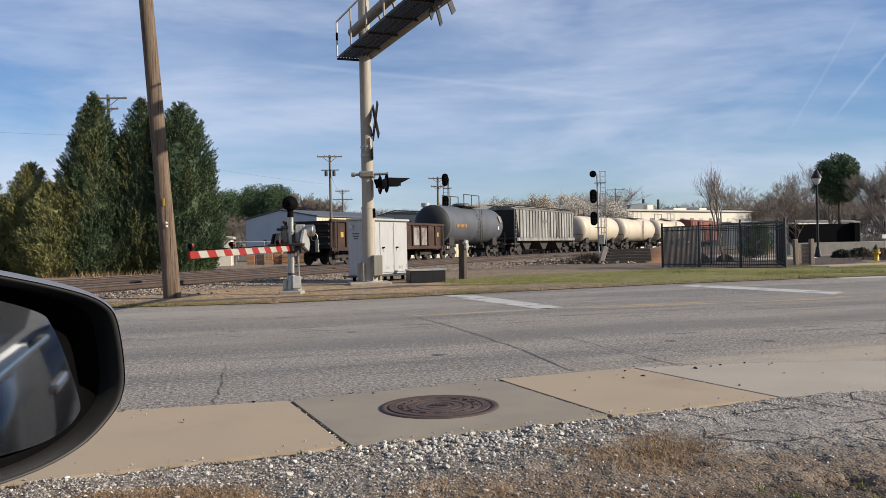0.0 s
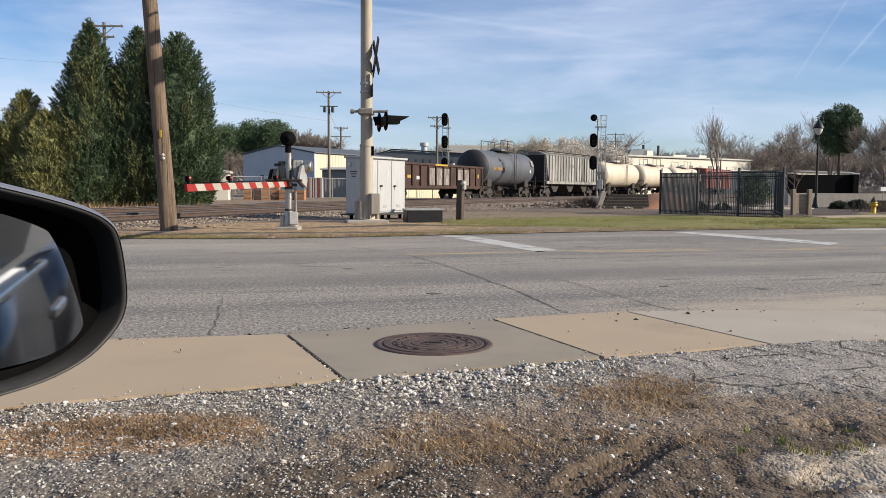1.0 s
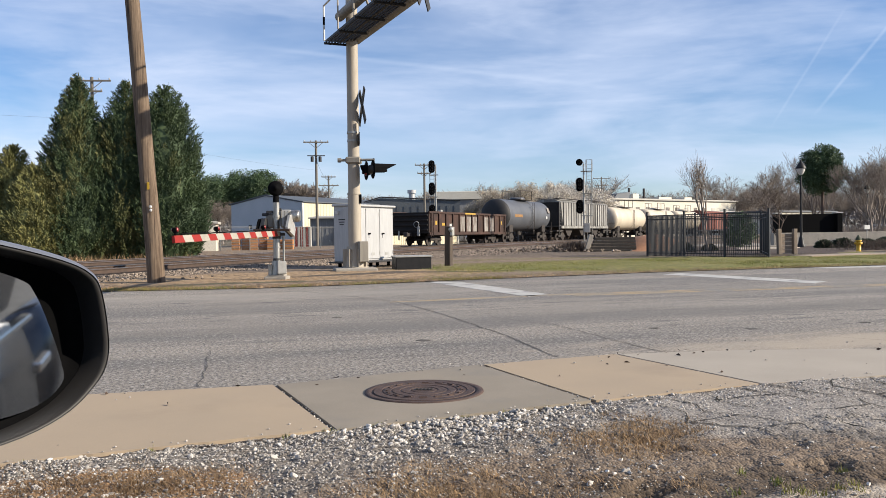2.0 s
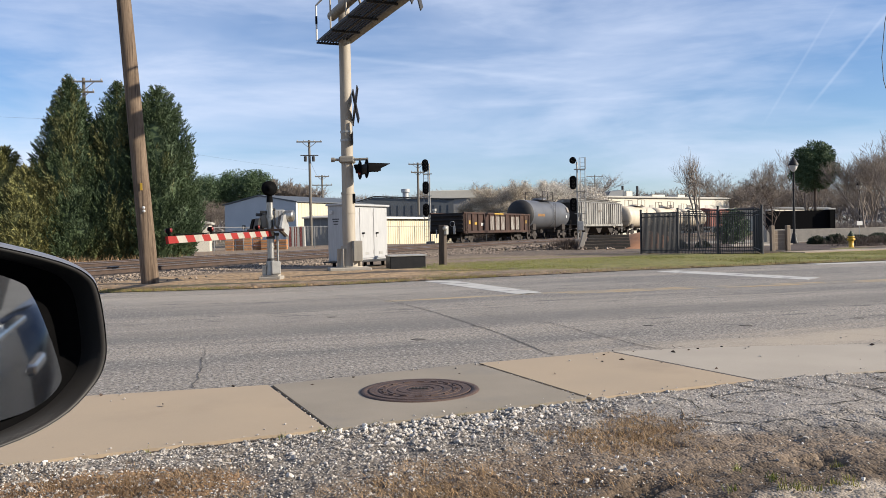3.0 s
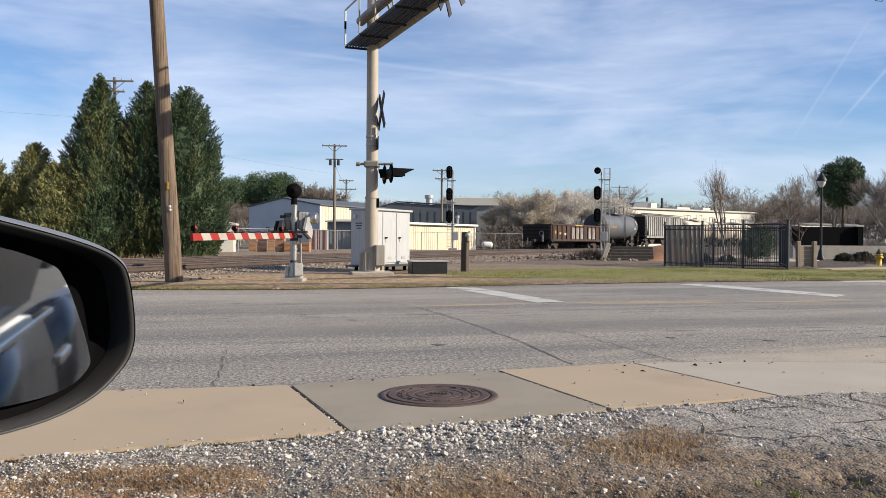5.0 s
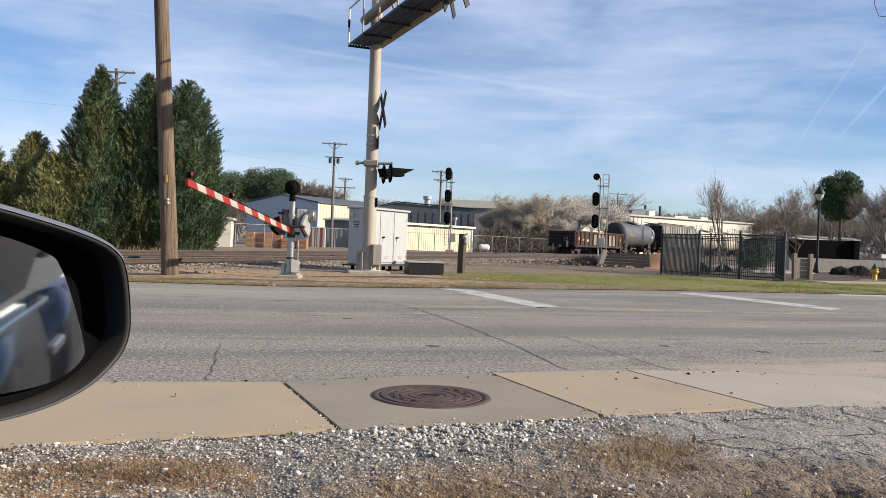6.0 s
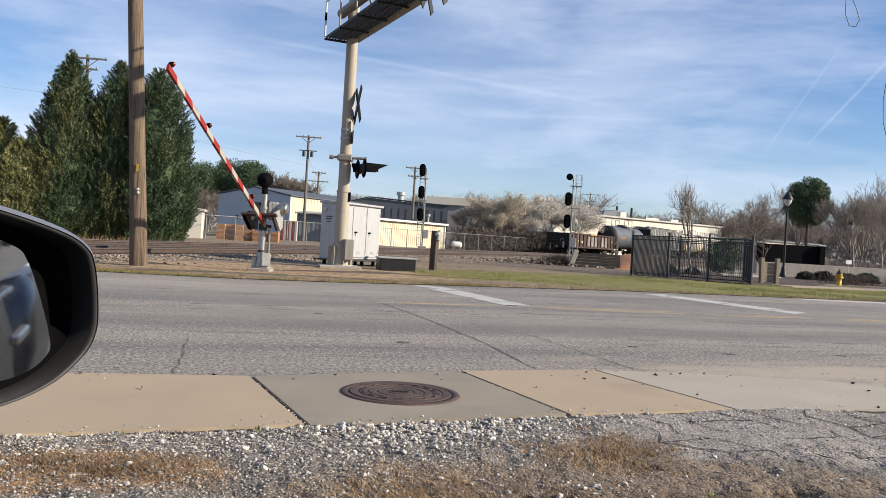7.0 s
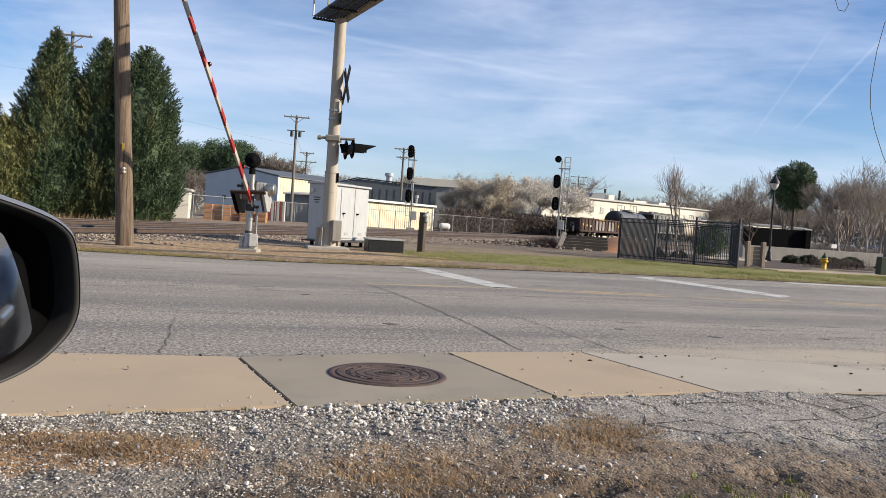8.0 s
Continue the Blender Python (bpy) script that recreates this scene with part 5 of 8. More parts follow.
def cantilever_signal():
    c = thing("cantilever_signal", "tall tan steel cantilever crossing signal with walkway reaching over the road", "railroad signal", pose(*MAST, 0))
    part("foundation", Shape().box((0, -0.1, 0.07), (1.25, 1.0, 0.14), 12, ch=0.03), "concrete", c, "concrete foundation")
    part("base_flange", Shape().rod((0, 0, 0.14), (0, 0, 0.17), 0.4, n=16).rod((0, 0, 0.16), (0, 0, 0.78), 0.33, 0.25, 8), "mast_paint", c)
    for k in range(8):
        a = math.pi / 4 * k + 0.4
        part("base_fin", Shape().box((0.3 * math.cos(a), 0.3 * math.sin(a), 0.42), (0.16, 0.025, 0.56), math.degrees(a), ch=0.006), "mast_paint", c)
    part("lower_mast", Shape().rod((0, 0, 0.14), (0, 0, 2.35), 0.197, n=28).rod((0, 0, 1.75), (0, 0, 1.79), 0.205, n=28).rod((0, 0, 2.33), (0, 0, 2.39), 0.21, n=28), "mast_paint", c)
    part("upper_mast", Shape().rod((0, 0, 2.3), (0, 0, 8.6), 0.18, 0.17, n=28), "mast_paint", c)
    part("terminal_box", Shape().box((0.26, -0.24, 0.62), (0.28, 0.26, 0.62), 20, ch=0.02), "mast_grey_and_shade", c)
    for z in (4.2, 3.95, 3.3):
        part("clamp", Shape().rod((0, 0, z - 0.03), (0, 0, z + 0.03), 0.192, n=24), "galv", c)
    part("latch", Shape().box((0.2, -0.1, 2.2), (0.06, 0.08, 0.28), ch=0.01), "matte_black", c)
    # cantilever beams and walkway
    side = Vector((OUT.y, -OUT.x, 0))
    for off, z in ((side * -0.22, 7.05), (side * 0.30, 7.7)):
        a = off - OUT * 0.25
        # beams have the mast's tan paint; their underside shade is in this darker colour
        part("beam", Shape().rod(Vector((a.x, a.y, z)), Vector((a.x, a.y, z)) + OUT * 11, 0.145, n=18), "mast_grey_and_shade", c)
    deck = part("walkway", Shape().box(Vector((side.x * 0.35, side.y * 0.35, 6.90)) + OUT * 5.4, (11.0, 0.05, 0.04), math.degrees(math.atan2(OUT.y, OUT.x))), "grating", c, "dark steel grating walkway")
    mid = side * 0.35
    for k in range(9):
        o = mid + side * (-0.36 + 0.09 * k) - OUT * 0.35
        part("slat", Shape().box(Vector((o.x, o.y, 6.95)) + OUT * 5.6, (11.2, 0.028, 0.07), math.degrees(math.atan2(OUT.y, OUT.x))), "grating", deck)
    for k in range(8):
        o = mid + OUT * (-0.3 + 1.55 * k)
        part("bearer", Shape().box((o.x, o.y, 6.885), (0.05, 0.85, 0.06), math.degrees(math.atan2(OUT.y, OUT.x))), "grating", deck)
    hr = Shape()
    e = mid + side * 0.42 - OUT * 0.3
    top = Vector((e.x, e.y, 6.95))
    hr.path([top, top + Vector((0, 0, 1.05)), top + Vector((0, 0, 1.05)) + OUT * 11], 0.028, 8)
    part("handrail", hr, "white", c, "pale handrail")
    part("rail_band", Shape().rod(top + Vector((0, 0, 0.48)), top + Vector((0, 0, 0.72)), 0.034, n=8), "matte_black", c)
    for k in (1, 2, 3, 5, 7):
        o = top + OUT * 1.5 * k
        part("handrail_post", Shape().rod(o, o + Vector((0, 0, 1.05)), 0.024, n=8), "mast_paint", c)
    br = Shape()
    for k in range(9):
        a = side * -0.22 + OUT * (0.4 + 1.2 * k)
        b = side * 0.30 + OUT * (1.0 + 1.2 * k)
        br.rod((a.x, a.y, 7.05), (b.x, b.y, 7.7), 0.035, n=8)
    part("lattice", br, "mast_paint", c)
    # crossbuck, plate and flashing lights on the mast
    crossbuck(c, (0.31, -0.30, 4.93), 108)
    part("track_sign", Shape().box((0.2, -0.2, 3.98), (0.02, 0.5, 0.36), 8, ch=0.003), "dark_metal", c, "small dark sign seen from its edge")
    part("sign_post", Shape().box((0.19, -0.18, 4.25), (0.02, 0.06, 0.5), 8), "galv", c)
    part("light_bracket", Shape().rod((-0.42, -0.16, 3.36), (0.64, -0.19, 3.36), 0.04, n=10).box((0, 0, 3.36), (0.46, 0.46, 0.2), ch=0.04).rod((-0.46, -0.16, 3.36), (-0.36, -0.16, 3.36), 0.07, n=10), "mast_grey_and_shade", c)
    light_unit(c, (0.40, -0.24, 3.03), -1, 0.18)
    light_unit(c, (0.60, -0.26, 3.07), 1, 0.72)
    part("light_hanger", Shape().rod((0.40, -0.19, 3.38), (0.40, -0.22, 3.1), 0.03, n=8), "dark_metal", c)
    part("light_hanger", Shape().rod((0.62, -0.19, 3.4), (0.62, -0.23, 3.1), 0.03, n=8), "dark_metal", c)
    # crossbuck and lights out on the cantilever
    o = OUT * 5.0 + side * -0.2
    crossbuck(c, (o.x + 0.1, o.y, 7.2), 70)
    crossbuck(c, (o.x + 0.35, o.y - 0.9, 7.22), 58)


def cabinet():
    """Signal cabinet standing along the track."""
    ang = 62.0
    c = thing("signal_cabinet", "large white metal railroad signal cabinet with doors on a steel stand", "cabinet", pose(-3.1, 26.0, 0, 0, 0, ang))
    W, D, Z0, Z1 = 2.62, 0.62, 0.27, 2.05
    part("body", Shape().box((W / 2, D / 2, (Z0 + Z1) / 2), (W, D, Z1 - Z0), ch=0.015), "cabinet", c)
    part("roof", Shape().box((W / 2, D / 2 - 0.02, Z1 + 0.03), (W + 0.1, D + 0.14, 0.07), ch=0.02), "cabinet", c)
    for k in range(3):
        x0 = 0.06 + k * (W - 0.12) / 3
        w = (W - 0.12) / 3 - 0.03
        d = part("door", Shape().box((x0 + w / 2, -0.018, (Z0 + Z1) / 2), (w, 0.03, Z1 - Z0 - 0.12), ch=0.008), "cabinet", c)
        if k:
            part("handle", Shape().box((x0 + w * 0.2, -0.06, 1.16), (0.12, 0.05, 0.05), ch=0.01).rod((x0 + w * 0.2, -0.03, 1.16), (x0 + w * 0.2, -0.03, 1.02), 0.012, n=6), "matte_black", d, "black door handle")
        for z in (Z0 + 0.25, Z1 - 0.25):
            part("hinge", Shape().rod((x0 + w - 0.02, -0.035, z - 0.06), (x0 + w - 0.02, -0.035, z + 0.06), 0.012, n=8), "galv", d)
        part("vent", Shape().box((x0 + w / 2, -0.037, Z0 + 0.22), (0.2, 0.012, 0.09), ch=0.003), "galv", d)
    for k in range(3):
        part("stencil_bar", Shape().box((-0.006, 0.3, 1.62 - 0.08 * k), (0.006, 0.26 - 0.05 * k, 0.03)), "dark_metal", c)
    part("side_light", Shape().box((-0.05, 0.45, 1.84), (0.08, 0.09, 0.12), ch=0.01), "white", c)
    for x in (0.2, W / 2, W - 0.2):
        for y in (0.08, D - 0.08):
            part("leg", Shape().box((x, y, 0.13), (0.09, 0.09, 0.28), ch=0.008), "matte_black", c)
    part("stand", Shape().box((W / 2, D / 2 - 0.2, 0.245), (W + 0.5, D + 0.5, 0.045), ch=0.01), "dark_metal", c, "dark steel platform")


def small_equipment():
    b = thing("battery_box", "low black battery box with a grey lid on the grass", "utility box", pose(-1.13, 25.6, 0, 0, 0, 14))
    part("body", Shape().box((0, 0, 0.2), (1.12, 0.75, 0.42), ch=0.02), "black", b)
    part("lid", Shape().box((0, 0, 0.43), (1.18, 0.8, 0.05), ch=0.012), "galv", b, "grey lid")
    part("skid", Shape().box((0, -0.3, 0.02), (1.15, 0.08, 0.06), ch=0.01), "old_wood", b)
    p = thing("wooden_post", "square weathered wooden post with a small grey box", "post", pose(0.04, 27.15, 0, 0, 1.0, -28))
    part("post", Shape().box((0, 0, 0.68), (0.21, 0.21, 1.38), ch=0.015), "old_wood", p)
    part("meter_box", Shape().box((0.14, -0.02, 1.2), (0.1, 0.16, 0.3), ch=0.02), "galv", p, "grey meter box")
    part("meter", Shape().turned([(0, 0.05), (0.07, 0.04), (0.08, 0)], (0.13, -0.1, 1.26), (0.3, -1, 0), 14), "galv", p)
    w = thing("timber_wall", "dark stacked timber retaining wall beside the railway", "retaining wall", pose(9.15, 45.2, 0, 0, 0, 6))
    for k in range(5):
        part("timber", Shape().box((0.06 * k, 0.09 * k, 0.08 + 0.165 * k), (2.7 - 0.1 * k, 0.22, 0.155), ch=0.015), "shaded_timber", w)
    part("timber", Shape().box((-1.4, -0.1, 0.42), (0.26, 0.18, 1.15), m=pose(0, 0, 0, 0, 17, 0), ch=0.02), "concrete", w, "leaning grey concrete post")
    # clay bank behind
    n, vs, fs = 14, [], []
    for j in range(n):
        for i in range(n):
            u, v = i / (n - 1), j / (n - 1)
            x, y = 9.9 + 4.2 * u, 44.6 + 6.5 * v
            h = 0.95 * math.sin(math.pi * u) ** 0.8 * math.sin(math.pi * v) ** 1.1 + 0.1 * noise.noise((x * 1.7, y * 1.7, 0)) * math.sin(math.pi * v)
            vs.append((x, y, max(-0.02, h)))
    fs = [(j * n + i, j * n + i + 1, (j + 1) * n + i + 1, (j + 1) * n + i) for j in range(n - 1) for i in range(n - 1)]
    setting("clay_bank", raw_mesh("clay_bank", vs, fs, True), "clay", "bare orange clay bank beside the timber wall", "bank")


def signal_mast(x, y, h, heads, turn, ladder_side, label, round_top=False, hx=-0.36):
    s = thing("block_signal", label, "railroad signal", pose(x, y, 0, 0, 0, turn), "block signals by the track")
    part("foundation", Shape().box((0, 0, 0.12), (0.8, 0.8, 0.5), ch=0.03), "concrete", s)
    part("mast", Shape().rod((0, 0, 0.2), (0, 0, h), 0.075, n=12), "silver", s)
    lx = ladder_side
    for k in (-0.2, 0.2):
        part("ladder_rail", Shape().rod((lx + k, 0.15, 0.3), (lx + k, 0.15, h + 0.35), 0.03, n=6), "silver", s)
    rg = Shape()
    z = 0.5
    while z < h:
        rg.rod((lx - 0.2, 0.15, z), (lx + 0.2, 0.15, z), 0.014, n=5)
        z += 0.32
    part("rungs", rg, "silver", s)
    for z in heads:
        pl = part("platform", Shape().box((lx * 0.5, 0.15, z - 0.75), (abs(lx) + 0.5, 0.6, 0.05), ch=0.01), "silver", s)
        part("head_bracket", Shape().rod((hx, -0.18, z), (0, 0, z), 0.04, n=8).rod((0, 0, z - 0.35), (hx, -0.18, z - 0.2), 0.025, n=6), "silver", s)
        part("guard_rail", Shape().path([(lx - 0.28, 0.4, z - 0.72), (lx - 0.28, 0.4, z + 0.25), (lx + 0.28, 0.4, z + 0.25), (lx + 0.28, 0.4, z - 0.72)], 0.02, 6), "silver", pl)
        hd = part("signal_head", Shape().prism([(0.29 * math.cos(a), (0.0 if round_top and z == heads[0] else 0.30 if math.sin(a) >= 0 else -0.30) + 0.29 * math.sin(a)) for a in [2 * math.pi * i / 24 for i in range(24)]], pose(hx, -0.2, z, 90, 0, 0), 0.05), "matte_black", s, "oval black signal head")
        for k in ((0,) if round_top and z == heads[0] else (-0.3, 0, 0.3)):
            part("hood", Shape().turned([(0.0, 0.02), (0.10, 0.02), (0.11, 0.26), (0.12, 0.26), (0.125, 0.0)], (hx, -0.25, z + k), (0, -1, 0), 14), "black", hd)
    part("control_box", Shape().box((0.25, -0.1, 1.5), (0.5, 0.4, 0.8), ch=0.03), "galv", s)
    return s


# ---- fences and the far side ----
def picket_fence():
    f = thing("metal_fence", "black metal picket fence around a small enclosure", "fence")
    corners = [(8.75, 35.7), (9.84, 33.9), (10.92, 32.15), (12.38, 31.45)]
    back = [(8.75, 35.7), (11.6, 38.2), (14.2, 37.0), (12.38, 31.45)]
    pick = Shape().rod((0, 0, 0.06), (0, 0, 1.80), 0.0115, n=4).mesh("picket")
    pick.materials.append(M["fence_black"])
    board = Shape().box((0, 0, 0.93), (0.04, 0.025, 1.74), -58).mesh("picket")
    board.materials.append(M["fence_black"])
    for x, y in corners + back[1:3]:
        part("post", Shape().box((x, y, 0.95), (0.075, 0.075, 1.95), 30, ch=0.008).box((x, y, 1.94), (0.09, 0.09, 0.03), 30, ch=0.008), "fence_black", f)
    for run in (corners, back):
        for (x0, y0), (x1, y1) in zip(run, run[1:]):
            for z in (0.18, 1.62, 1.78):
                part("rail", Shape().rod((x0, y0, z), (x1, y1, z), 0.019, n=4), "fence_black", f)
            d = math.hypot(x1 - x0, y1 - y0)
            solid = (x0, y0) == (8.75, 35.7) and run is corners
            k = int(d / (0.07 if solid else 0.078))
            for i in range(1, k):
                t = i / k
                ob = new("picket", board if solid else pick)
                ob.parent = f
                ob.matrix_basis = pose(x0 + (x1 - x0) * t, y0 + (y1 - y0) * t, 0)


def right_side():
    s = thing("wooden_sign", "low weathered board panel between two wooden posts", "sign", pose(14.3, 34.4, 0, 0, 0, 8))
    for x in (-0.36, 0.34):
        part("post", Shape().box((x, 0, 0.56), (0.17, 0.17, 1.16), m=pose(0, 0, 0, 0, -1.5 if x < 0 else 0, 0), ch=0.02), "pale_wood", s)
    for k in range(5):
        part("board", Shape().box((0.0, 0.06, 0.19 + 0.165 * k), (0.6, 0.045, 0.155), ch=0.008), "pale_wood", s, "grey weathered board")
    h = thing("fire_hydrant", "bright yellow fire hydrant with a dark green top on bare ground", "hydrant", pose(18.75, 37.3, 0.02))
    part("barrel", Shape().turned([(0, 0), (0.17, 0), (0.17, 0.05), (0.11, 0.06), (0.105, 0.5), (0.15, 0.52), (0.15, 0.56), (0.12, 0.57)], (0, 0, 0), n=20), "yellow", h)
    part("bonnet", Shape().turned([(0.13, 0.57), (0.12, 0.64), (0.08, 0.71), (0.04, 0.74), (0.04, 0.8), (0, 0.8)], (0, 0, 0), n=20), "shrub", h, "dark green bonnet")
    for a, r in (((1, 0, 0), 0.055), ((-1, 0, 0), 0.055), ((0, -1, 0), 0.075)):
        part("outlet_cap", Shape().turned([(r, 0.08), (r, 0.16), (r * 0.5, 0.19), (0, 0.19)], (0, 0, 0.42), a, 14), "yellow", h)
    l = thing("street_lamp", "black iron street lamp with a white lantern head", "street lamp", pose(20.78, 48.0, 0))
    part("base", Shape().turned([(0, 0), (0.26, 0), (0.26, 0.12), (0.17, 0.3), (0.12, 0.6), (0.07, 0.75)], (0, 0, 0), n=16), "black", l)
    part("post", Shape().rod((0, 0, 0.7), (0, 0, 4.25), 0.07, 0.05, 14).rod((0, 0, 3.2), (0, 0, 3.26), 0.09, n=12), "black", l)
    part("lantern", Shape().turned([(0.06, 4.3), (0.12, 4.36), (0.2, 4.5), (0.24, 4.66), (0.22, 4.7)], (0, 0, 0), n=16), "lamp_glass", l, "white glass lantern")
    part("cap", Shape().turned([(0.3, 4.66), (0.29, 4.74), (0.17, 4.95), (0.08, 5.05), (0.03, 5.2), (0, 5.22)], (0, 0, 0), n=16), "black", l)
    copy_thing(l, pose(38.0, 74.0, 0))
    w = thing("screen_wall", "long low black screen wall with capped columns", "wall", pose(21.9, 54.0, 0, 0, 0, 2))
    part("panel", Shape().box((1.95, 0, 1.5), (3.9, 0.12, 1.25), ch=0.02), "matte_black", w)
    part("plinth", Shape().box((5.0, -0.1, 0.45), (11.0, 0.5, 0.9), ch=0.02), "concrete", w, "pale concrete plinth")
    for x in (-0.1, 3.95):
        part("column", Shape().box((x, 0, 1.1), (0.36, 0.62, 2.1), ch=0.02), "matte_black", w)
        part("column_cap", Shape().box((x, 0, 2.18), (0.5, 0.5, 0.09), ch=0.03), "pale_roof", w, "pale column cap")
    setting("mulch_bed", Shape().slab([(9.1, 36.0), (11.0, 32.6), (12.5, 32.0), (14.5, 33.1), (28, 38.4), (33, 46), (30, 52), (16, 50), (10.6, 42)], -0.05, 0.07), "mulch", "dark brown mulch bed with shrubs", "flower bed")
    setting("garden_path", Shape().slab([(15.6, 43.5), (18.2, 44.2), (20.0, 46.4), (19.0, 48.6), (16.5, 47.0), (16.0, 45.2)], -0.05, 0.11), "concrete_pale", "pale gravel path behind the metal fence", "path")
    setting("footpath", Shape().slab([(14.0, 31.4), (18, 33.2), (40, 41.5), (40, 43.2), (17.5, 34.6), (13.6, 32.6)], -0.05, 0.085), "path", "tan footpath beside the road", "pavement")
    setting("car_park", Shape().slab([(17, 52.6), (34, 52.6), (60, 60), (60, 72), (14, 60)], -0.05, 0.09), "concrete", "pale car park surface", "pavement")
    for x, y, t in ((44, 80, 12), (27.4, 53.4, 12)):
        q = thing("parking_sign", "small white sign on a thin post", "sign", pose(x, y, 0.05, 0, 0, t))
        part("post", Shape().rod((0, 0, 0), (0, 0, 1.2), 0.025, n=8), "galv", q)
        part("plate", Shape().box((0, -0.03, 1.15), (0.42, 0.02, 0.26), ch=0.004), "white", q)


def parked_car(x, y, turn, paint, label):
    c = thing("car", label, "car", pose(x, y, 0.09, 0, 0, turn), "parked cars")
    side = [(-2.2, 0.35), (2.15, 0.35), (2.25, 0.6), (2.1, 0.82), (1.2, 0.95), (0.55, 1.38), (-0.9, 1.42), (-1.7, 1.02), (-2.2, 0.92)]
    part("body", Shape().prism([(px, pz) for px, pz in side], pose(0, 0.86, 0, 90, 0, 0), 1.72), paint, c)
    for s in (-0.87, 0.865):
        part("side_window", Shape().prism([(-1.45, 1.0), (0.95, 0.98), (0.48, 1.3), (-0.85, 1.34)], pose(0, s, 0, 90, 0, 0), 0.012), "shade_glass", c)
    part("rear_window", Shape().box((-1.36, 0, 1.24), (0.02, 1.3, 0.42), m=pose(0, 0, 0, 0, 62, 0)), "shade_glass", c)
    for wx in (-1.35, 1.35):
        for wy in (-0.8, 0.8):
            t = part("wheel", Shape().turned([(0.0, -0.1), (0.2, -0.1), (0.31, -0.1), (0.33, -0.06), (0.33, 0.06), (0.31, 0.1), (0.2, 0.1), (0, 0.1)], (wx, wy, 0.32), (0, 1, 0), 20), "rubber", c)
            part("rim", Shape().turned([(0.2, 0.0), (0.12, 0.02), (0, 0.02)], (wx, wy + 0.103 * (1 if wy > 0 else -1), 0.32), (0, 1 if wy > 0 else -1, 0), 16), "silver", t)


def far_pole(x, y, h, arm_w, arms, turn, extras=False, label="wooden utility pole with crossarm and insulators"):
    p = thing("utility_pole", label, "utility pole", pose(x, y, 0, 0, 0, turn), "distant utility poles")
    part("post", Shape().rod((0, 0, -0.1), (0, 0, h), 0.17, 0.12, 10), "far_pole", p)
    for z, w in arms:
        a = part("crossarm", Shape().box((0, -0.15, z), (w, 0.11, 0.13), ch=0.01), "far_pole", p)
        for k in (-0.46, -0.2, 0.2, 0.46):
            part("insulator", Shape().turned([(0.03, 0), (0.05, 0.05), (0.06, 0.1), (0.03, 0.16), (0, 0.17)], (k * w, -0.15, z + 0.06), n=8), "galv", a)
        part("brace", Shape().rod((-w * 0.3, -0.18, z), (0, -0.16, z - w * 0.24), 0.03, n=5).rod((w * 0.3, -0.18, z), (0, -0.16, z - w * 0.24), 0.03, n=5), "far_pole", a)
    if extras:
        for k in (-1, 1):
            part("transformer", Shape().rod((0.42 * k, -0.15, h - 2.3), (0.42 * k, -0.15, h - 1.75), 0.17, n=12).rod((0.42 * k, -0.15, h - 1.75), (0.42 * k, -0.15, h - 1.6), 0.06, n=8), "dark_metal", p, "grey transformer")
        part("switch_arm", Shape().box((0, -0.15, h - 1.65), (1.9, 0.1, 0.1), ch=0.01), "dark_metal", p)
    return p


def cable(name, pts, r, label):
    return tagged(part(name, Shape().path(pts, r, 5), "wire"), label, "cable")


def sagging(a, b, sag, n=14):
    return [(a[0] + (b[0] - a[0]) * i / n, a[1] + (b[1] - a[1]) * i / n, a[2] + (b[2] - a[2]) * i / n - sag * 4 * (i / n) * (1 - i / n)) for i in range(n + 1)]


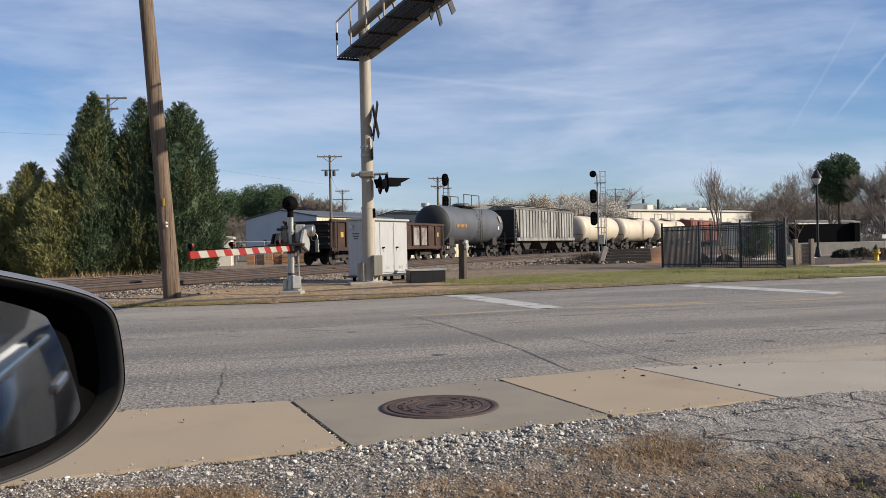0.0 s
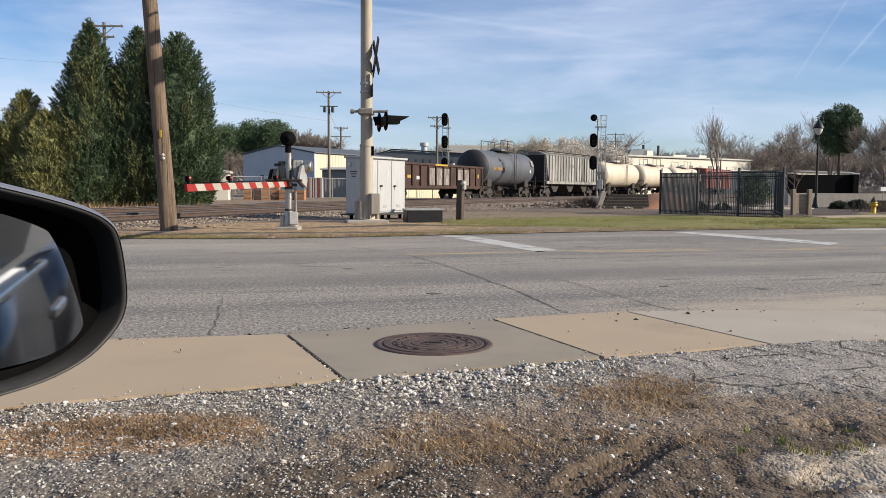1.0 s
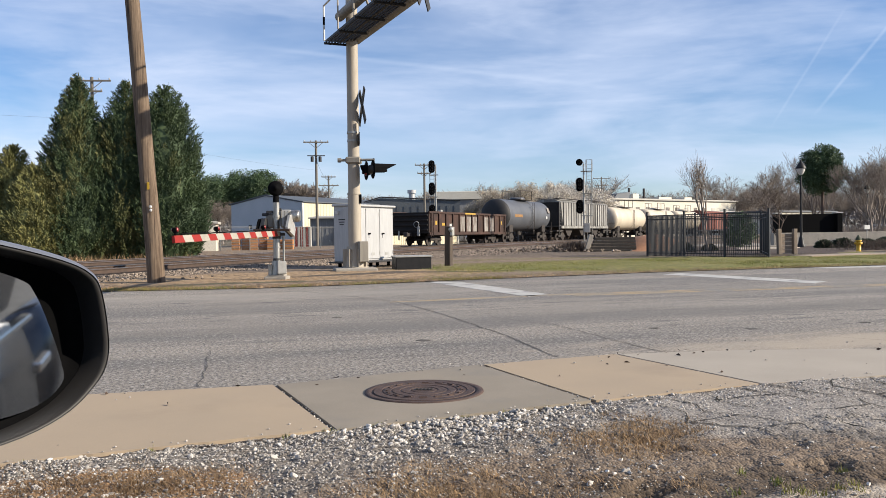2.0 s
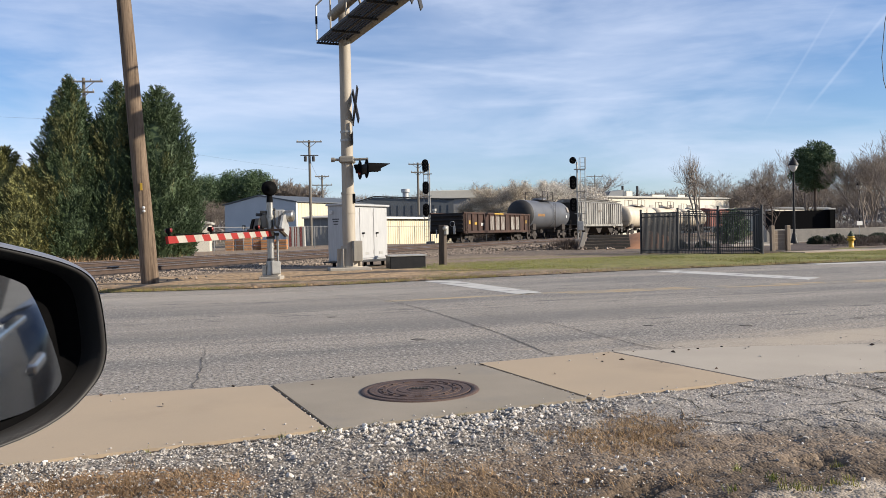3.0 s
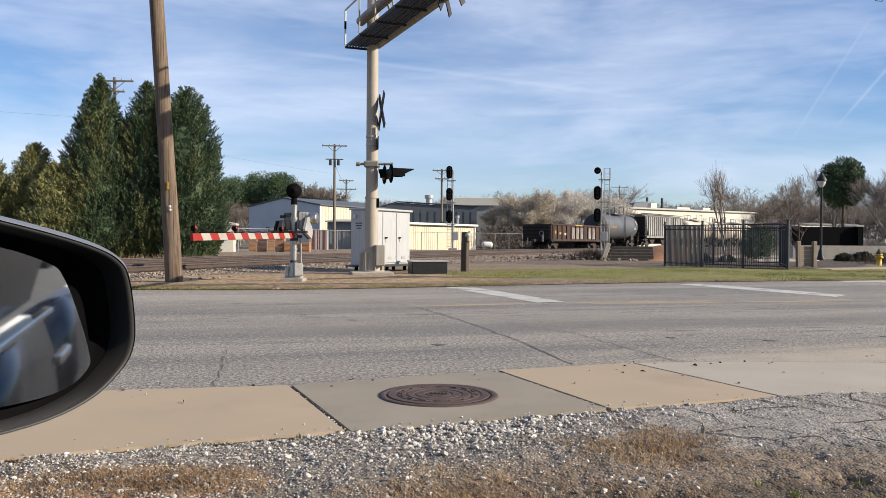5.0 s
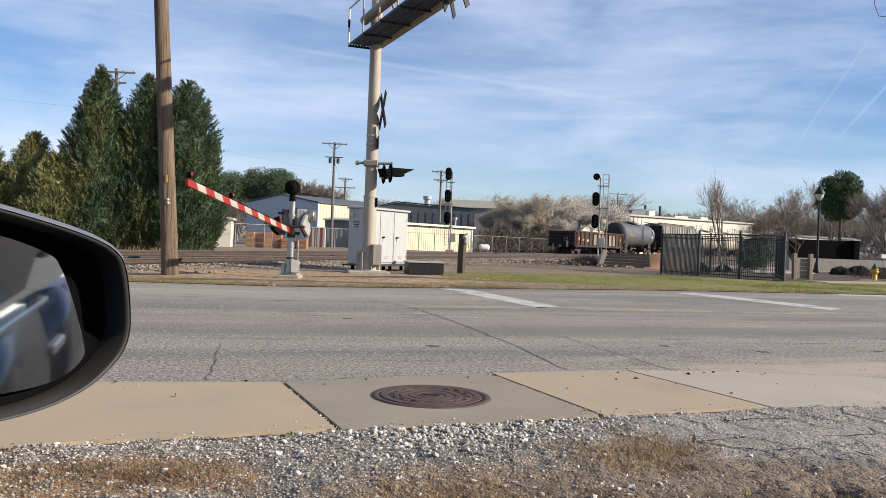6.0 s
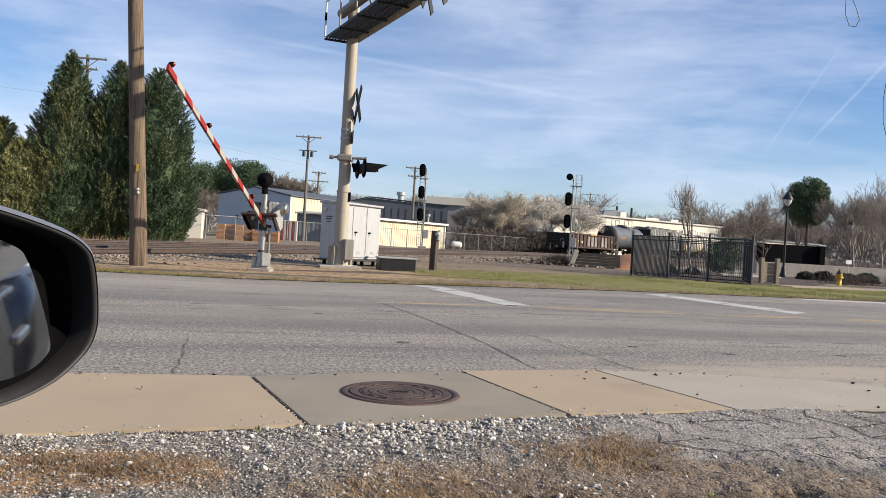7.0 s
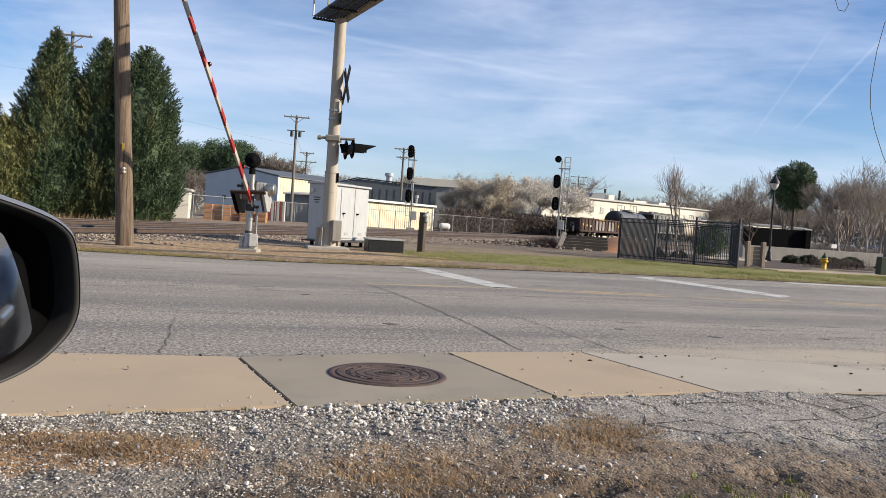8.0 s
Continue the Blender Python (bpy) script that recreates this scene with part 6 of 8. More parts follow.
def poles_and_wires():
    far_pole(-14.0, 88.0, 11.4, 2.7, [(11.2, 2.7)], 8, True, "wooden utility pole with crossarm and transformers")
    far_pole(-16.6, 115.0, 9.6, 2.6, [(9.4, 2.0), (8.2, 2.8)], 10)
    far_pole(-26.8, 62.0, 13.4, 2.7, [(13.1, 2.9), (12.3, 1.6)], 5)
    far_pole(-2.7, 100.0, 9.8, 2.0, [(9.6, 2.3), (8.6, 1.7)], 5)
    far_pole(36.0, 190.0, 14.0, 3.0, [(13.6, 4.0), (12.0, 3.4)], 5)
    cable("power_line", sagging((-26.8, 62, 9.2), (-14, 88, 8.2), 0.25), 0.0055, "thin dark overhead power line")
    cable("power_line", sagging((-26.8, 62, 10.2), (-45, 35, 8.7), 0.2), 0.0055, "thin dark overhead power line")
    cable("power_line", sagging((-14, 88, 9.4), (-16.6, 115, 8.9), 0.5), 0.012, "thin dark overhead power line")
    p = thing("utility_pole", "grey wooden utility pole beside the road with a green box", "utility pole", pose(20.0, 34.4, 0, 0, 1.0, 0))
    part("post", Shape().rod((0, 0, -0.05), (0, 0, 13.5), 0.18, 0.12, 16), "far_pole", p)
    part("green_box", Shape().box((-0.28, -0.1, 0.42), (0.3, 0.4, 0.85), ch=0.03), "shrub", p, "dull green box")
    cable("hanging_cable", [(19.95, 34.35, 11.60), (18.83, 34.00, 10.66), (18.59, 34.00, 9.47), (18.45, 34.00, 8.04), (18.51, 34.00, 7.10), (18.78, 34.00, 6.17), (19.21, 34.00, 5.13), (19.86, 34.35, 4.30)], 0.015, "loose dark cable hanging beside the pole")
    cable("cable_loop", [(15.10, 31.71, 12.74), (15.17, 31.30, 12.08), (15.29, 31.30, 11.23), (15.30, 31.30, 10.69), (15.48, 31.30, 10.24), (15.73, 31.30, 10.21), (15.86, 31.30, 10.48), (15.70, 31.30, 10.95), (15.55, 31.30, 11.24), (15.47, 31.30, 12.10), (15.50, 31.93, 12.77)], 0.013, "thin dark loop of cable hanging overhead")
    cable("overhead_cable", sagging((-7.7, 19.05, 13.4), (19.95, 34.4, 13.3), 1.0), 0.02, "dark overhead cable above the road")


# ---- buildings ----
def siding(sh, p0, p1, z0, z1, pitch, proud):
    """Vertical ribs along a wall from p0 to p1."""
    d = Vector((p1[0] - p0[0], p1[1] - p0[1]))
    n = int(d.length / pitch)
    ang = math.degrees(math.atan2(d.y, d.x))
    for i in range(n):
        t = (i + 0.5) / n
        sh.box((p0[0] + d.x * t, p0[1] + d.y * t, (z0 + z1) / 2), (0.09, proud * 2, z1 - z0), ang)
    return sh


def buildings():
    # buildings stand along the track: local x runs along it, local y away from it
    a = thing("warehouse", "blue-grey gable-ended metal warehouse with a cream long side", "building", pose(-17.7, 100, 0, 0, 0, 60))
    W, Ln = 11.9, 30
    part("gable_wall", Shape().prism([(0, -0.1), (W, -0.1), (W, 5.25), (W / 2, 6.25), (0, 5.25)], Matrix(((0, 0, 1, 0), (1, 0, 0, 0), (0, 1, 0, 0), (0, 0, 0, 1))), 0.3), "blue_siding", a, "blue-grey end wall")
    part("long_wall", Shape().box((Ln / 2 + 0.3, 0.15, 2.6), (Ln, 0.3, 5.3)), "cream_siding", a, "cream long wall")
    part("back_wall", Shape().box((Ln / 2 + 0.3, W - 0.15, 2.6), (Ln, 0.3, 5.3)), "blue_siding", a)
    for y0, y1 in ((-0.25, W / 2), (W + 0.25, W / 2)):
        part("roof", Shape().add([(-0.15, y0, 5.28), (Ln + 0.5, y0, 5.28), (Ln + 0.5, y1, 6.3), (-0.15, y1, 6.3), (-0.15, y0, 5.4), (Ln + 0.5, y0, 5.4), (Ln + 0.5, y1, 6.42), (-0.15, y1, 6.42)], [(0, 3, 2, 1), (4, 5, 6, 7), (0, 1, 5, 4), (1, 2, 6, 5), (2, 3, 7, 6), (3, 0, 4, 7)]), "slate_roof", a)
    part("corner_trim", Shape().box((-0.02, -0.02, 2.6), (0.16, 0.16, 5.3)), "white", a)
    for k in range(int(Ln / 0.6)):
        part("siding_rib", Shape().box((0.5 + 0.6 * k, -0.012, 2.6), (0.07, 0.03, 5.1)), "cream_siding", a)
    part("wall_vent", Shape().box((-0.04, 8.6, 2.4), (0.1, 0.5, 0.5), ch=0.02), "shade_glass", a)
    l = thing("low_shed", "low grey metal shed with a door in front of the warehouse", "shed")
    part("wall", Shape().box((-13.3, 95.5, 1.6), (4.6, 5, 3.3), ch=0.03), "grey_siding", l)
    part("roof", Shape().box((-13.3, 95.4, 3.3), (5.0, 5.6, 0.16), m=pose(0, 0, 0, 3, 0, 0), ch=0.02), "pale_roof", l)
    part("door", Shape().box((-12.3, 92.96, 1.1), (1.2, 0.08, 2.2), ch=0.01), "shade_glass", l)
    part("siding", siding(Shape(), (-15.5, 92.98), (-13.0, 92.98), 0, 3.2, 0.5, 0.025), "grey_siding", l)
    rk = thing("striped_stack", "stack of dark red and pale upright panels by the shed", "stack", pose(-14.9, 84, 0))
    for k in range(7):
        part("panel", Shape().box((0.28 * k - 0.9, 0, 1.05), (0.24, 0.5, 2.1), ch=0.02), "dried_blood_red" if k % 2 else "pale_roof", rk)
    b = thing("warehouse", "low cream metal warehouse with ribbed siding along the track", "building", pose(1.3, 100, 0, 0, 0, 58))
    part("wall", Shape().box((-7.5, 2.5, 1.4), (15, 5, 3.0), ch=0.03), "cream_siding", b)
    part("roof", Shape().box((-7.5, 2.4, 2.96), (15.4, 5.5, 0.16), ch=0.03), "slate_roof", b)
    for k in range(35):
        part("siding_rib", Shape().box((-0.2 - 0.42 * k, -0.015, 1.4), (0.07, 0.035, 2.9)), "cream_siding", b)
    part("corner_trim", Shape().box((0.02, -0.03, 1.4), (0.2, 0.2, 3.0)), "white", b)
    part("eave_trim", Shape().box((-7.5, -0.4, 2.9), (15.4, 0.1, 0.22)), "white", b)
    part("vent_pipe", Shape().rod((-1.5, 1.5, 2.9), (-1.5, 1.5, 3.9), 0.14, n=10).rod((-1.5, 1.5, 3.8), (-1.5, 1.5, 4.1), 0.26, n=10), "galv", b)
    part("wall_lamp", Shape().box((-1.2, -0.15, 2.0), (0.3, 0.3, 0.5), ch=0.05), "white", b)
    d = thing("slate_hall", "large dark slate-blue metal hall with a low pitched roof", "building")
    part("wall", Shape().prism([(-13.4, -0.1), (1.8, -0.1), (1.8, 5.7), (-9.2, 6.3), (-13.4, 5.1)], pose(0, 140, 0, 90, 0, 0), 26), "slate_roof", d)
    part("roof_edge", Shape().path([(-13.5, 113.9, 5.2), (-9.2, 113.9, 6.42), (1.9, 113.9, 5.82)], 0.1, 5), "dark_metal", d)
    part("lower_band", Shape().box((-5.8, 113.9, 3.2), (15.4, 0.16, 0.22)), "dark_metal", d)
    for k in range(15):
        part("siding_rib", Shape().box((-12.9 + 1.0 * k, 113.97, 2.6), (0.08, 0.05, 5.0)), "slate_roof", d)
    part("vent", Shape().rod((-5.2, 122, 5.8), (-5.2, 122, 7.6), 0.45, n=14).rod((-5.2, 122, 7.3), (-5.2, 122, 7.8), 0.65, n=14), "cabinet", d, "round white roof vent")
    c = thing("office_block", "dark flat-roofed building with a white parapet behind the warehouse", "building")
    part("wall", Shape().box((3.2, 140, 3.8), (10, 14, 7.6), ch=0.05), "grey_siding", c)
    part("parapet", Shape().box((3.2, 139.9, 7.4), (10.4, 14.6, 1.3), ch=0.05), "white_wall", c, "white parapet")
    t = thing("propane_tank", "small white propane tank behind the fence", "tank", pose(2.6, 90.0, 0))
    part("shell", Shape().turned([(0, -0.62), (0.2, -0.58), (0.33, -0.45), (0.35, -0.35), (0.35, 0.35), (0.33, 0.45), (0.2, 0.58), (0, 0.62)], (0, 0, 0.62), (1, 0.2, 0), 18), "white", t)
    for x in (-0.4, 0.4):
        part("leg", Shape().box((x, 0, 0.15), (0.12, 0.6, 0.4), ch=0.01), "concrete", t)
    # long pale factory
    f = thing("factory", "long pale cream factory with a flat roof and small windows", "building", pose(27, 180, 0, 0, 0, 36))
    part("wall", Shape().box((30, 12, 4.2), (62, 24, 8.6), ch=0.05), "white_wall", f)
    part("roof", Shape().box((30, 12, 8.75), (63, 25, 0.4), ch=0.05), "pale_roof", f)
    part("low_wing", Shape().box((62, 4, 2.9), (36, 20, 6.0), ch=0.05), "pale_roof", f)
    for k in range(13):
        x = 8 + 3.6 * k
        wn = part("window", Shape().box((x, -0.05, 6.3), (1.3, 0.1, 1.3), ch=0.02), "faded_paint" if k % 3 else "pale_roof", f)
        part("frame", Shape().box((x, -0.05, 5.6), (1.5, 0.16, 0.1)), "white_wall", wn)
    for x, w, z in ((9, 4, 0.9), (22, 3, 0.7), (27, 2.2, 1.5), (38, 5, 0.8), (47, 3, 0.9)):
        part("rooftop_unit", Shape().box((x, 6, 8.9 + z / 2), (w, 3, z), ch=0.05), "white_wall", f)
    part("roof_hood", Shape().prism([(0, 0), (5, 0), (5.6, 1.7), (1.0, 1.2)], pose(16.5, 5, 8.9, 90, 0, 0), 3), "slate_roof", f, "dark slanted roof hood")
    for x in (28.5, 34):
        part("stack", Shape().rod((x, 8, 8.8), (x, 8, 12.0), 0.3, n=8), "dark_metal", f)
    g = thing("factory", "distant pale building seen between bare trees", "building", pose(66, 165, 0, 0, 0, 36))
    part("wall", Shape().box((12, 8, 2.4), (22, 16, 4.8), ch=0.05), "white_wall", g)
    part("roof", Shape().box((12, 8, 4.9), (23, 17, 0.3)), "slate_roof", g)
    for k in range(4):
        part("window", Shape().box((4 + 4.6 * k, -0.04, 3.0), (2, 0.1, 1.4)), "shade_glass", g)
    s = thing("cream_shed", "small cream shed half hidden behind the evergreens", "shed", pose(-18.6, 64.0, 0, 0, 0, 12))
    part("wall", Shape().box((-0.85, 1.5, 1.15), (2.6, 3, 2.4), ch=0.03), "white_wall", s)
    part("roof", Shape().box((-0.85, 1.5, 2.4), (3.0, 3.4, 0.2), m=pose(0, 0, 0, 0, 6, 0), ch=0.03), "pale_roof", s)
    for k in range(7):
        x = -17.2 + 0.72 * k
        p = thing("crate_stack", "stack of orange-brown wooden crates behind the railway", "crate", pose(x, 66.5 + 0.4 * (k % 2), 0, 0, 0, 4 * (k % 3)), "wooden crates")
        for j in range(3 if k < 4 else 2):
            part("crate", Shape().box((0, 0, 0.22 + 0.44 * j), (0.66, 0.6, 0.4), ch=0.015), "crate", p)
            part("slat", Shape().box((0, -0.31, 0.22 + 0.44 * j), (0.68, 0.03, 0.07)), "pale_wood", p)


def chain_fence():
    f = thing("chain_link_fence", "grey chain-link fence with steel posts behind the railway", "fence")
    pts = [(-19, 60), (-12.5, 70), (-7.5, 80), (-1.2, 88.5), (3.5, 91), (12, 104)]
    for (x0, y0), (x1, y1) in zip(pts, pts[1:]):
        d = math.hypot(x1 - x0, y1 - y0)
        k = max(2, int(d / 2.6))
        for i in range(k):
            x, y = x0 + (x1 - x0) * i / k, y0 + (y1 - y0) * i / k
            part("post", Shape().rod((x, y, 0), (x, y, 1.95), 0.035, n=6), "chainlink", f)
        part("top_rail", Shape().rod((x0, y0, 1.9), (x1, y1, 1.9), 0.025, n=5), "chainlink", f)
    net = Shape()
    for (x0, y0), (x1, y1) in zip(pts, pts[1:]):
        d = math.hypot(x1 - x0, y1 - y0)
        k = int(d / 0.3)
        for i in range(-6, k):
            a, b = max(0, i) / k, min(k, i + 6) / k
            za, zb = 1.85 * (max(0, i) - i) / 6, 1.85 * (min(k, i + 6) - i) / 6
            net.rod((x0 + (x1 - x0) * a, y0 + (y1 - y0) * a, za), (x0 + (x1 - x0) * b, y0 + (y1 - y0) * b, zb), 0.0028, n=3, caps=False)
            net.rod((x0 + (x1 - x0) * a, y0 + (y1 - y0) * a, 1.85 - za), (x0 + (x1 - x0) * b, y0 + (y1 - y0) * b, 1.85 - zb), 0.0028, n=3, caps=False)
    tagged(part("netting", net, "chainlink", f), kind="stuff")


# ---- trees ----
def cards(centres, dirs, length, width, rng):
    """Small leaf sprays: a bent pair of triangles from each centre along its direction."""
    n = len(centres)
    d = dirs / np.linalg.norm(dirs, axis=1, keepdims=True)
    side = np.cross(d, rng.normal(0, 1, (n, 3)))
    side /= np.linalg.norm(side, axis=1, keepdims=True)
    L = length * rng.uniform(0.6, 1.3, (n, 1))
    W = width * rng.uniform(0.6, 1.3, (n, 1))
    up = np.cross(d, side)
    a = centres
    b = centres + d * L * 0.5 + side * W + up * W * 0.3
    c = centres + d * L
    e = centres + d * L * 0.5 - side * W + up * W * 0.3
    v = np.stack([a, b, c, e], 1).reshape(-1, 3)
    i = np.arange(n)[:, None] * 4
    return v, np.concatenate([i + [0, 1, 2], i + [0, 2, 3]])


def crown_radius(z, point, power):
    """Share of the full radius at height share z."""
    return np.where(z < 0.12, 0.84 + z * 1.33, 1.0) * np.maximum(0.0, 1 - z ** point) ** power


def evergreen_mesh(h, r, fronds, seed, lumps, power, point, gold):
    """Feathery fronds that sweep out and up from a conical crown; returns green and yellowed leaves as (vertices, faces)."""
    rng = np.random.default_rng(seed)
    z = 1 - rng.random(fronds) ** 0.62
    a = rng.uniform(0, 2 * np.pi, fronds)
    lump = np.array([noise.noise((math.cos(q) * 1.5 + seed, math.sin(q) * 1.5, k * 6.5)) + 0.6 * noise.noise((math.cos(q) * 4, math.sin(q) * 4 + seed, k * 17)) for q, k in zip(a, z)])
    R = r * crown_radius(z, point, power) * (1 + lumps * lump)
    deep = rng.random(fronds) ** 1.6 * 0.34
    length = rng.uniform(0.55, 1.15, fronds) * (0.55 + 0.45 * np.minimum(1, R / 1.2))
    rise = rng.uniform(0.7, 1.7, fronds)
    axis = np.c_[np.cos(a), np.sin(a), rise] + rng.normal(0, 0.16, (fronds, 3))
    axis /= np.linalg.norm(axis, axis=1, keepdims=True)
    tip = np.c_[R * (1 - deep) * np.cos(a), R * (1 - deep) * np.sin(a), h * z * 0.965 + 0.12 + 0.35 * length]
    root = tip - axis * length[:, None]
    root[:, 2] = np.maximum(root[:, 2], 0.02)
    m = 26
    u = np.tile(np.linspace(0.05, 1, m), fronds)
    k = np.repeat(np.arange(fronds), m)
    side = np.cross(axis, rng.normal(0, 1, (fronds, 3)) + [0, 0, 0.2])
    side /= np.linalg.norm(side, axis=1, keepdims=True)
    flip = np.tile(np.where(np.arange(m) % 2, 1.0, -1.0), fronds)[:, None]
    n = fronds * m
    c = root[k] + (tip - root)[k] * u[:, None] + rng.normal(0, 0.018, (n, 3))
    d = axis[k] * 0.9 + side[k] * flip * (1.15 - 0.9 * u[:, None]) + rng.normal(0, 0.22, (n, 3))
    v, f = cards(c, d, 0.17, 0.024, rng)
    yellow = (np.array([noise.noise((math.cos(q) * 1.2 + 3 * seed, math.sin(q) * 1.2, w * 4.0)) for q, w in zip(a, z)]) + rng.normal(0, 0.16, fronds)) > gold
    rows = np.repeat(yellow, m)
    keep = np.r_[rows, rows]
    return v, f[~keep], f[keep]


def used_only(v, f):
    """The vertices that the faces use, renumbered."""
    ids, back = np.unique(f, return_inverse=True)
    return v[ids], back.reshape(-1, 3)


def evergreen(x, y, h, r, seed, gold=0.45, fronds=2600, label="dense dark green conical evergreen tree beside the railway", power=0.68, point=1.7, leaf="cypress"):
    t = thing("evergreen_tree", label, "tree", pose(x, y, 0), "row of evergreens")
    part("trunk", Shape().rod((0, 0, -0.1), (0, 0, h * 0.9), r * 0.07, 0.02, 8), "bark", t)
    # inner mass of old needles that closes the crown
    n, rows = 22, np.linspace(0.0, 0.9, 16)
    vs = []
    for z in rows:
        for i in range(n):
            q = 2 * math.pi * i / n
            k = r * float(crown_radius(np.array(z), point, power)) * (0.72 + 0.2 * noise.noise((math.cos(q) * 2 + seed, math.sin(q) * 2, z * 9)))
            vs.append((k * math.cos(q), k * math.sin(q), 0.05 + h * z * 0.95))
    fs = [(j * n + i, j * n + (i + 1) % n, (j + 1) * n + (i + 1) % n, (j + 1) * n + i) for j in range(len(rows) - 1) for i in range(n)]
    part("inner_needles", raw_mesh("inner_needles", vs, fs, True), leaf, t)
    v, f, g = evergreen_mesh(h, r, fronds, seed, 0.2, power, point, gold)
    part("crown", raw_mesh("crown", *used_only(v, f)), leaf, t)
    if len(g):
        part("golden_sprays", raw_mesh("sprays", *used_only(v, g)), "cypress_gold", t, "yellowed sprays")


def branches(seed, height, spread, levels, trunk_r, first=0.22, upright=0.5, kids=5):
    """Tapered limbs by repeated forking; returns rods and twig ends."""
    rnd = random.Random(seed)
    rods, tips = [], []

    def grow(p, d, ln, r, lev):
        mid = p + d * ln * 0.5 + Vector((rnd.gauss(0, 1), rnd.gauss(0, 1), rnd.gauss(0, 0.5))) * ln * 0.05
        d2 = (d + Vector((rnd.gauss(0, 0.16), rnd.gauss(0, 0.16), 0.12 * upright))).normalized()
        end = mid + d2 * ln * 0.5
        rods.append((p, mid, r, r * 0.82, lev))
        rods.append((mid, end, r * 0.82, r * 0.62, lev))
        if lev >= levels:
            tips.extend((mid, end))
            return
        for k in range(kids if lev else kids + 2):
            a = rnd.uniform(0, 2 * math.pi)
            side = Vector((math.cos(a), math.sin(a), 0))
            side = (side - d2 * side.dot(d2)).normalized()
            tilt = rnd.uniform(0.35, 0.95) * spread
            nd = (d2 * math.cos(tilt) + side * math.sin(tilt) + Vector((0, 0, upright * 0.3))).normalized()
            at = mid.lerp(end, rnd.uniform(0.0, 1.0)) if k else end
            grow(at, nd, ln * rnd.uniform(0.55, 0.8), r * rnd.uniform(0.42, 0.6), lev + 1)
    grow(Vector((0, 0, -0.1)), Vector((rnd.gauss(0, 0.04), rnd.gauss(0, 0.04), 1)).normalized(), height * first, trunk_r, 0)
    return rods, tips


def tree_mesh(rods, min_r):
    t, c = Shape(), Shape()
    for a, b, r0, r1, lev in rods:
        s = t if lev < 2 else c
        s.rod(a, b, max(r0, min_r), max(r1, min_r), 7 if lev == 0 else (5 if lev == 1 else 3), caps=False)
    return t, c


def plain_mesh(sh, name):
    return raw_mesh(name, sh.v, sh.f, True)


def bare_tree(name, label, x, y, h, seed, material="bark", spread=0.9, levels=4, first=0.3, upright=0.5, kids=4, min_r=0.012, group=""):
    t = thing(name, label, "tree", pose(x, y, 0), group)
    rods, tips = branches(seed, h, spread, levels, h * 0.014, first, upright, kids)
    top = max(p.z for p in tips)
    k = h / top
    rods = [(a * k, b * k, r0, r1, l) for a, b, r0, r1, l in rods]
    tr, cr = tree_mesh(rods, min_r)
    part("trunk", plain_mesh(tr, "trunk"), material, t)
    part("crown", plain_mesh(cr, "crown"), material, t, "bare twigs")
    return t, [p * k for p in tips]


def blossom_tree(x, y, h, seed, material, n, label):
    t, tips = bare_tree("blossom_tree", label, x, y, h, seed, "pale_bark", 0.95, 4, 0.15, 0.35, 5, 0.016, "flowering trees")
    rng = np.random.default_rng(seed)
    tp = np.array([tuple(p) for p in tips])
    tp = tp[tp[:, 2] > h * 0.1]
    c = tp[rng.integers(0, len(tp), n)] + rng.normal(0, h * 0.026, (n, 3))
    v, f = cards(c, rng.normal(0, 1, (n, 3)), 0.12, 0.045, rng)
    part("blossom", raw_mesh("blossom", v, f), material, t, "pale blossom")


def clump_crown(h0, h1, r, n, seed, clumps=60, size=0.5):
    """Round crown of leafy clumps with gaps."""
    rng = np.random.default_rng(seed)
    d = rng.normal(0, 1, (clumps, 3))
    d /= np.linalg.norm(d, axis=1, keepdims=True)
    cc = d * rng.uniform(0.45, 1.0, (clumps, 1)) * [r, r, (h1 - h0) / 2] + [0, 0, (h0 + h1) / 2]
    k = rng.integers(0, clumps, n)
    o = rng.normal(0, 1, (n, 3))
    o /= np.linalg.norm(o, axis=1, keepdims=True)
    c = cc[k] + o * r * 0.27 * rng.random((n, 1)) ** 0.4 * [1, 1, 0.75]
    return cards(c, o + rng.normal(0, 0.5, (n, 3)), size, size * 0.22, rng)


def pine(x, y, h, r, seed, base=0.45, n=9000, label="round-topped dark green pine tree", size=0.5):
    t = thing("pine_tree", label, "tree", pose(x, y, 0), "pines")
    part("trunk", Shape().rod((0, 0, -0.1), (0.1, 0, h * 0.85), h * 0.02, h * 0.008, 8), "bark", t)
    v, f = clump_crown(h * base, h, r, n, seed, 160, size)
    part("crown", raw_mesh("crown", v, f), "pine", t)


def shrub(x, y, r, seed, material="shrub", label="rounded clipped evergreen shrub in the mulch"):
    rng = np.random.default_rng(seed)
    n = 1800
    o = rng.normal(0, 1, (n, 3))
    o /= np.linalg.norm(o, axis=1, keepdims=True)
    o[:, 2] = np.abs(o[:, 2])
    c = o * [r, r, r * 0.85] * rng.uniform(0.8, 1.03, (n, 1))
    v, f = cards(c, o + rng.normal(0, 0.6, (n, 3)), 0.13, 0.04, rng)
    inner = Shape().turned([(r * 0.86, 0.0), (r * 0.86, r * 0.3), (r * 0.66, r * 0.6), (r * 0.3, r * 0.76), (0, r * 0.78)], (0, 0, 0), n=10)
    s = thing("shrub", label, "shrub", pose(x, y, 0.05), "clipped shrubs")
    part("leaves", raw_mesh("leaves", v, f), material, s)
    part("core", inner, material, s)


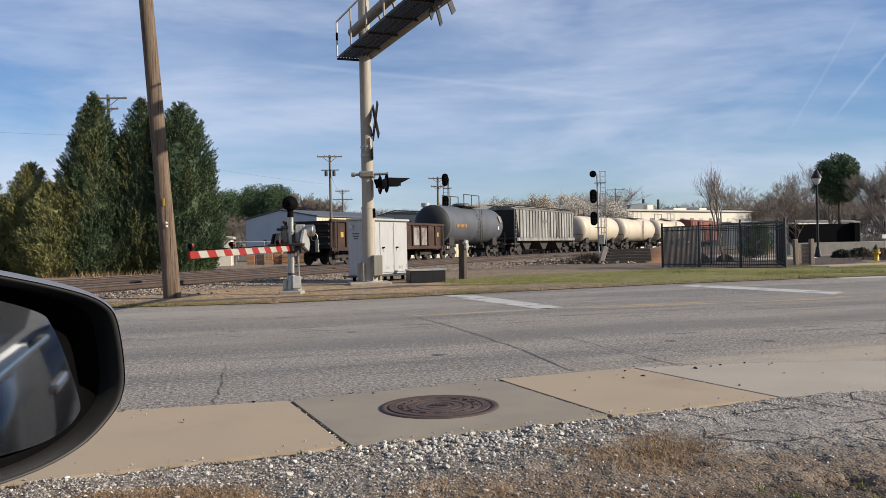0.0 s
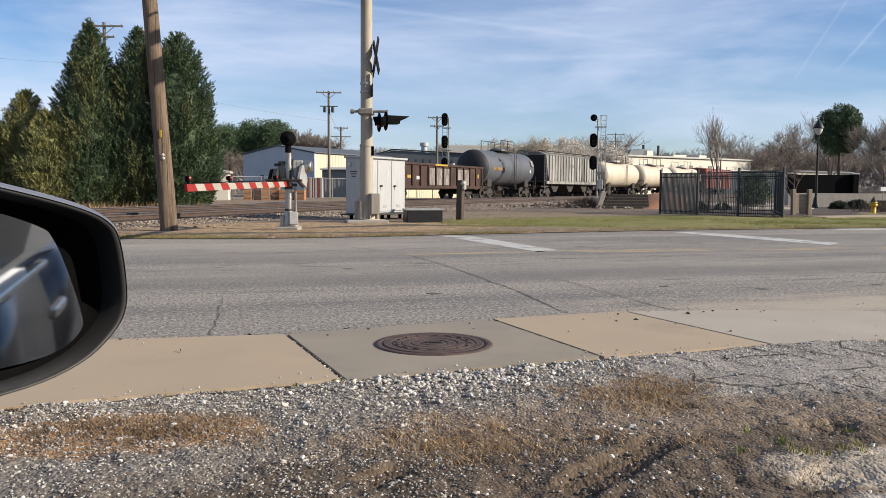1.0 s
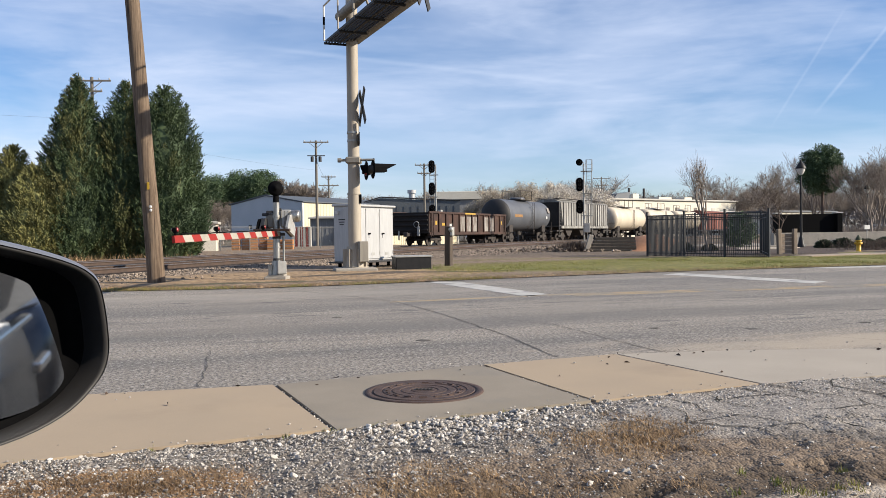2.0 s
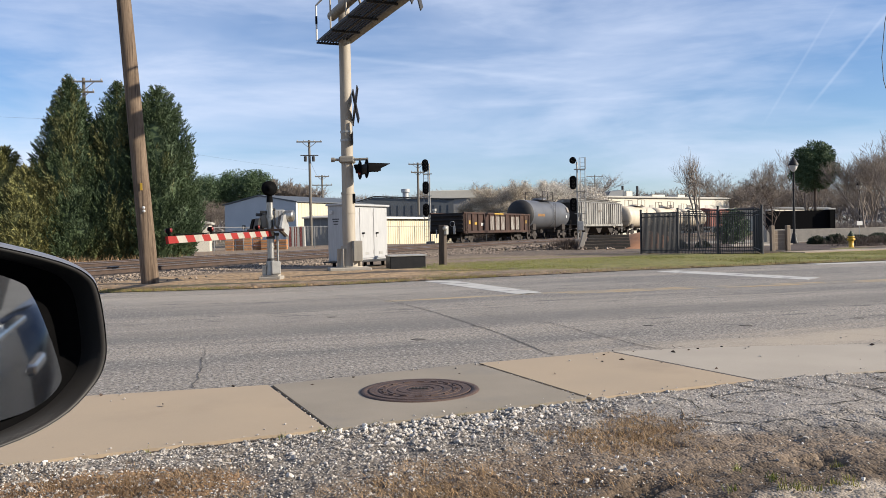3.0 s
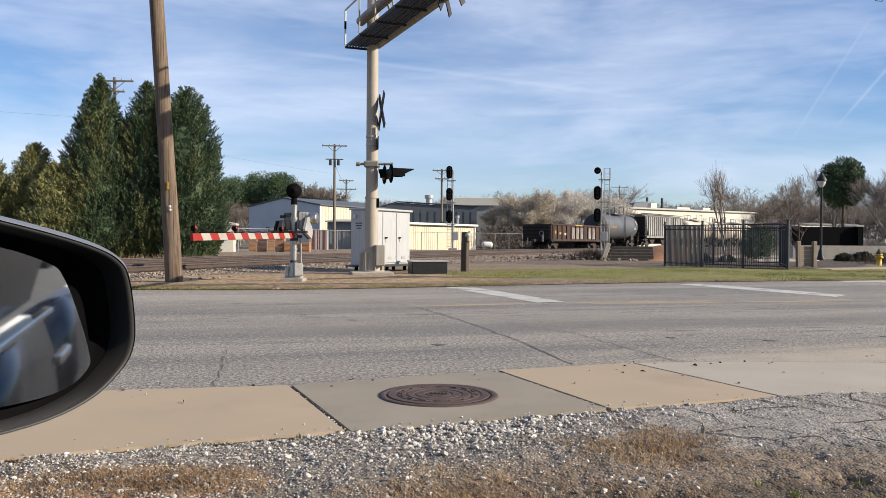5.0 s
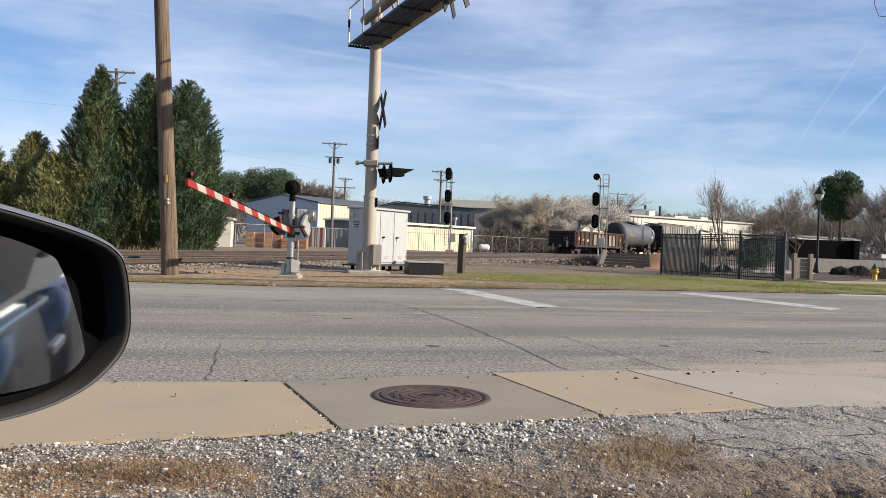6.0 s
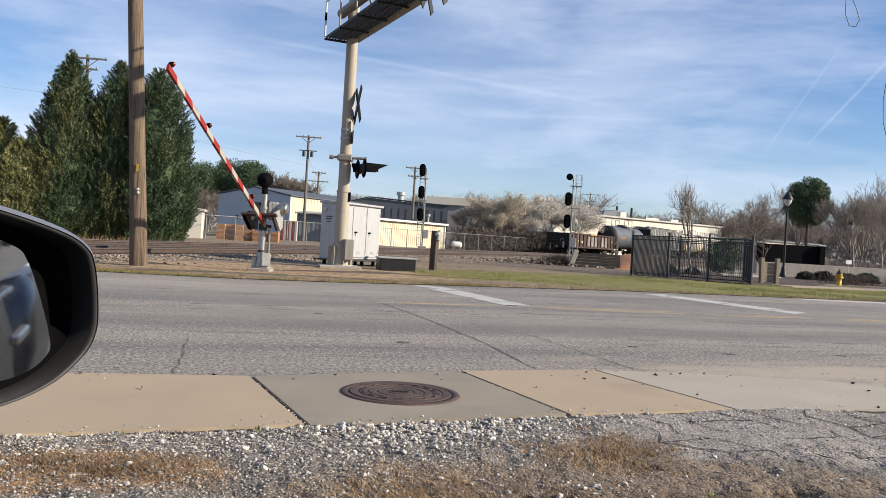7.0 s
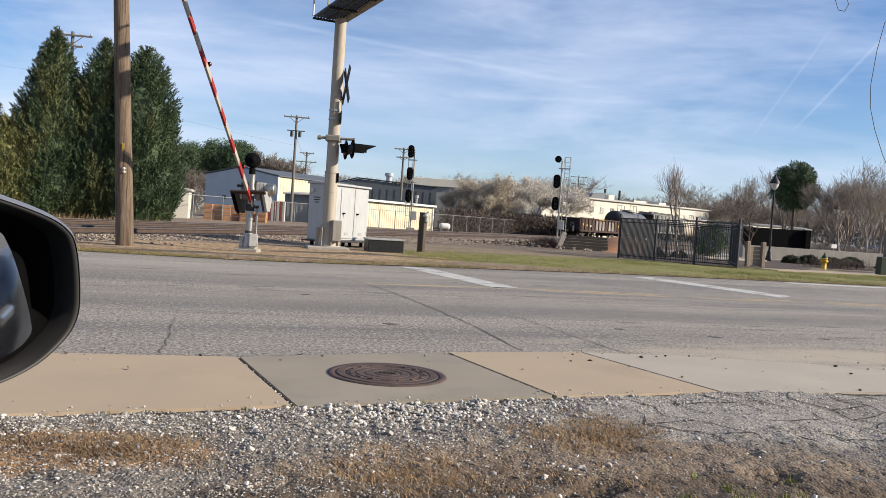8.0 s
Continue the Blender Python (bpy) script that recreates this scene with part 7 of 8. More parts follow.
def vegetation():
    evergreen(-19.15, 42.5, 9.75, 2.95, 1, 0.12, 3800, power=0.84, point=1.38)
    evergreen(-16.95, 43.4, 9.6, 2.8, 2, 0.02, 3600, power=0.74, point=1.55)
    evergreen(-14.75, 43.0, 9.2, 2.2, 3, 0.5, 3600, power=0.54, point=2.0)
    evergreen(-22.3, 42.0, 6.0, 2.0, 4, 0.2, 2000, "bushy olive green evergreen tree beside the railway", leaf="cypress_olive")
    evergreen(-24.8, 41.0, 5.8, 2.4, 5, 0.2, 2000, "bushy olive green evergreen tree beside the railway", leaf="cypress_olive")
    evergreen(-20.6, 40.8, 4.8, 1.9, 6, 0.1, 1800, "bushy olive green evergreen tree beside the railway", leaf="cypress_olive")
    for x, y, h, s in ((4.9, 108, 6.9, 31), (7.9, 106, 7.6, 32), (11.4, 109, 7.2, 33), (14.9, 110, 8.0, 34), (18.4, 113, 7.9, 35), (9.6, 113, 7.2, 36), (16.8, 117, 8.1, 37)):
        blossom_tree(x, y, h, s, "blossom_gold" if s in (31, 32, 36) else "blossom", 30000, "spreading tree in pale pink-white blossom")
    for x, y, h, r, s in ((-42.2, 150, 12.4, 3.5, 41), (-38.2, 152, 13.4, 3.7, 42), (-34.0, 151, 13.2, 3.6, 43), (-46.5, 151, 11.4, 3.2, 46)):
        pine(x, y, h, r, s, 0.5, 15000, "round-topped dark green pine in the distance", 0.34)
    pine(33.0, 72.0, 8.4, 1.85, 44, 0.5, 40000, size=0.17)
    pine(18.4, 51.5, 2.15, 0.95, 45, 0.02, 9000, "low dark green evergreen bush", 0.14)
    bare_tree("bare_tree", "reddish bare-twigged tree in the distance", -29.6, 150, 12.0, 51, "pale_bark", 0.8, 5, 0.2, 0.4, 5, 0.035)
    bare_tree("bare_tree", "reddish bare-twigged tree in the distance", -26.0, 152, 10.8, 52, "pale_bark", 0.8, 5, 0.2, 0.4, 5, 0.035)
    bare_tree("young_tree", "slender young bare tree behind the metal fence", 13.3, 41.5, 5.2, 53, "pale_bark", 0.5, 4, 0.26, 1.5, 4, 0.004)
    bare_tree("bare_tree", "low spreading bare tree beside the wooden sign", 15.2, 37.4, 3.4, 54, "bark", 1.05, 5, 0.3, 0.25, 3, 0.005)
    rnd = random.Random(77)
    protos = [bare_tree("bare_tree", "tall bare winter tree with fine grey twigs", 35.5 + 4 * k, 68 + 7 * k, 7.5 + 0.6 * k, 60 + k, "pale_bark", 0.75, 5, 0.15, 0.6, 4, 0.008, "bare winter trees")[0] for k in range(3)]
    for k, (x, y, s) in enumerate(((30.0, 76, 0.85), (36.5, 66, 0.9), (40, 70, 1.05), (43, 78, 1.1), (47, 82, 1.0), (51, 90, 1.1), (45, 70, 0.9), (33, 82, 1.0), (37.5, 84, 1.05), (48, 76, 0.95), (56, 96, 1.1))):
        o = copy_thing(protos[k % 3], pose(x, y, 0, 0, 0, rnd.uniform(0, 360)))
        o.scale = (s, s, s)
    for k, x in enumerate((-47, -43.5, -40.2, -36.5, -32.6)):
        o = copy_thing(protos[k % 3], pose(x, 146 + 2 * (k % 2), 0, 0, 0, 70 * k))
        o.scale = (1.3, 1.3, 0.95)
        tagged(o, "bare brown tree below the distant pines")
    # distant wood behind the buildings
    for k in range(100):
        az = radians(-30 + 62 * (k + rnd.uniform(-0.3, 0.3)) / 99)
        d = rnd.uniform(225, 290)
        s = rnd.uniform(1.45, 2.1)
        o = copy_thing(protos[k % 3], pose(d * math.sin(az), d * math.cos(az), 0, 0, 0, rnd.uniform(0, 360)))
        o.scale = (s * 1.6, s * 1.6, s)
        tagged(o, "distant bare winter tree on the skyline", group="distant wood")
    rng = np.random.default_rng(9)
    n = 60000
    az = np.radians(rng.uniform(-36, 40, n))
    d = rng.uniform(300, 420, n)
    hh = np.array([12 + 6 * noise.noise((a * 9, 0, 0)) + 3 * noise.noise((a * 40, 2, 0)) for a in az])
    c = np.c_[d * np.sin(az), d * np.cos(az), np.maximum(0.2, hh * rng.random(n) ** 0.7)]
    v, f = cards(c, rng.normal(0, 1, (n, 3)) + [0, 0, 1.2], 2.2, 0.32, rng)
    tagged(part("far_wood", raw_mesh("far_wood", v, f), "hazy_bark"), "far grey-brown band of winter woodland", "woodland", "", "stuff")
    # undergrowth behind the railway
    rng = np.random.default_rng(19)
    n = 16000
    u = rng.random(n)
    c = np.c_[3 + 21 * u + rng.normal(0, 0.7, n), 101 + 14 * u + rng.normal(0, 1.2, n), rng.random(n) ** 1.3 * 2.6]
    v, f = cards(c, rng.normal(0, 1, (n, 3)) + [0, 0, 1], 0.6, 0.05, rng)
    tagged(part("undergrowth", raw_mesh("undergrowth", v, f), "bark"), "tangled brown undergrowth behind the railway", "undergrowth", "", "stuff")
    for k, (x, y, r) in enumerate(((20.98, 45.5, 0.46), (22.05, 45.6, 0.56), (23.4, 45.6, 0.5), (24.7, 46.0, 0.6), (26.5, 45.5, 0.55), (28.8, 45.0, 0.7), (11.8, 41.0, 0.5), (13.4, 41.8, 0.34), (31.0, 45.5, 0.7))):
        shrub(x, y, r, 80 + k)
    # thicket in front of the far car park
    rng = np.random.default_rng(23)
    n = 9000
    u = rng.random(n)
    top = np.array([0.9 + 0.6 * noise.noise((q * 23, 0, 0)) + 0.5 * noise.noise((q * 70, 3, 0)) for q in u])
    c = np.c_[31 + 17 * u + rng.normal(0, 0.8, n), 70 + 12 * u + rng.normal(0, 1.5, n), np.maximum(0.05, top) * rng.random(n) ** 0.8]
    v, f = cards(c, rng.normal(0, 0.7, (n, 3)) + [0, 0, 1], 0.6, 0.016, rng)
    tagged(part("thicket", raw_mesh("thicket", v, f), "pale_bark"), "tangled brown leafless thicket below the bare trees", "undergrowth", "", "stuff")
    n = 1800
    rng = np.random.default_rng(5)
    c = np.c_[rng.normal(20.6, 0.9, n), rng.normal(39.6, 0.5, n), rng.random(n) ** 1.4 * 0.45]
    v, f = cards(c, rng.normal(0, 0.6, (n, 3)) + [0, 0, 1], 0.25, 0.008, rng)
    tagged(part("twiggy_shrub", raw_mesh("twiggy", v, f), "bark"), "leafless reddish brown shrubs in the mulch", "shrub", "", "stuff")


# ---- train ----
def truck(parent, x):
    t = part("truck", Shape().box((x, -0.98, 0.5), (1.9, 0.14, 0.26), ch=0.05).box((x, 0.98, 0.5), (1.9, 0.14, 0.26), ch=0.05).box((x, 0, 0.62), (0.4, 2.1, 0.3), ch=0.04).box((x, -1.0, 0.42), (0.5, 0.16, 0.45), ch=0.05).box((x, 1.0, 0.42), (0.5, 0.16, 0.45), ch=0.05), "truck", parent, "dark steel truck")
    for dx in (-0.88, 0.88):
        sh = Shape().rod((x + dx, -0.9, 0.455), (x + dx, 0.9, 0.455), 0.08, n=8)
        for y in (-0.78, 0.78):
            sh.rod((x + dx, y - 0.06, 0.455), (x + dx, y + 0.06, 0.455), 0.45, n=20)
            s = -1 if y < 0 else 1
            sh.rod((x + dx, y + s * 0.02, 0.455), (x + dx, y + s * 0.27, 0.455), 0.11, n=10)
        part("wheelset", sh, "truck", t)


def coupler(parent, x, s):
    part("coupler", Shape().box((x + 0.35 * s, 0, 0.86), (0.75, 0.24, 0.26), ch=0.04).box((x + 0.72 * s, 0.05, 0.86), (0.2, 0.36, 0.32), ch=0.06), "truck", parent)


def ladder(parent, x, y, z0, z1, material):
    sh = Shape()
    for k in (-0.2, 0.2):
        sh.box((x + k, y, (z0 + z1) / 2), (0.04, 0.04, z1 - z0))
    z = z0 + 0.1
    while z < z1:
        sh.box((x, y, z), (0.4, 0.025, 0.03))
        z += 0.35
    part("ladder", sh, material, parent)


def gondola():
    g = thing("gondola_car", "low open rusty brown gondola railcar with faded patches", "railcar")
    Lh, W, z0, z1 = 8.1, 1.5, 0.95, 2.5
    part("floor", Shape().box((0, 0, z0 + 0.06), (2 * Lh, 2 * W - 0.1, 0.14)), "gondola_dark", g)
    part("sill", Shape().box((0, 0, 0.86), (2 * Lh, 0.7, 0.3), ch=0.02), "gondola_dark", g)
    for s in (-1, 1):
        part("side_wall", Shape().box((0, s * W, (z0 + z1) / 2), (2 * Lh, 0.05, z1 - z0)), "gondola", g)
        part("top_chord", Shape().box((0, s * (W + 0.03), z1), (2 * Lh + 0.1, 0.16, 0.16), ch=0.02), "gondola", g)
        part("side_sill", Shape().box((0, s * (W + 0.02), z0 - 0.05), (2 * Lh, 0.14, 0.22), ch=0.02), "gondola", g)
        # end walls are darker than the sides: their shade is in the colour
        e = part("end_wall", Shape().box((s * Lh, 0, (z0 + z1) / 2), (0.06, 2 * W, z1 - z0)), "gondola_dark", g, "ribbed end wall darkened for shade")
        for k in range(4):
            part("end_rib", Shape().box((s * (Lh + 0.07), 0, z0 + 0.25 + 0.36 * k), (0.12, 2 * W - 0.1, 0.13), ch=0.03), "gondola_dark", e)
        coupler(g, s * Lh, s)
        truck(g, s * (Lh - 2.2))
        ladder(g, s * (Lh - 0.4), -W - 0.1, z0 - 0.3, z1, "gondola")
    for k in range(13):
        x = -Lh + 0.35 + (2 * Lh - 0.7) * k / 12
        for s in (-1, 1):
            part("side_post", Shape().box((x, s * (W + 0.07), (z0 + z1) / 2), (0.15, 0.14, z1 - z0 - 0.1), ch=0.02), "gondola", g)
    for k in (4, 5, 6, 8, 9):
        x = -Lh + 0.35 + (2 * Lh - 0.7) * (k + 0.5) / 12
        part("faded_panel", Shape().box((x, -W - 0.032, 1.66), (1.05, 0.012, 1.2)), "faded_paint", g, "faded whitish paint")
    for x, w, z, h in ((-6.9, 0.32, 1.72, 0.3), (-5.6, 0.5, 1.62, 0.2), (7.0, 0.25, 1.8, 0.3), (-0.4, 2.2, 2.5, 0.12)):
        part("stencil_bar", Shape().box((x, -W - 0.115 if h < 0.2 else -W - 0.04, z), (w, 0.014, h)), "stencil_yellow", g, "yellow paint")
    for k in range(5):
        part("stencil_bar", Shape().box((-4.4 + 0.12 * k, -W - 0.04, 1.55), (0.08, 0.014, 0.24)), "white", g, "white lettering bars")
    part("load", Shape().box((0, 0, z0 + 0.3), (2 * Lh - 0.3, 2 * W - 0.2, 0.4), ch=0.1), "gondola_dark", g)
    # brake gear on the trailing end
    part("brake_wheel", Shape().turned([(0.2, -0.02), (0.24, 0), (0.2, 0.02)], (-Lh - 0.25, -0.6, 1.6), (1, 0, 0), 16), "galv", g, "grey brake wheel")
    part("brake_housing", Shape().box((-Lh - 0.2, -0.75, 1.1), (0.12, 0.2, 0.7), ch=0.02), "galv", g)
    part("brake_pipe", Shape().box((-Lh - 0.18, 0.9, 0.8), (0.1, 0.1, 0.7), ch=0.02), "galv", g)
    return g


def tank_car(paint, end_paint, label, stencil=True, length=6.1):
    t = thing("tank_car", label, "railcar")
    R, zc, Lh = 1.5, 2.62, length
    part("shell", Shape().turned([(R, -Lh + 0.7)] + [(R, v) for v in np.linspace(-Lh + 0.75, Lh - 0.75, 8)] + [(R, Lh - 0.7)], (0, 0, zc), (1, 0, 0), 40), paint, t)
    for s in (-1, 1):
        cap = [(R * math.cos(a), (Lh - 0.7) + 0.7 * math.sin(a)) for a in np.linspace(0, math.pi / 2, 9)]
        # end_paint colours the trailing end only
        part("end_cap", Shape().turned([(max(r, 0.001), h) for r, h in cap], (0, 0, zc), (s, 0, 0), 40), end_paint if s < 0 else paint, t, "dark domed end" if s < 0 and end_paint != paint else "")
        coupler(t, s * (Lh + 0.3), s)
        truck(t, s * (Lh - 1.6))
        part("stub_sill", Shape().box((s * (Lh - 1.0), 0, 0.92), (2.9, 0.7, 0.42), ch=0.03), "truck", t)
        part("saddle", Shape().box((s * (Lh - 1.7), 0, 1.3), (0.9, 2.3, 0.7), ch=0.05), "truck", t)
        part("end_rail", Shape().path([(s * (Lh + 0.2), -1.35, 0.95), (s * (Lh + 0.2), -1.35, 2.0), (s * (Lh + 0.2), 1.35, 2.0), (s * (Lh + 0.2), 1.35, 0.95)], 0.03, 6), "truck", t)
        part("end_step", Shape().box((s * (Lh - 0.1), 0, 0.98), (0.75, 2.8, 0.06)), "truck", t)
        ladder(t, s * (Lh - 0.35), -1.42, 0.35, 1.5, "truck")
    part("band", Shape().turned([(R + 0.001, -0.14), (R + 0.03, -0.12), (R + 0.03, 0.12), (R + 0.001, 0.14)], (0.9, 0, zc), (1, 0, 0), 40), paint, t)
    part("dome", Shape().turned([(0.75, 0), (0.75, 0.3), (0.6, 0.42), (0, 0.44)], (0, 0, zc + R - 0.12), n=22), paint, t)
    deck = part("top_platform", Shape().box((0, 0, zc + R + 0.03), (3.2, 2.0, 0.06)), "truck", t)
    for y in (-0.95, 0.95):
        part("platform_rail", Shape().path([(-1.55, y, zc + R), (-1.55, y, zc + R + 0.95), (1.55, y, zc + R + 0.95), (1.55, y, zc + R)], 0.035, 6).rod((0, y, zc + R), (0, y, zc + R + 0.95), 0.03, n=6), "truck", deck)
    ladder(t, 0.3, -R - 0.12, 1.0, zc + 1.2, "truck")
    part("valve", Shape().rod((0, 0, 0.7), (0, 0, 1.2), 0.22, n=12).box((0.8, 0.3, 0.9), (0.7, 0.5, 0.5), ch=0.06), "truck", t)
    if stencil:
        for k in range(8):
            part("stencil_bar", Shape().box((-4.2 + 0.25 * k, -R - 0.006, zc - 0.1), (0.17, 0.014, 0.26)), "stencil_orange", t, "orange lettering bars")
        part("placard", Shape().box((4.9, -R + 0.02, zc + 0.55), (0.6, 0.03, 0.6), m=pose(0, 0, 0, -20, 0, 0)), "faded_paint", t, "pale placard")
        part("placard", Shape().box((4.4, -R - 0.0, zc - 0.2), (0.28, 0.03, 0.28)), "white", t)
    return t


def hopper_car():
    h = thing("hopper_car", "grey covered hopper railcar with ribbed weathered sides", "railcar")
    Lh, W, z0, z1 = 8.2, 1.52, 1.5, 4.2
    out = [(-Lh + 1.1, z0), (Lh - 1.1, z0), (Lh - 0.3, z1), (-Lh + 0.3, z1)]
    part("body", Shape().prism(out, pose(0, W, 0, 90, 0, 0), 2 * W), "hopper", h)
    part("roof", Shape().prism([(-W - 0.05, z1), (W + 0.05, z1), (W * 0.5, z1 + 0.32), (-W * 0.5, z1 + 0.32)], Matrix(((0, 0, 1, -Lh + 0.2), (1, 0, 0, 0), (0, 1, 0, 0), (0, 0, 0, 1))), 2 * Lh - 0.4), "hopper", h)
    part("roof_hatch", Shape().box((0, 0, z1 + 0.38), (10.5, 0.6, 0.14), ch=0.03), "hopper", h)
    part("roof_walk", Shape().box((0, -1.0, z1 + 0.42), (2 * Lh, 0.5, 0.05)).box((0, 1.0, z1 + 0.42), (2 * Lh, 0.5, 0.05)), "truck", h)
    for k in range(19):
        x = -Lh + 1.05 + (2 * Lh - 2.1) * k / 18
        for s in (-1, 1):
            part("side_rib", Shape().box((x, s * (W + 0.05), (z0 + z1) / 2), (0.13, 0.12, z1 - z0), ch=0.02), "hopper_panel", h)
            if k < 18:
                part("side_panel", Shape().box((x + (Lh - 1.05) / 18, s * (W + 0.012), (z0 + z1) / 2 + 0.05), (0.6, 0.02, z1 - z0 - 0.2)), "hopper_panel", h)
    for s in (-1, 1):
        # the trailing slope sheet's shade is painted in with the darker material
        part("end_wall", Shape().box((s * (Lh - 0.62), 0, 2.9), (0.05, 2 * W - 0.3, 2.6), m=pose(0, 0, 0, 0, s * 16, 0)), "tank_dark" if s < 0 else "hopper", h, "slope sheet darkened for its shade" if s < 0 else "")
        part("side_sill", Shape().box((0, s * W, z0 - 0.04), (2 * Lh - 0.6, 0.16, 0.3), ch=0.02), "hopper", h)
        for y in (-1.35, 1.35):
            part("end_post", Shape().box((s * (Lh - 0.25), y, 2.6), (0.12, 0.12, 3.2)), "truck", h)
        part("end_platform", Shape().box((s * (Lh - 0.5), 0, 1.06), (1.9, 2.7, 0.14)), "truck", h)
        coupler(h, s * Lh, s)
        truck(h, s * (Lh - 1.7))
        ladder(h, s * (Lh - 0.3), -1.45, 0.5, z1, "hopper")
    for x in (-4.4, 0.0, 4.4):
        part("chute", Shape().prism([(-1.5, 1.5), (1.5, 1.5), (0.35, 0.5), (-0.35, 0.5)], pose(x, 1.1, 0, 90, 0, 0), 2.2), "truck", h, "dark sloping discharge chute")
    for k in range(5):
        part("stencil_bar", Shape().box((-1.5 + 0.25 * k, -W - 0.115, 3.2), (0.16, 0.014, 0.26)), "faded_paint", h)
    return h


def box_car():
    b = thing("box_car", "rusty red boxcar at the head of the cars", "railcar")
    Lh, W = 7.7, 1.5
    part("body", Shape().box((0, 0, 2.6), (2 * Lh, 2 * W, 3.1), ch=0.03), "boxcar", b)
    part("roof", Shape().prism([(-W - 0.05, 4.15), (W + 0.05, 4.15), (0, 4.45)], Matrix(((0, 0, 1, -Lh), (1, 0, 0, 0), (0, 1, 0, 0), (0, 0, 0, 1))), 2 * Lh), "boxcar", b)
    part("door", Shape().box((0, -W - 0.05, 2.6), (2.6, 0.08, 2.9), ch=0.01), "boxcar", b)
    for k in range(12):
        part("side_rib", Shape().box((-Lh + 0.4 + 1.36 * k, -W - 0.03, 2.6), (0.1, 0.08, 3.0)), "boxcar", b)
    for s in (-1, 1):
        coupler(b, s * Lh, s)
        truck(b, s * (Lh - 2.0))
    return b


def rear_s(t):
    """How far along the track the last car's trailing end is."""
    return 37.2 + 8.15 * t - 0.03 * t * t


def build_train():
    """Cars from the trailing end forward, each with the distance of its middle from the train's tail."""
    g = gondola()
    t1 = tank_car("tank_grey", "tank_dark", "dark grey tank railcar with a darker trailing end and orange lettering")
    h = hopper_car()
    w = tank_car("tank_cream", "tank_cream", "cream tank railcar stained along its belly", False, 6.1)
    cars = [(g, 8.1), (t1, 22.9), (h, 39.6)]
    pos = 57.0
    cars.append((w, pos))
    for k in range(2):
        pos += 13.9
        cars.append((copy_thing(w, Matrix()), pos))
    b = box_car()
    pos += 15.9
    cars.append((b, pos))
    for ob, _ in cars:
        tagged(ob, group="freight train")
    return cars


def car_pose(s):
    (xa, ya), (xb, yb), (x, y) = track(s - 5.5), track(s + 5.5), track(s)
    return pose((xa + xb) / 2 * 0.5 + x * 0.5, (ya + yb) / 2 * 0.5 + y * 0.5, RAIL_Z, 0, 0, math.degrees(math.atan2(yb - ya, xb - xa)))


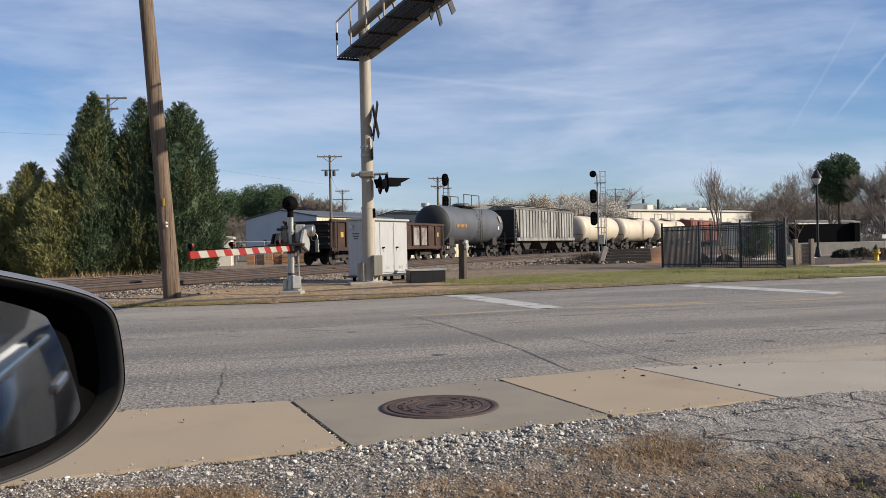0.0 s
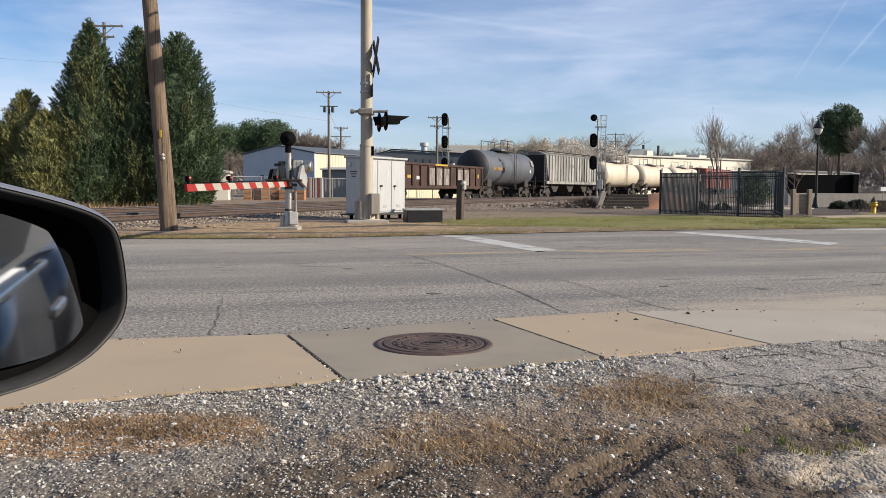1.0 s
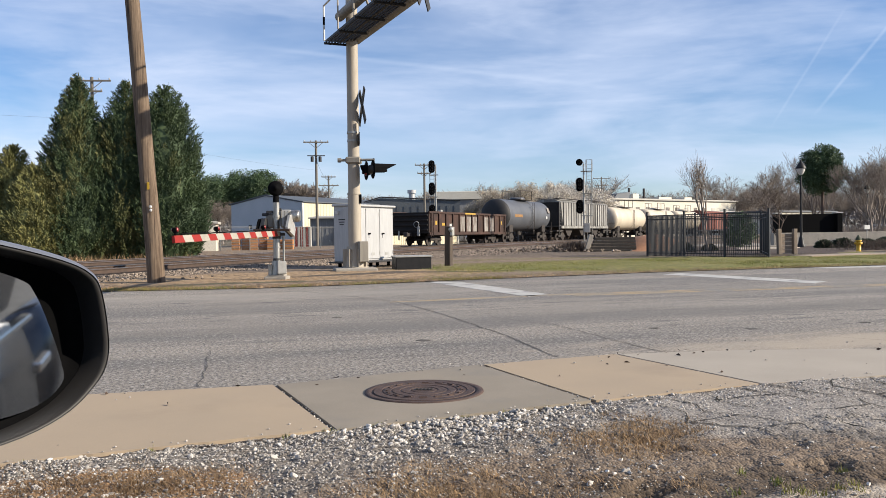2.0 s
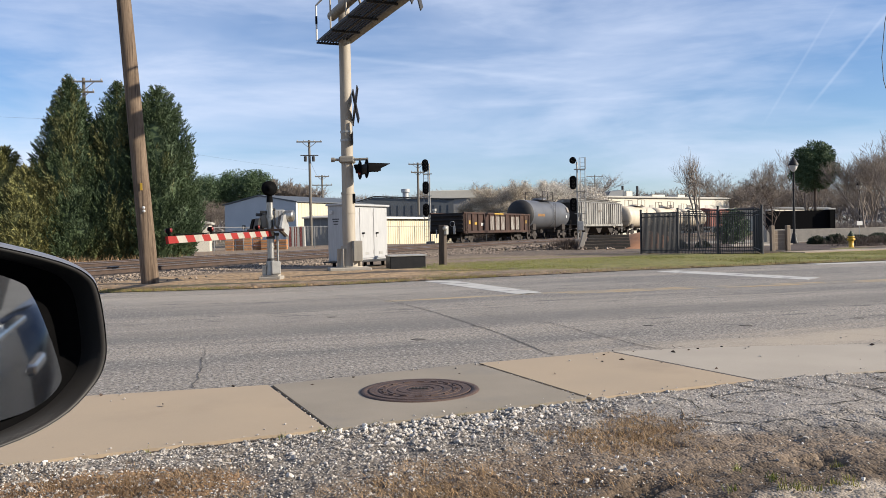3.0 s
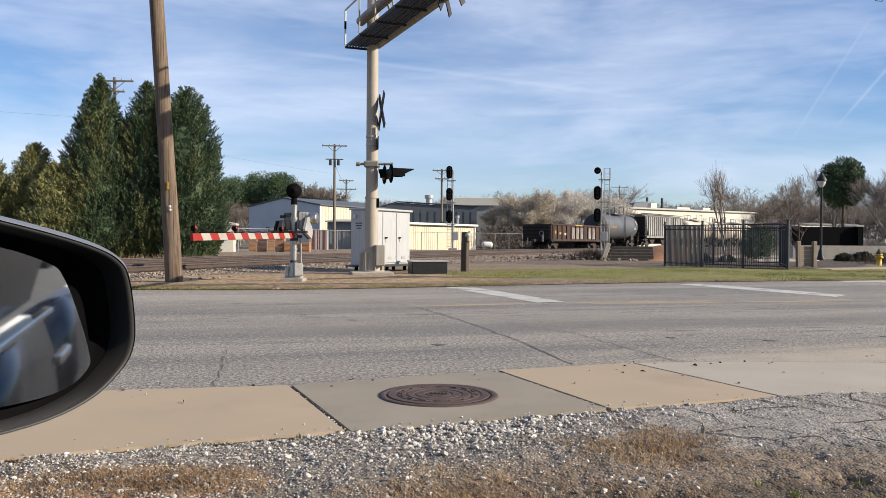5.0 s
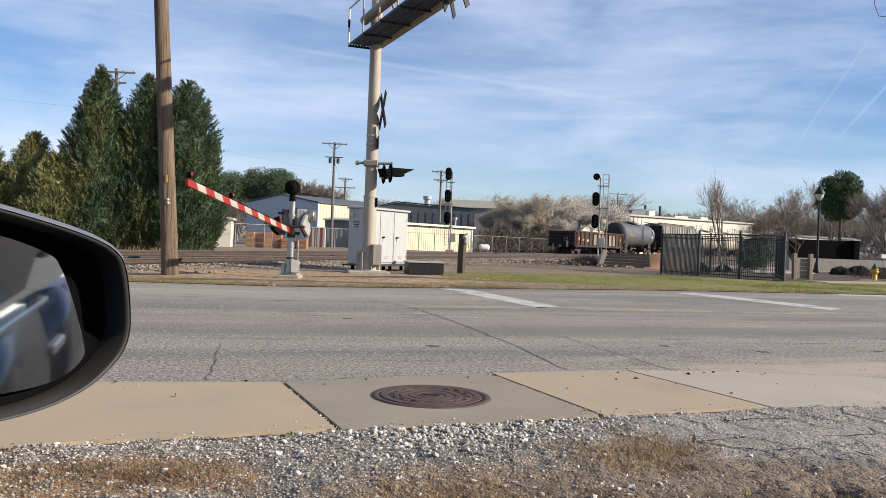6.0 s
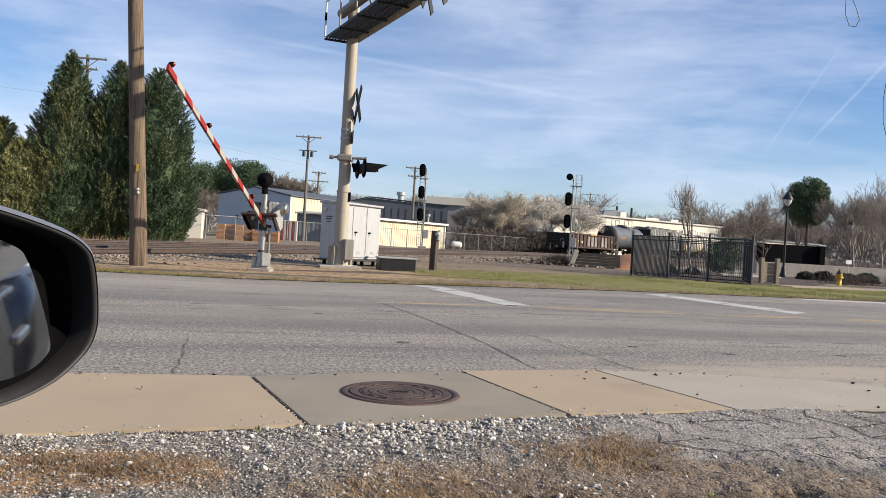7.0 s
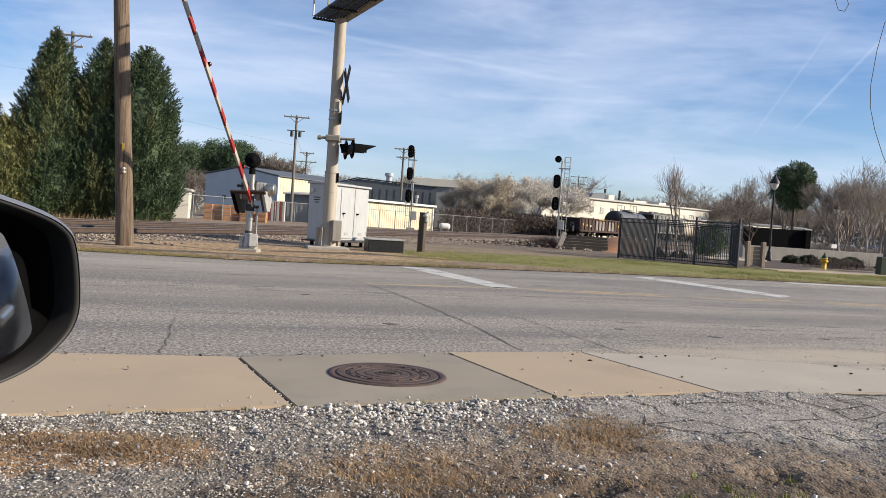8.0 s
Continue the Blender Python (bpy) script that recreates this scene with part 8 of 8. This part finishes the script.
# ---- the car that the view is taken from ----
def own_car():
    c = thing("car", "dark silver-grey car with a black door mirror on the shoulder", "car", pose(0, 0, 0))
    Y = 0.46      # outer skin of the doors
    prof = [(0.24, Y - 0.06), (0.38, Y), (0.56, Y + 0.03), (0.70, Y + 0.015), (0.80, Y - 0.02)]

    def skin(name, x0, x1, label="", rows=prof):
        sh = Shape()
        n = len(rows)
        vs = [(x, y, z) for x in (x0, x1) for z, y in rows] + [(x, y - 0.06, z) for x in (x0, x1) for z, y in rows]
        fs = [(i, i + 1, n + i + 1, n + i) for i in range(n - 1)] + [(2 * n + i, 3 * n + i, 3 * n + i + 1, 2 * n + i + 1) for i in range(n - 1)]
        fs += [(0, n, 3 * n, 2 * n), (n - 1, 3 * n - 1, 4 * n - 1, 2 * n - 1)]
        for k in (0, n):
            fs += [(k + i, 2 * n + k + i, 2 * n + k + i + 1, k + i + 1) for i in range(n - 1)]
        sh.add(vs, fs, True)
        return part(name, sh, "car_grey", c, label)
    door = skin("front_door", -0.75, 0.42)
    rear = skin("rear_door", 0.43, 1.45)
    skin("rear_fender", 1.46, 2.55)
    skin("front_fender", -1.85, -0.76)
    for d, x in ((door, 0.28), (rear, 1.3)):
        part("door_handle", Shape().box((x, Y + 0.055, 0.71), (0.2, 0.025, 0.03), ch=0.01), "chrome", d, "chrome door handle")
    part("sill_trim", Shape().box((0.5, Y - 0.01, 0.812), (2.0, 0.03, 0.018), ch=0.004), "chrome", c, "chrome window trim")
    part("rear_side_window", Shape().prism([(0.55, 0.82), (1.5, 0.84), (1.85, 1.02), (1.3, 1.36), (0.62, 1.38)], pose(0, Y - 0.06, 0, 90, 0, 0), 0.012), "shade_glass", c, "dark rear window")
    part("roof", Shape().box((0.5, -0.3, 1.46), (2.0, 1.3, 0.06), ch=0.025), "car_silver", c)
    part("pillar", Shape().box((0.48, Y - 0.07, 1.16), (0.1, 0.06, 0.56), ch=0.02), "matte_black", c)
    part("bonnet", Shape().box((-1.75, -0.35, 0.86), (1.3, 1.5, 0.08), ch=0.035), "car_silver", c)
    part("boot", Shape().box((2.3, -0.35, 0.95), (0.7, 1.5, 0.1), ch=0.04), "car_silver", c)
    part("floor_pan", Shape().box((0.3, -0.4, 0.27), (4.4, 1.55, 0.12), ch=0.04), "matte_black", c)
    part("tail_lamp", Shape().box((2.57, Y - 0.03, 0.83), (0.05, 0.07, 0.07), ch=0.02), "red", c, "red tail lamp")
    for x in (-1.35, 1.55):
        for y in (0.33, -1.15):
            w = part("wheel", Shape().turned([(0.0, -0.1), (0.2, -0.1), (0.30, -0.1), (0.325, -0.06), (0.325, 0.06), (0.30, 0.1), (0.2, 0.1), (0, 0.1)], (x, y, 0.29), (0, 1, 0), 24), "rubber", c)
            part("rim", Shape().turned([(0.2, 0.0), (0.1, 0.025), (0, 0.02)], (x, y + 0.102, 0.29), (0, 1, 0), 18), "silver", w)
    # door mirror; its face looks back along the car
    nrm = Vector((0.87, -0.5, 0)).normalized()
    u = Vector((0.5, 0.87, 0)).normalized()
    m = Matrix.Translation((-0.40, 0.62, EYE)) @ Matrix((u, Vector((0, 0, 1)), nrm)).transposed().to_4x4()
    # right half of the rim as seen; the other half mirrors it about the case's middle, lower at the root
    rim = [(0.166, -0.085), (0.165, -0.112), (0.152, -0.133), (0.118, -0.156), (0.062, -0.169), (-0.03, -0.170), (-0.075, -0.150), (-0.092, -0.10), (-0.088, -0.03), (-0.06, 0.012), (0.0, 0.010), (0.066, -0.003), (0.122, -0.018), (0.149, -0.031), (0.160, -0.048)]
    n = 64
    def loop(k, z, pts=rim, cx=0.04, cy=-0.085, dy=0.0):
        """The rim as a smooth closed curve, scaled by k about its middle, at depth z."""
        q = len(pts)
        out = []
        for i in range(n):
            t = i / n * q
            j, f = int(t) % q, t - int(t)
            p0, p1, p2, p3 = (Vector(pts[(j + d) % q]) for d in (-1, 0, 1, 2))
            v = 0.5 * ((2 * p1) + (p2 - p0) * f + (2 * p0 - 5 * p1 + 4 * p2 - p3) * f * f + (3 * p1 - p0 - 3 * p2 + p3) * f ** 3)
            out.append(m @ Vector((cx + (v.x - cx) * k, cy + (v.y - cy) * k + dy, z)))
        return out
    def rings(rows, close):
        vs = [p for r in rows for p in loop(*r)]
        fs = [(a * n + i, a * n + (i + 1) % n, (a + 1) * n + (i + 1) % n, (a + 1) * n + i) for a in range(len(rows) - 1) for i in range(n)]
        if close:
            fs.append(tuple(range((len(rows) - 1) * n, len(rows) * n)))
        return Shape().add(vs, fs, True)
    mir = part("door_mirror", rings([(0.93, -0.022), (0.962, 0.0), (0.982, 0.004), (0.998, 0.002), (0.998, -0.008)], False), "black", c, "glossy black mirror rim")
    # added silver ring stands in for the highlight on the black case's edge
    part("lip_highlight", rings([(0.998, 0.0035, rim, 0.04, -0.085, 0.0006), (1.012, 0.0005, rim, 0.04, -0.085, 0.0026), (1.022, -0.006, rim, 0.04, -0.085, 0.0036)], False), "car_silver", mir, "thin silver ring for the highlight on the mirror case edge")
    part("mirror_case", rings([(1.022, -0.006, rim, 0.04, -0.085, 0.0036), (1.028, -0.018, rim, 0.04, -0.085, 0.004), (1.0, -0.045), (0.93, -0.075), (0.75, -0.11), (0.4, -0.13)], True), "piano_black", mir, "glossy black mirror case")
    part("recess", rings([(0.94, -0.020), (0.86, -0.04), (0.60, -0.05)], True), "matte_black", mir, "deep matte black recess")
    gl = [(0.131, -0.130), (0.109, -0.146), (0.066, -0.153), (-0.02, -0.154), (-0.055, -0.14), (-0.07, -0.09), (-0.062, -0.035), (-0.02, -0.013), (0.045, -0.017), (0.094, -0.033), (0.107, -0.046), (0.119, -0.074), (0.131, -0.112)]
    flat = loop(1.0, -0.026, gl, 0.02, -0.085)
    pivot = m @ Vector((0.03, -0.085, -0.024))
    tilt = Matrix.Translation(pivot) @ Matrix.Rotation(radians(-5.5), 4, "Z") @ Matrix.Rotation(radians(1.1), 4, u) @ Matrix.Translation(-pivot)
    vs = [tilt @ p for p in flat]
    part("mirror_glass", Shape().add(vs, [tuple(range(n))]), "mirror", mir, "mirror glass reflecting the car's flank")
    part("mirror_foot", Shape().box((-0.50, 0.5, EYE - 0.17), (0.1, 0.16, 0.05), m=pose(0, 0, 0, 0, 0, 20), ch=0.015), "matte_black", mir)


# ---- build ----
ground()
shoulder()
apron()
road_marks()
railway(0.0)
railway(SIDING)
buildings()
own_car()
utility_pole()
crossing, gate_arm = crossing_gate()
cantilever_signal()
cabinet()
small_equipment()
signal_mast(-1.0, 76.0, 7.6, (7.4, 5.35, 3.3), 0, -0.34, "tall railway block signal with three black heads and a ladder")
signal_mast(11.75, 70.0, 7.0, (7.1, 5.2, 3.3), -8, 0.47, "tall railway block signal with a round top head and a ladder", True)
train = build_train()
picket_fence()
right_side()
parked_car(49.8, 88.0, 30, "car_blue", "blue parked car in the distant car park")
parked_car(45.5, 86.5, 30, "car_silver", "grey parked car in the distant car park")
poles_and_wires()
chain_fence()
vegetation()
manhole()
scatter_stones()
grass()


def motions():
    walk(gate_arm, [(t, arm_pose(a)) for t, a in ARM_LIFT])
    for ob, mid in train:
        walk(ob, [(0.5 * k, car_pose(rear_s(0.5 * k) + mid)) for k in range(17)])


motions()
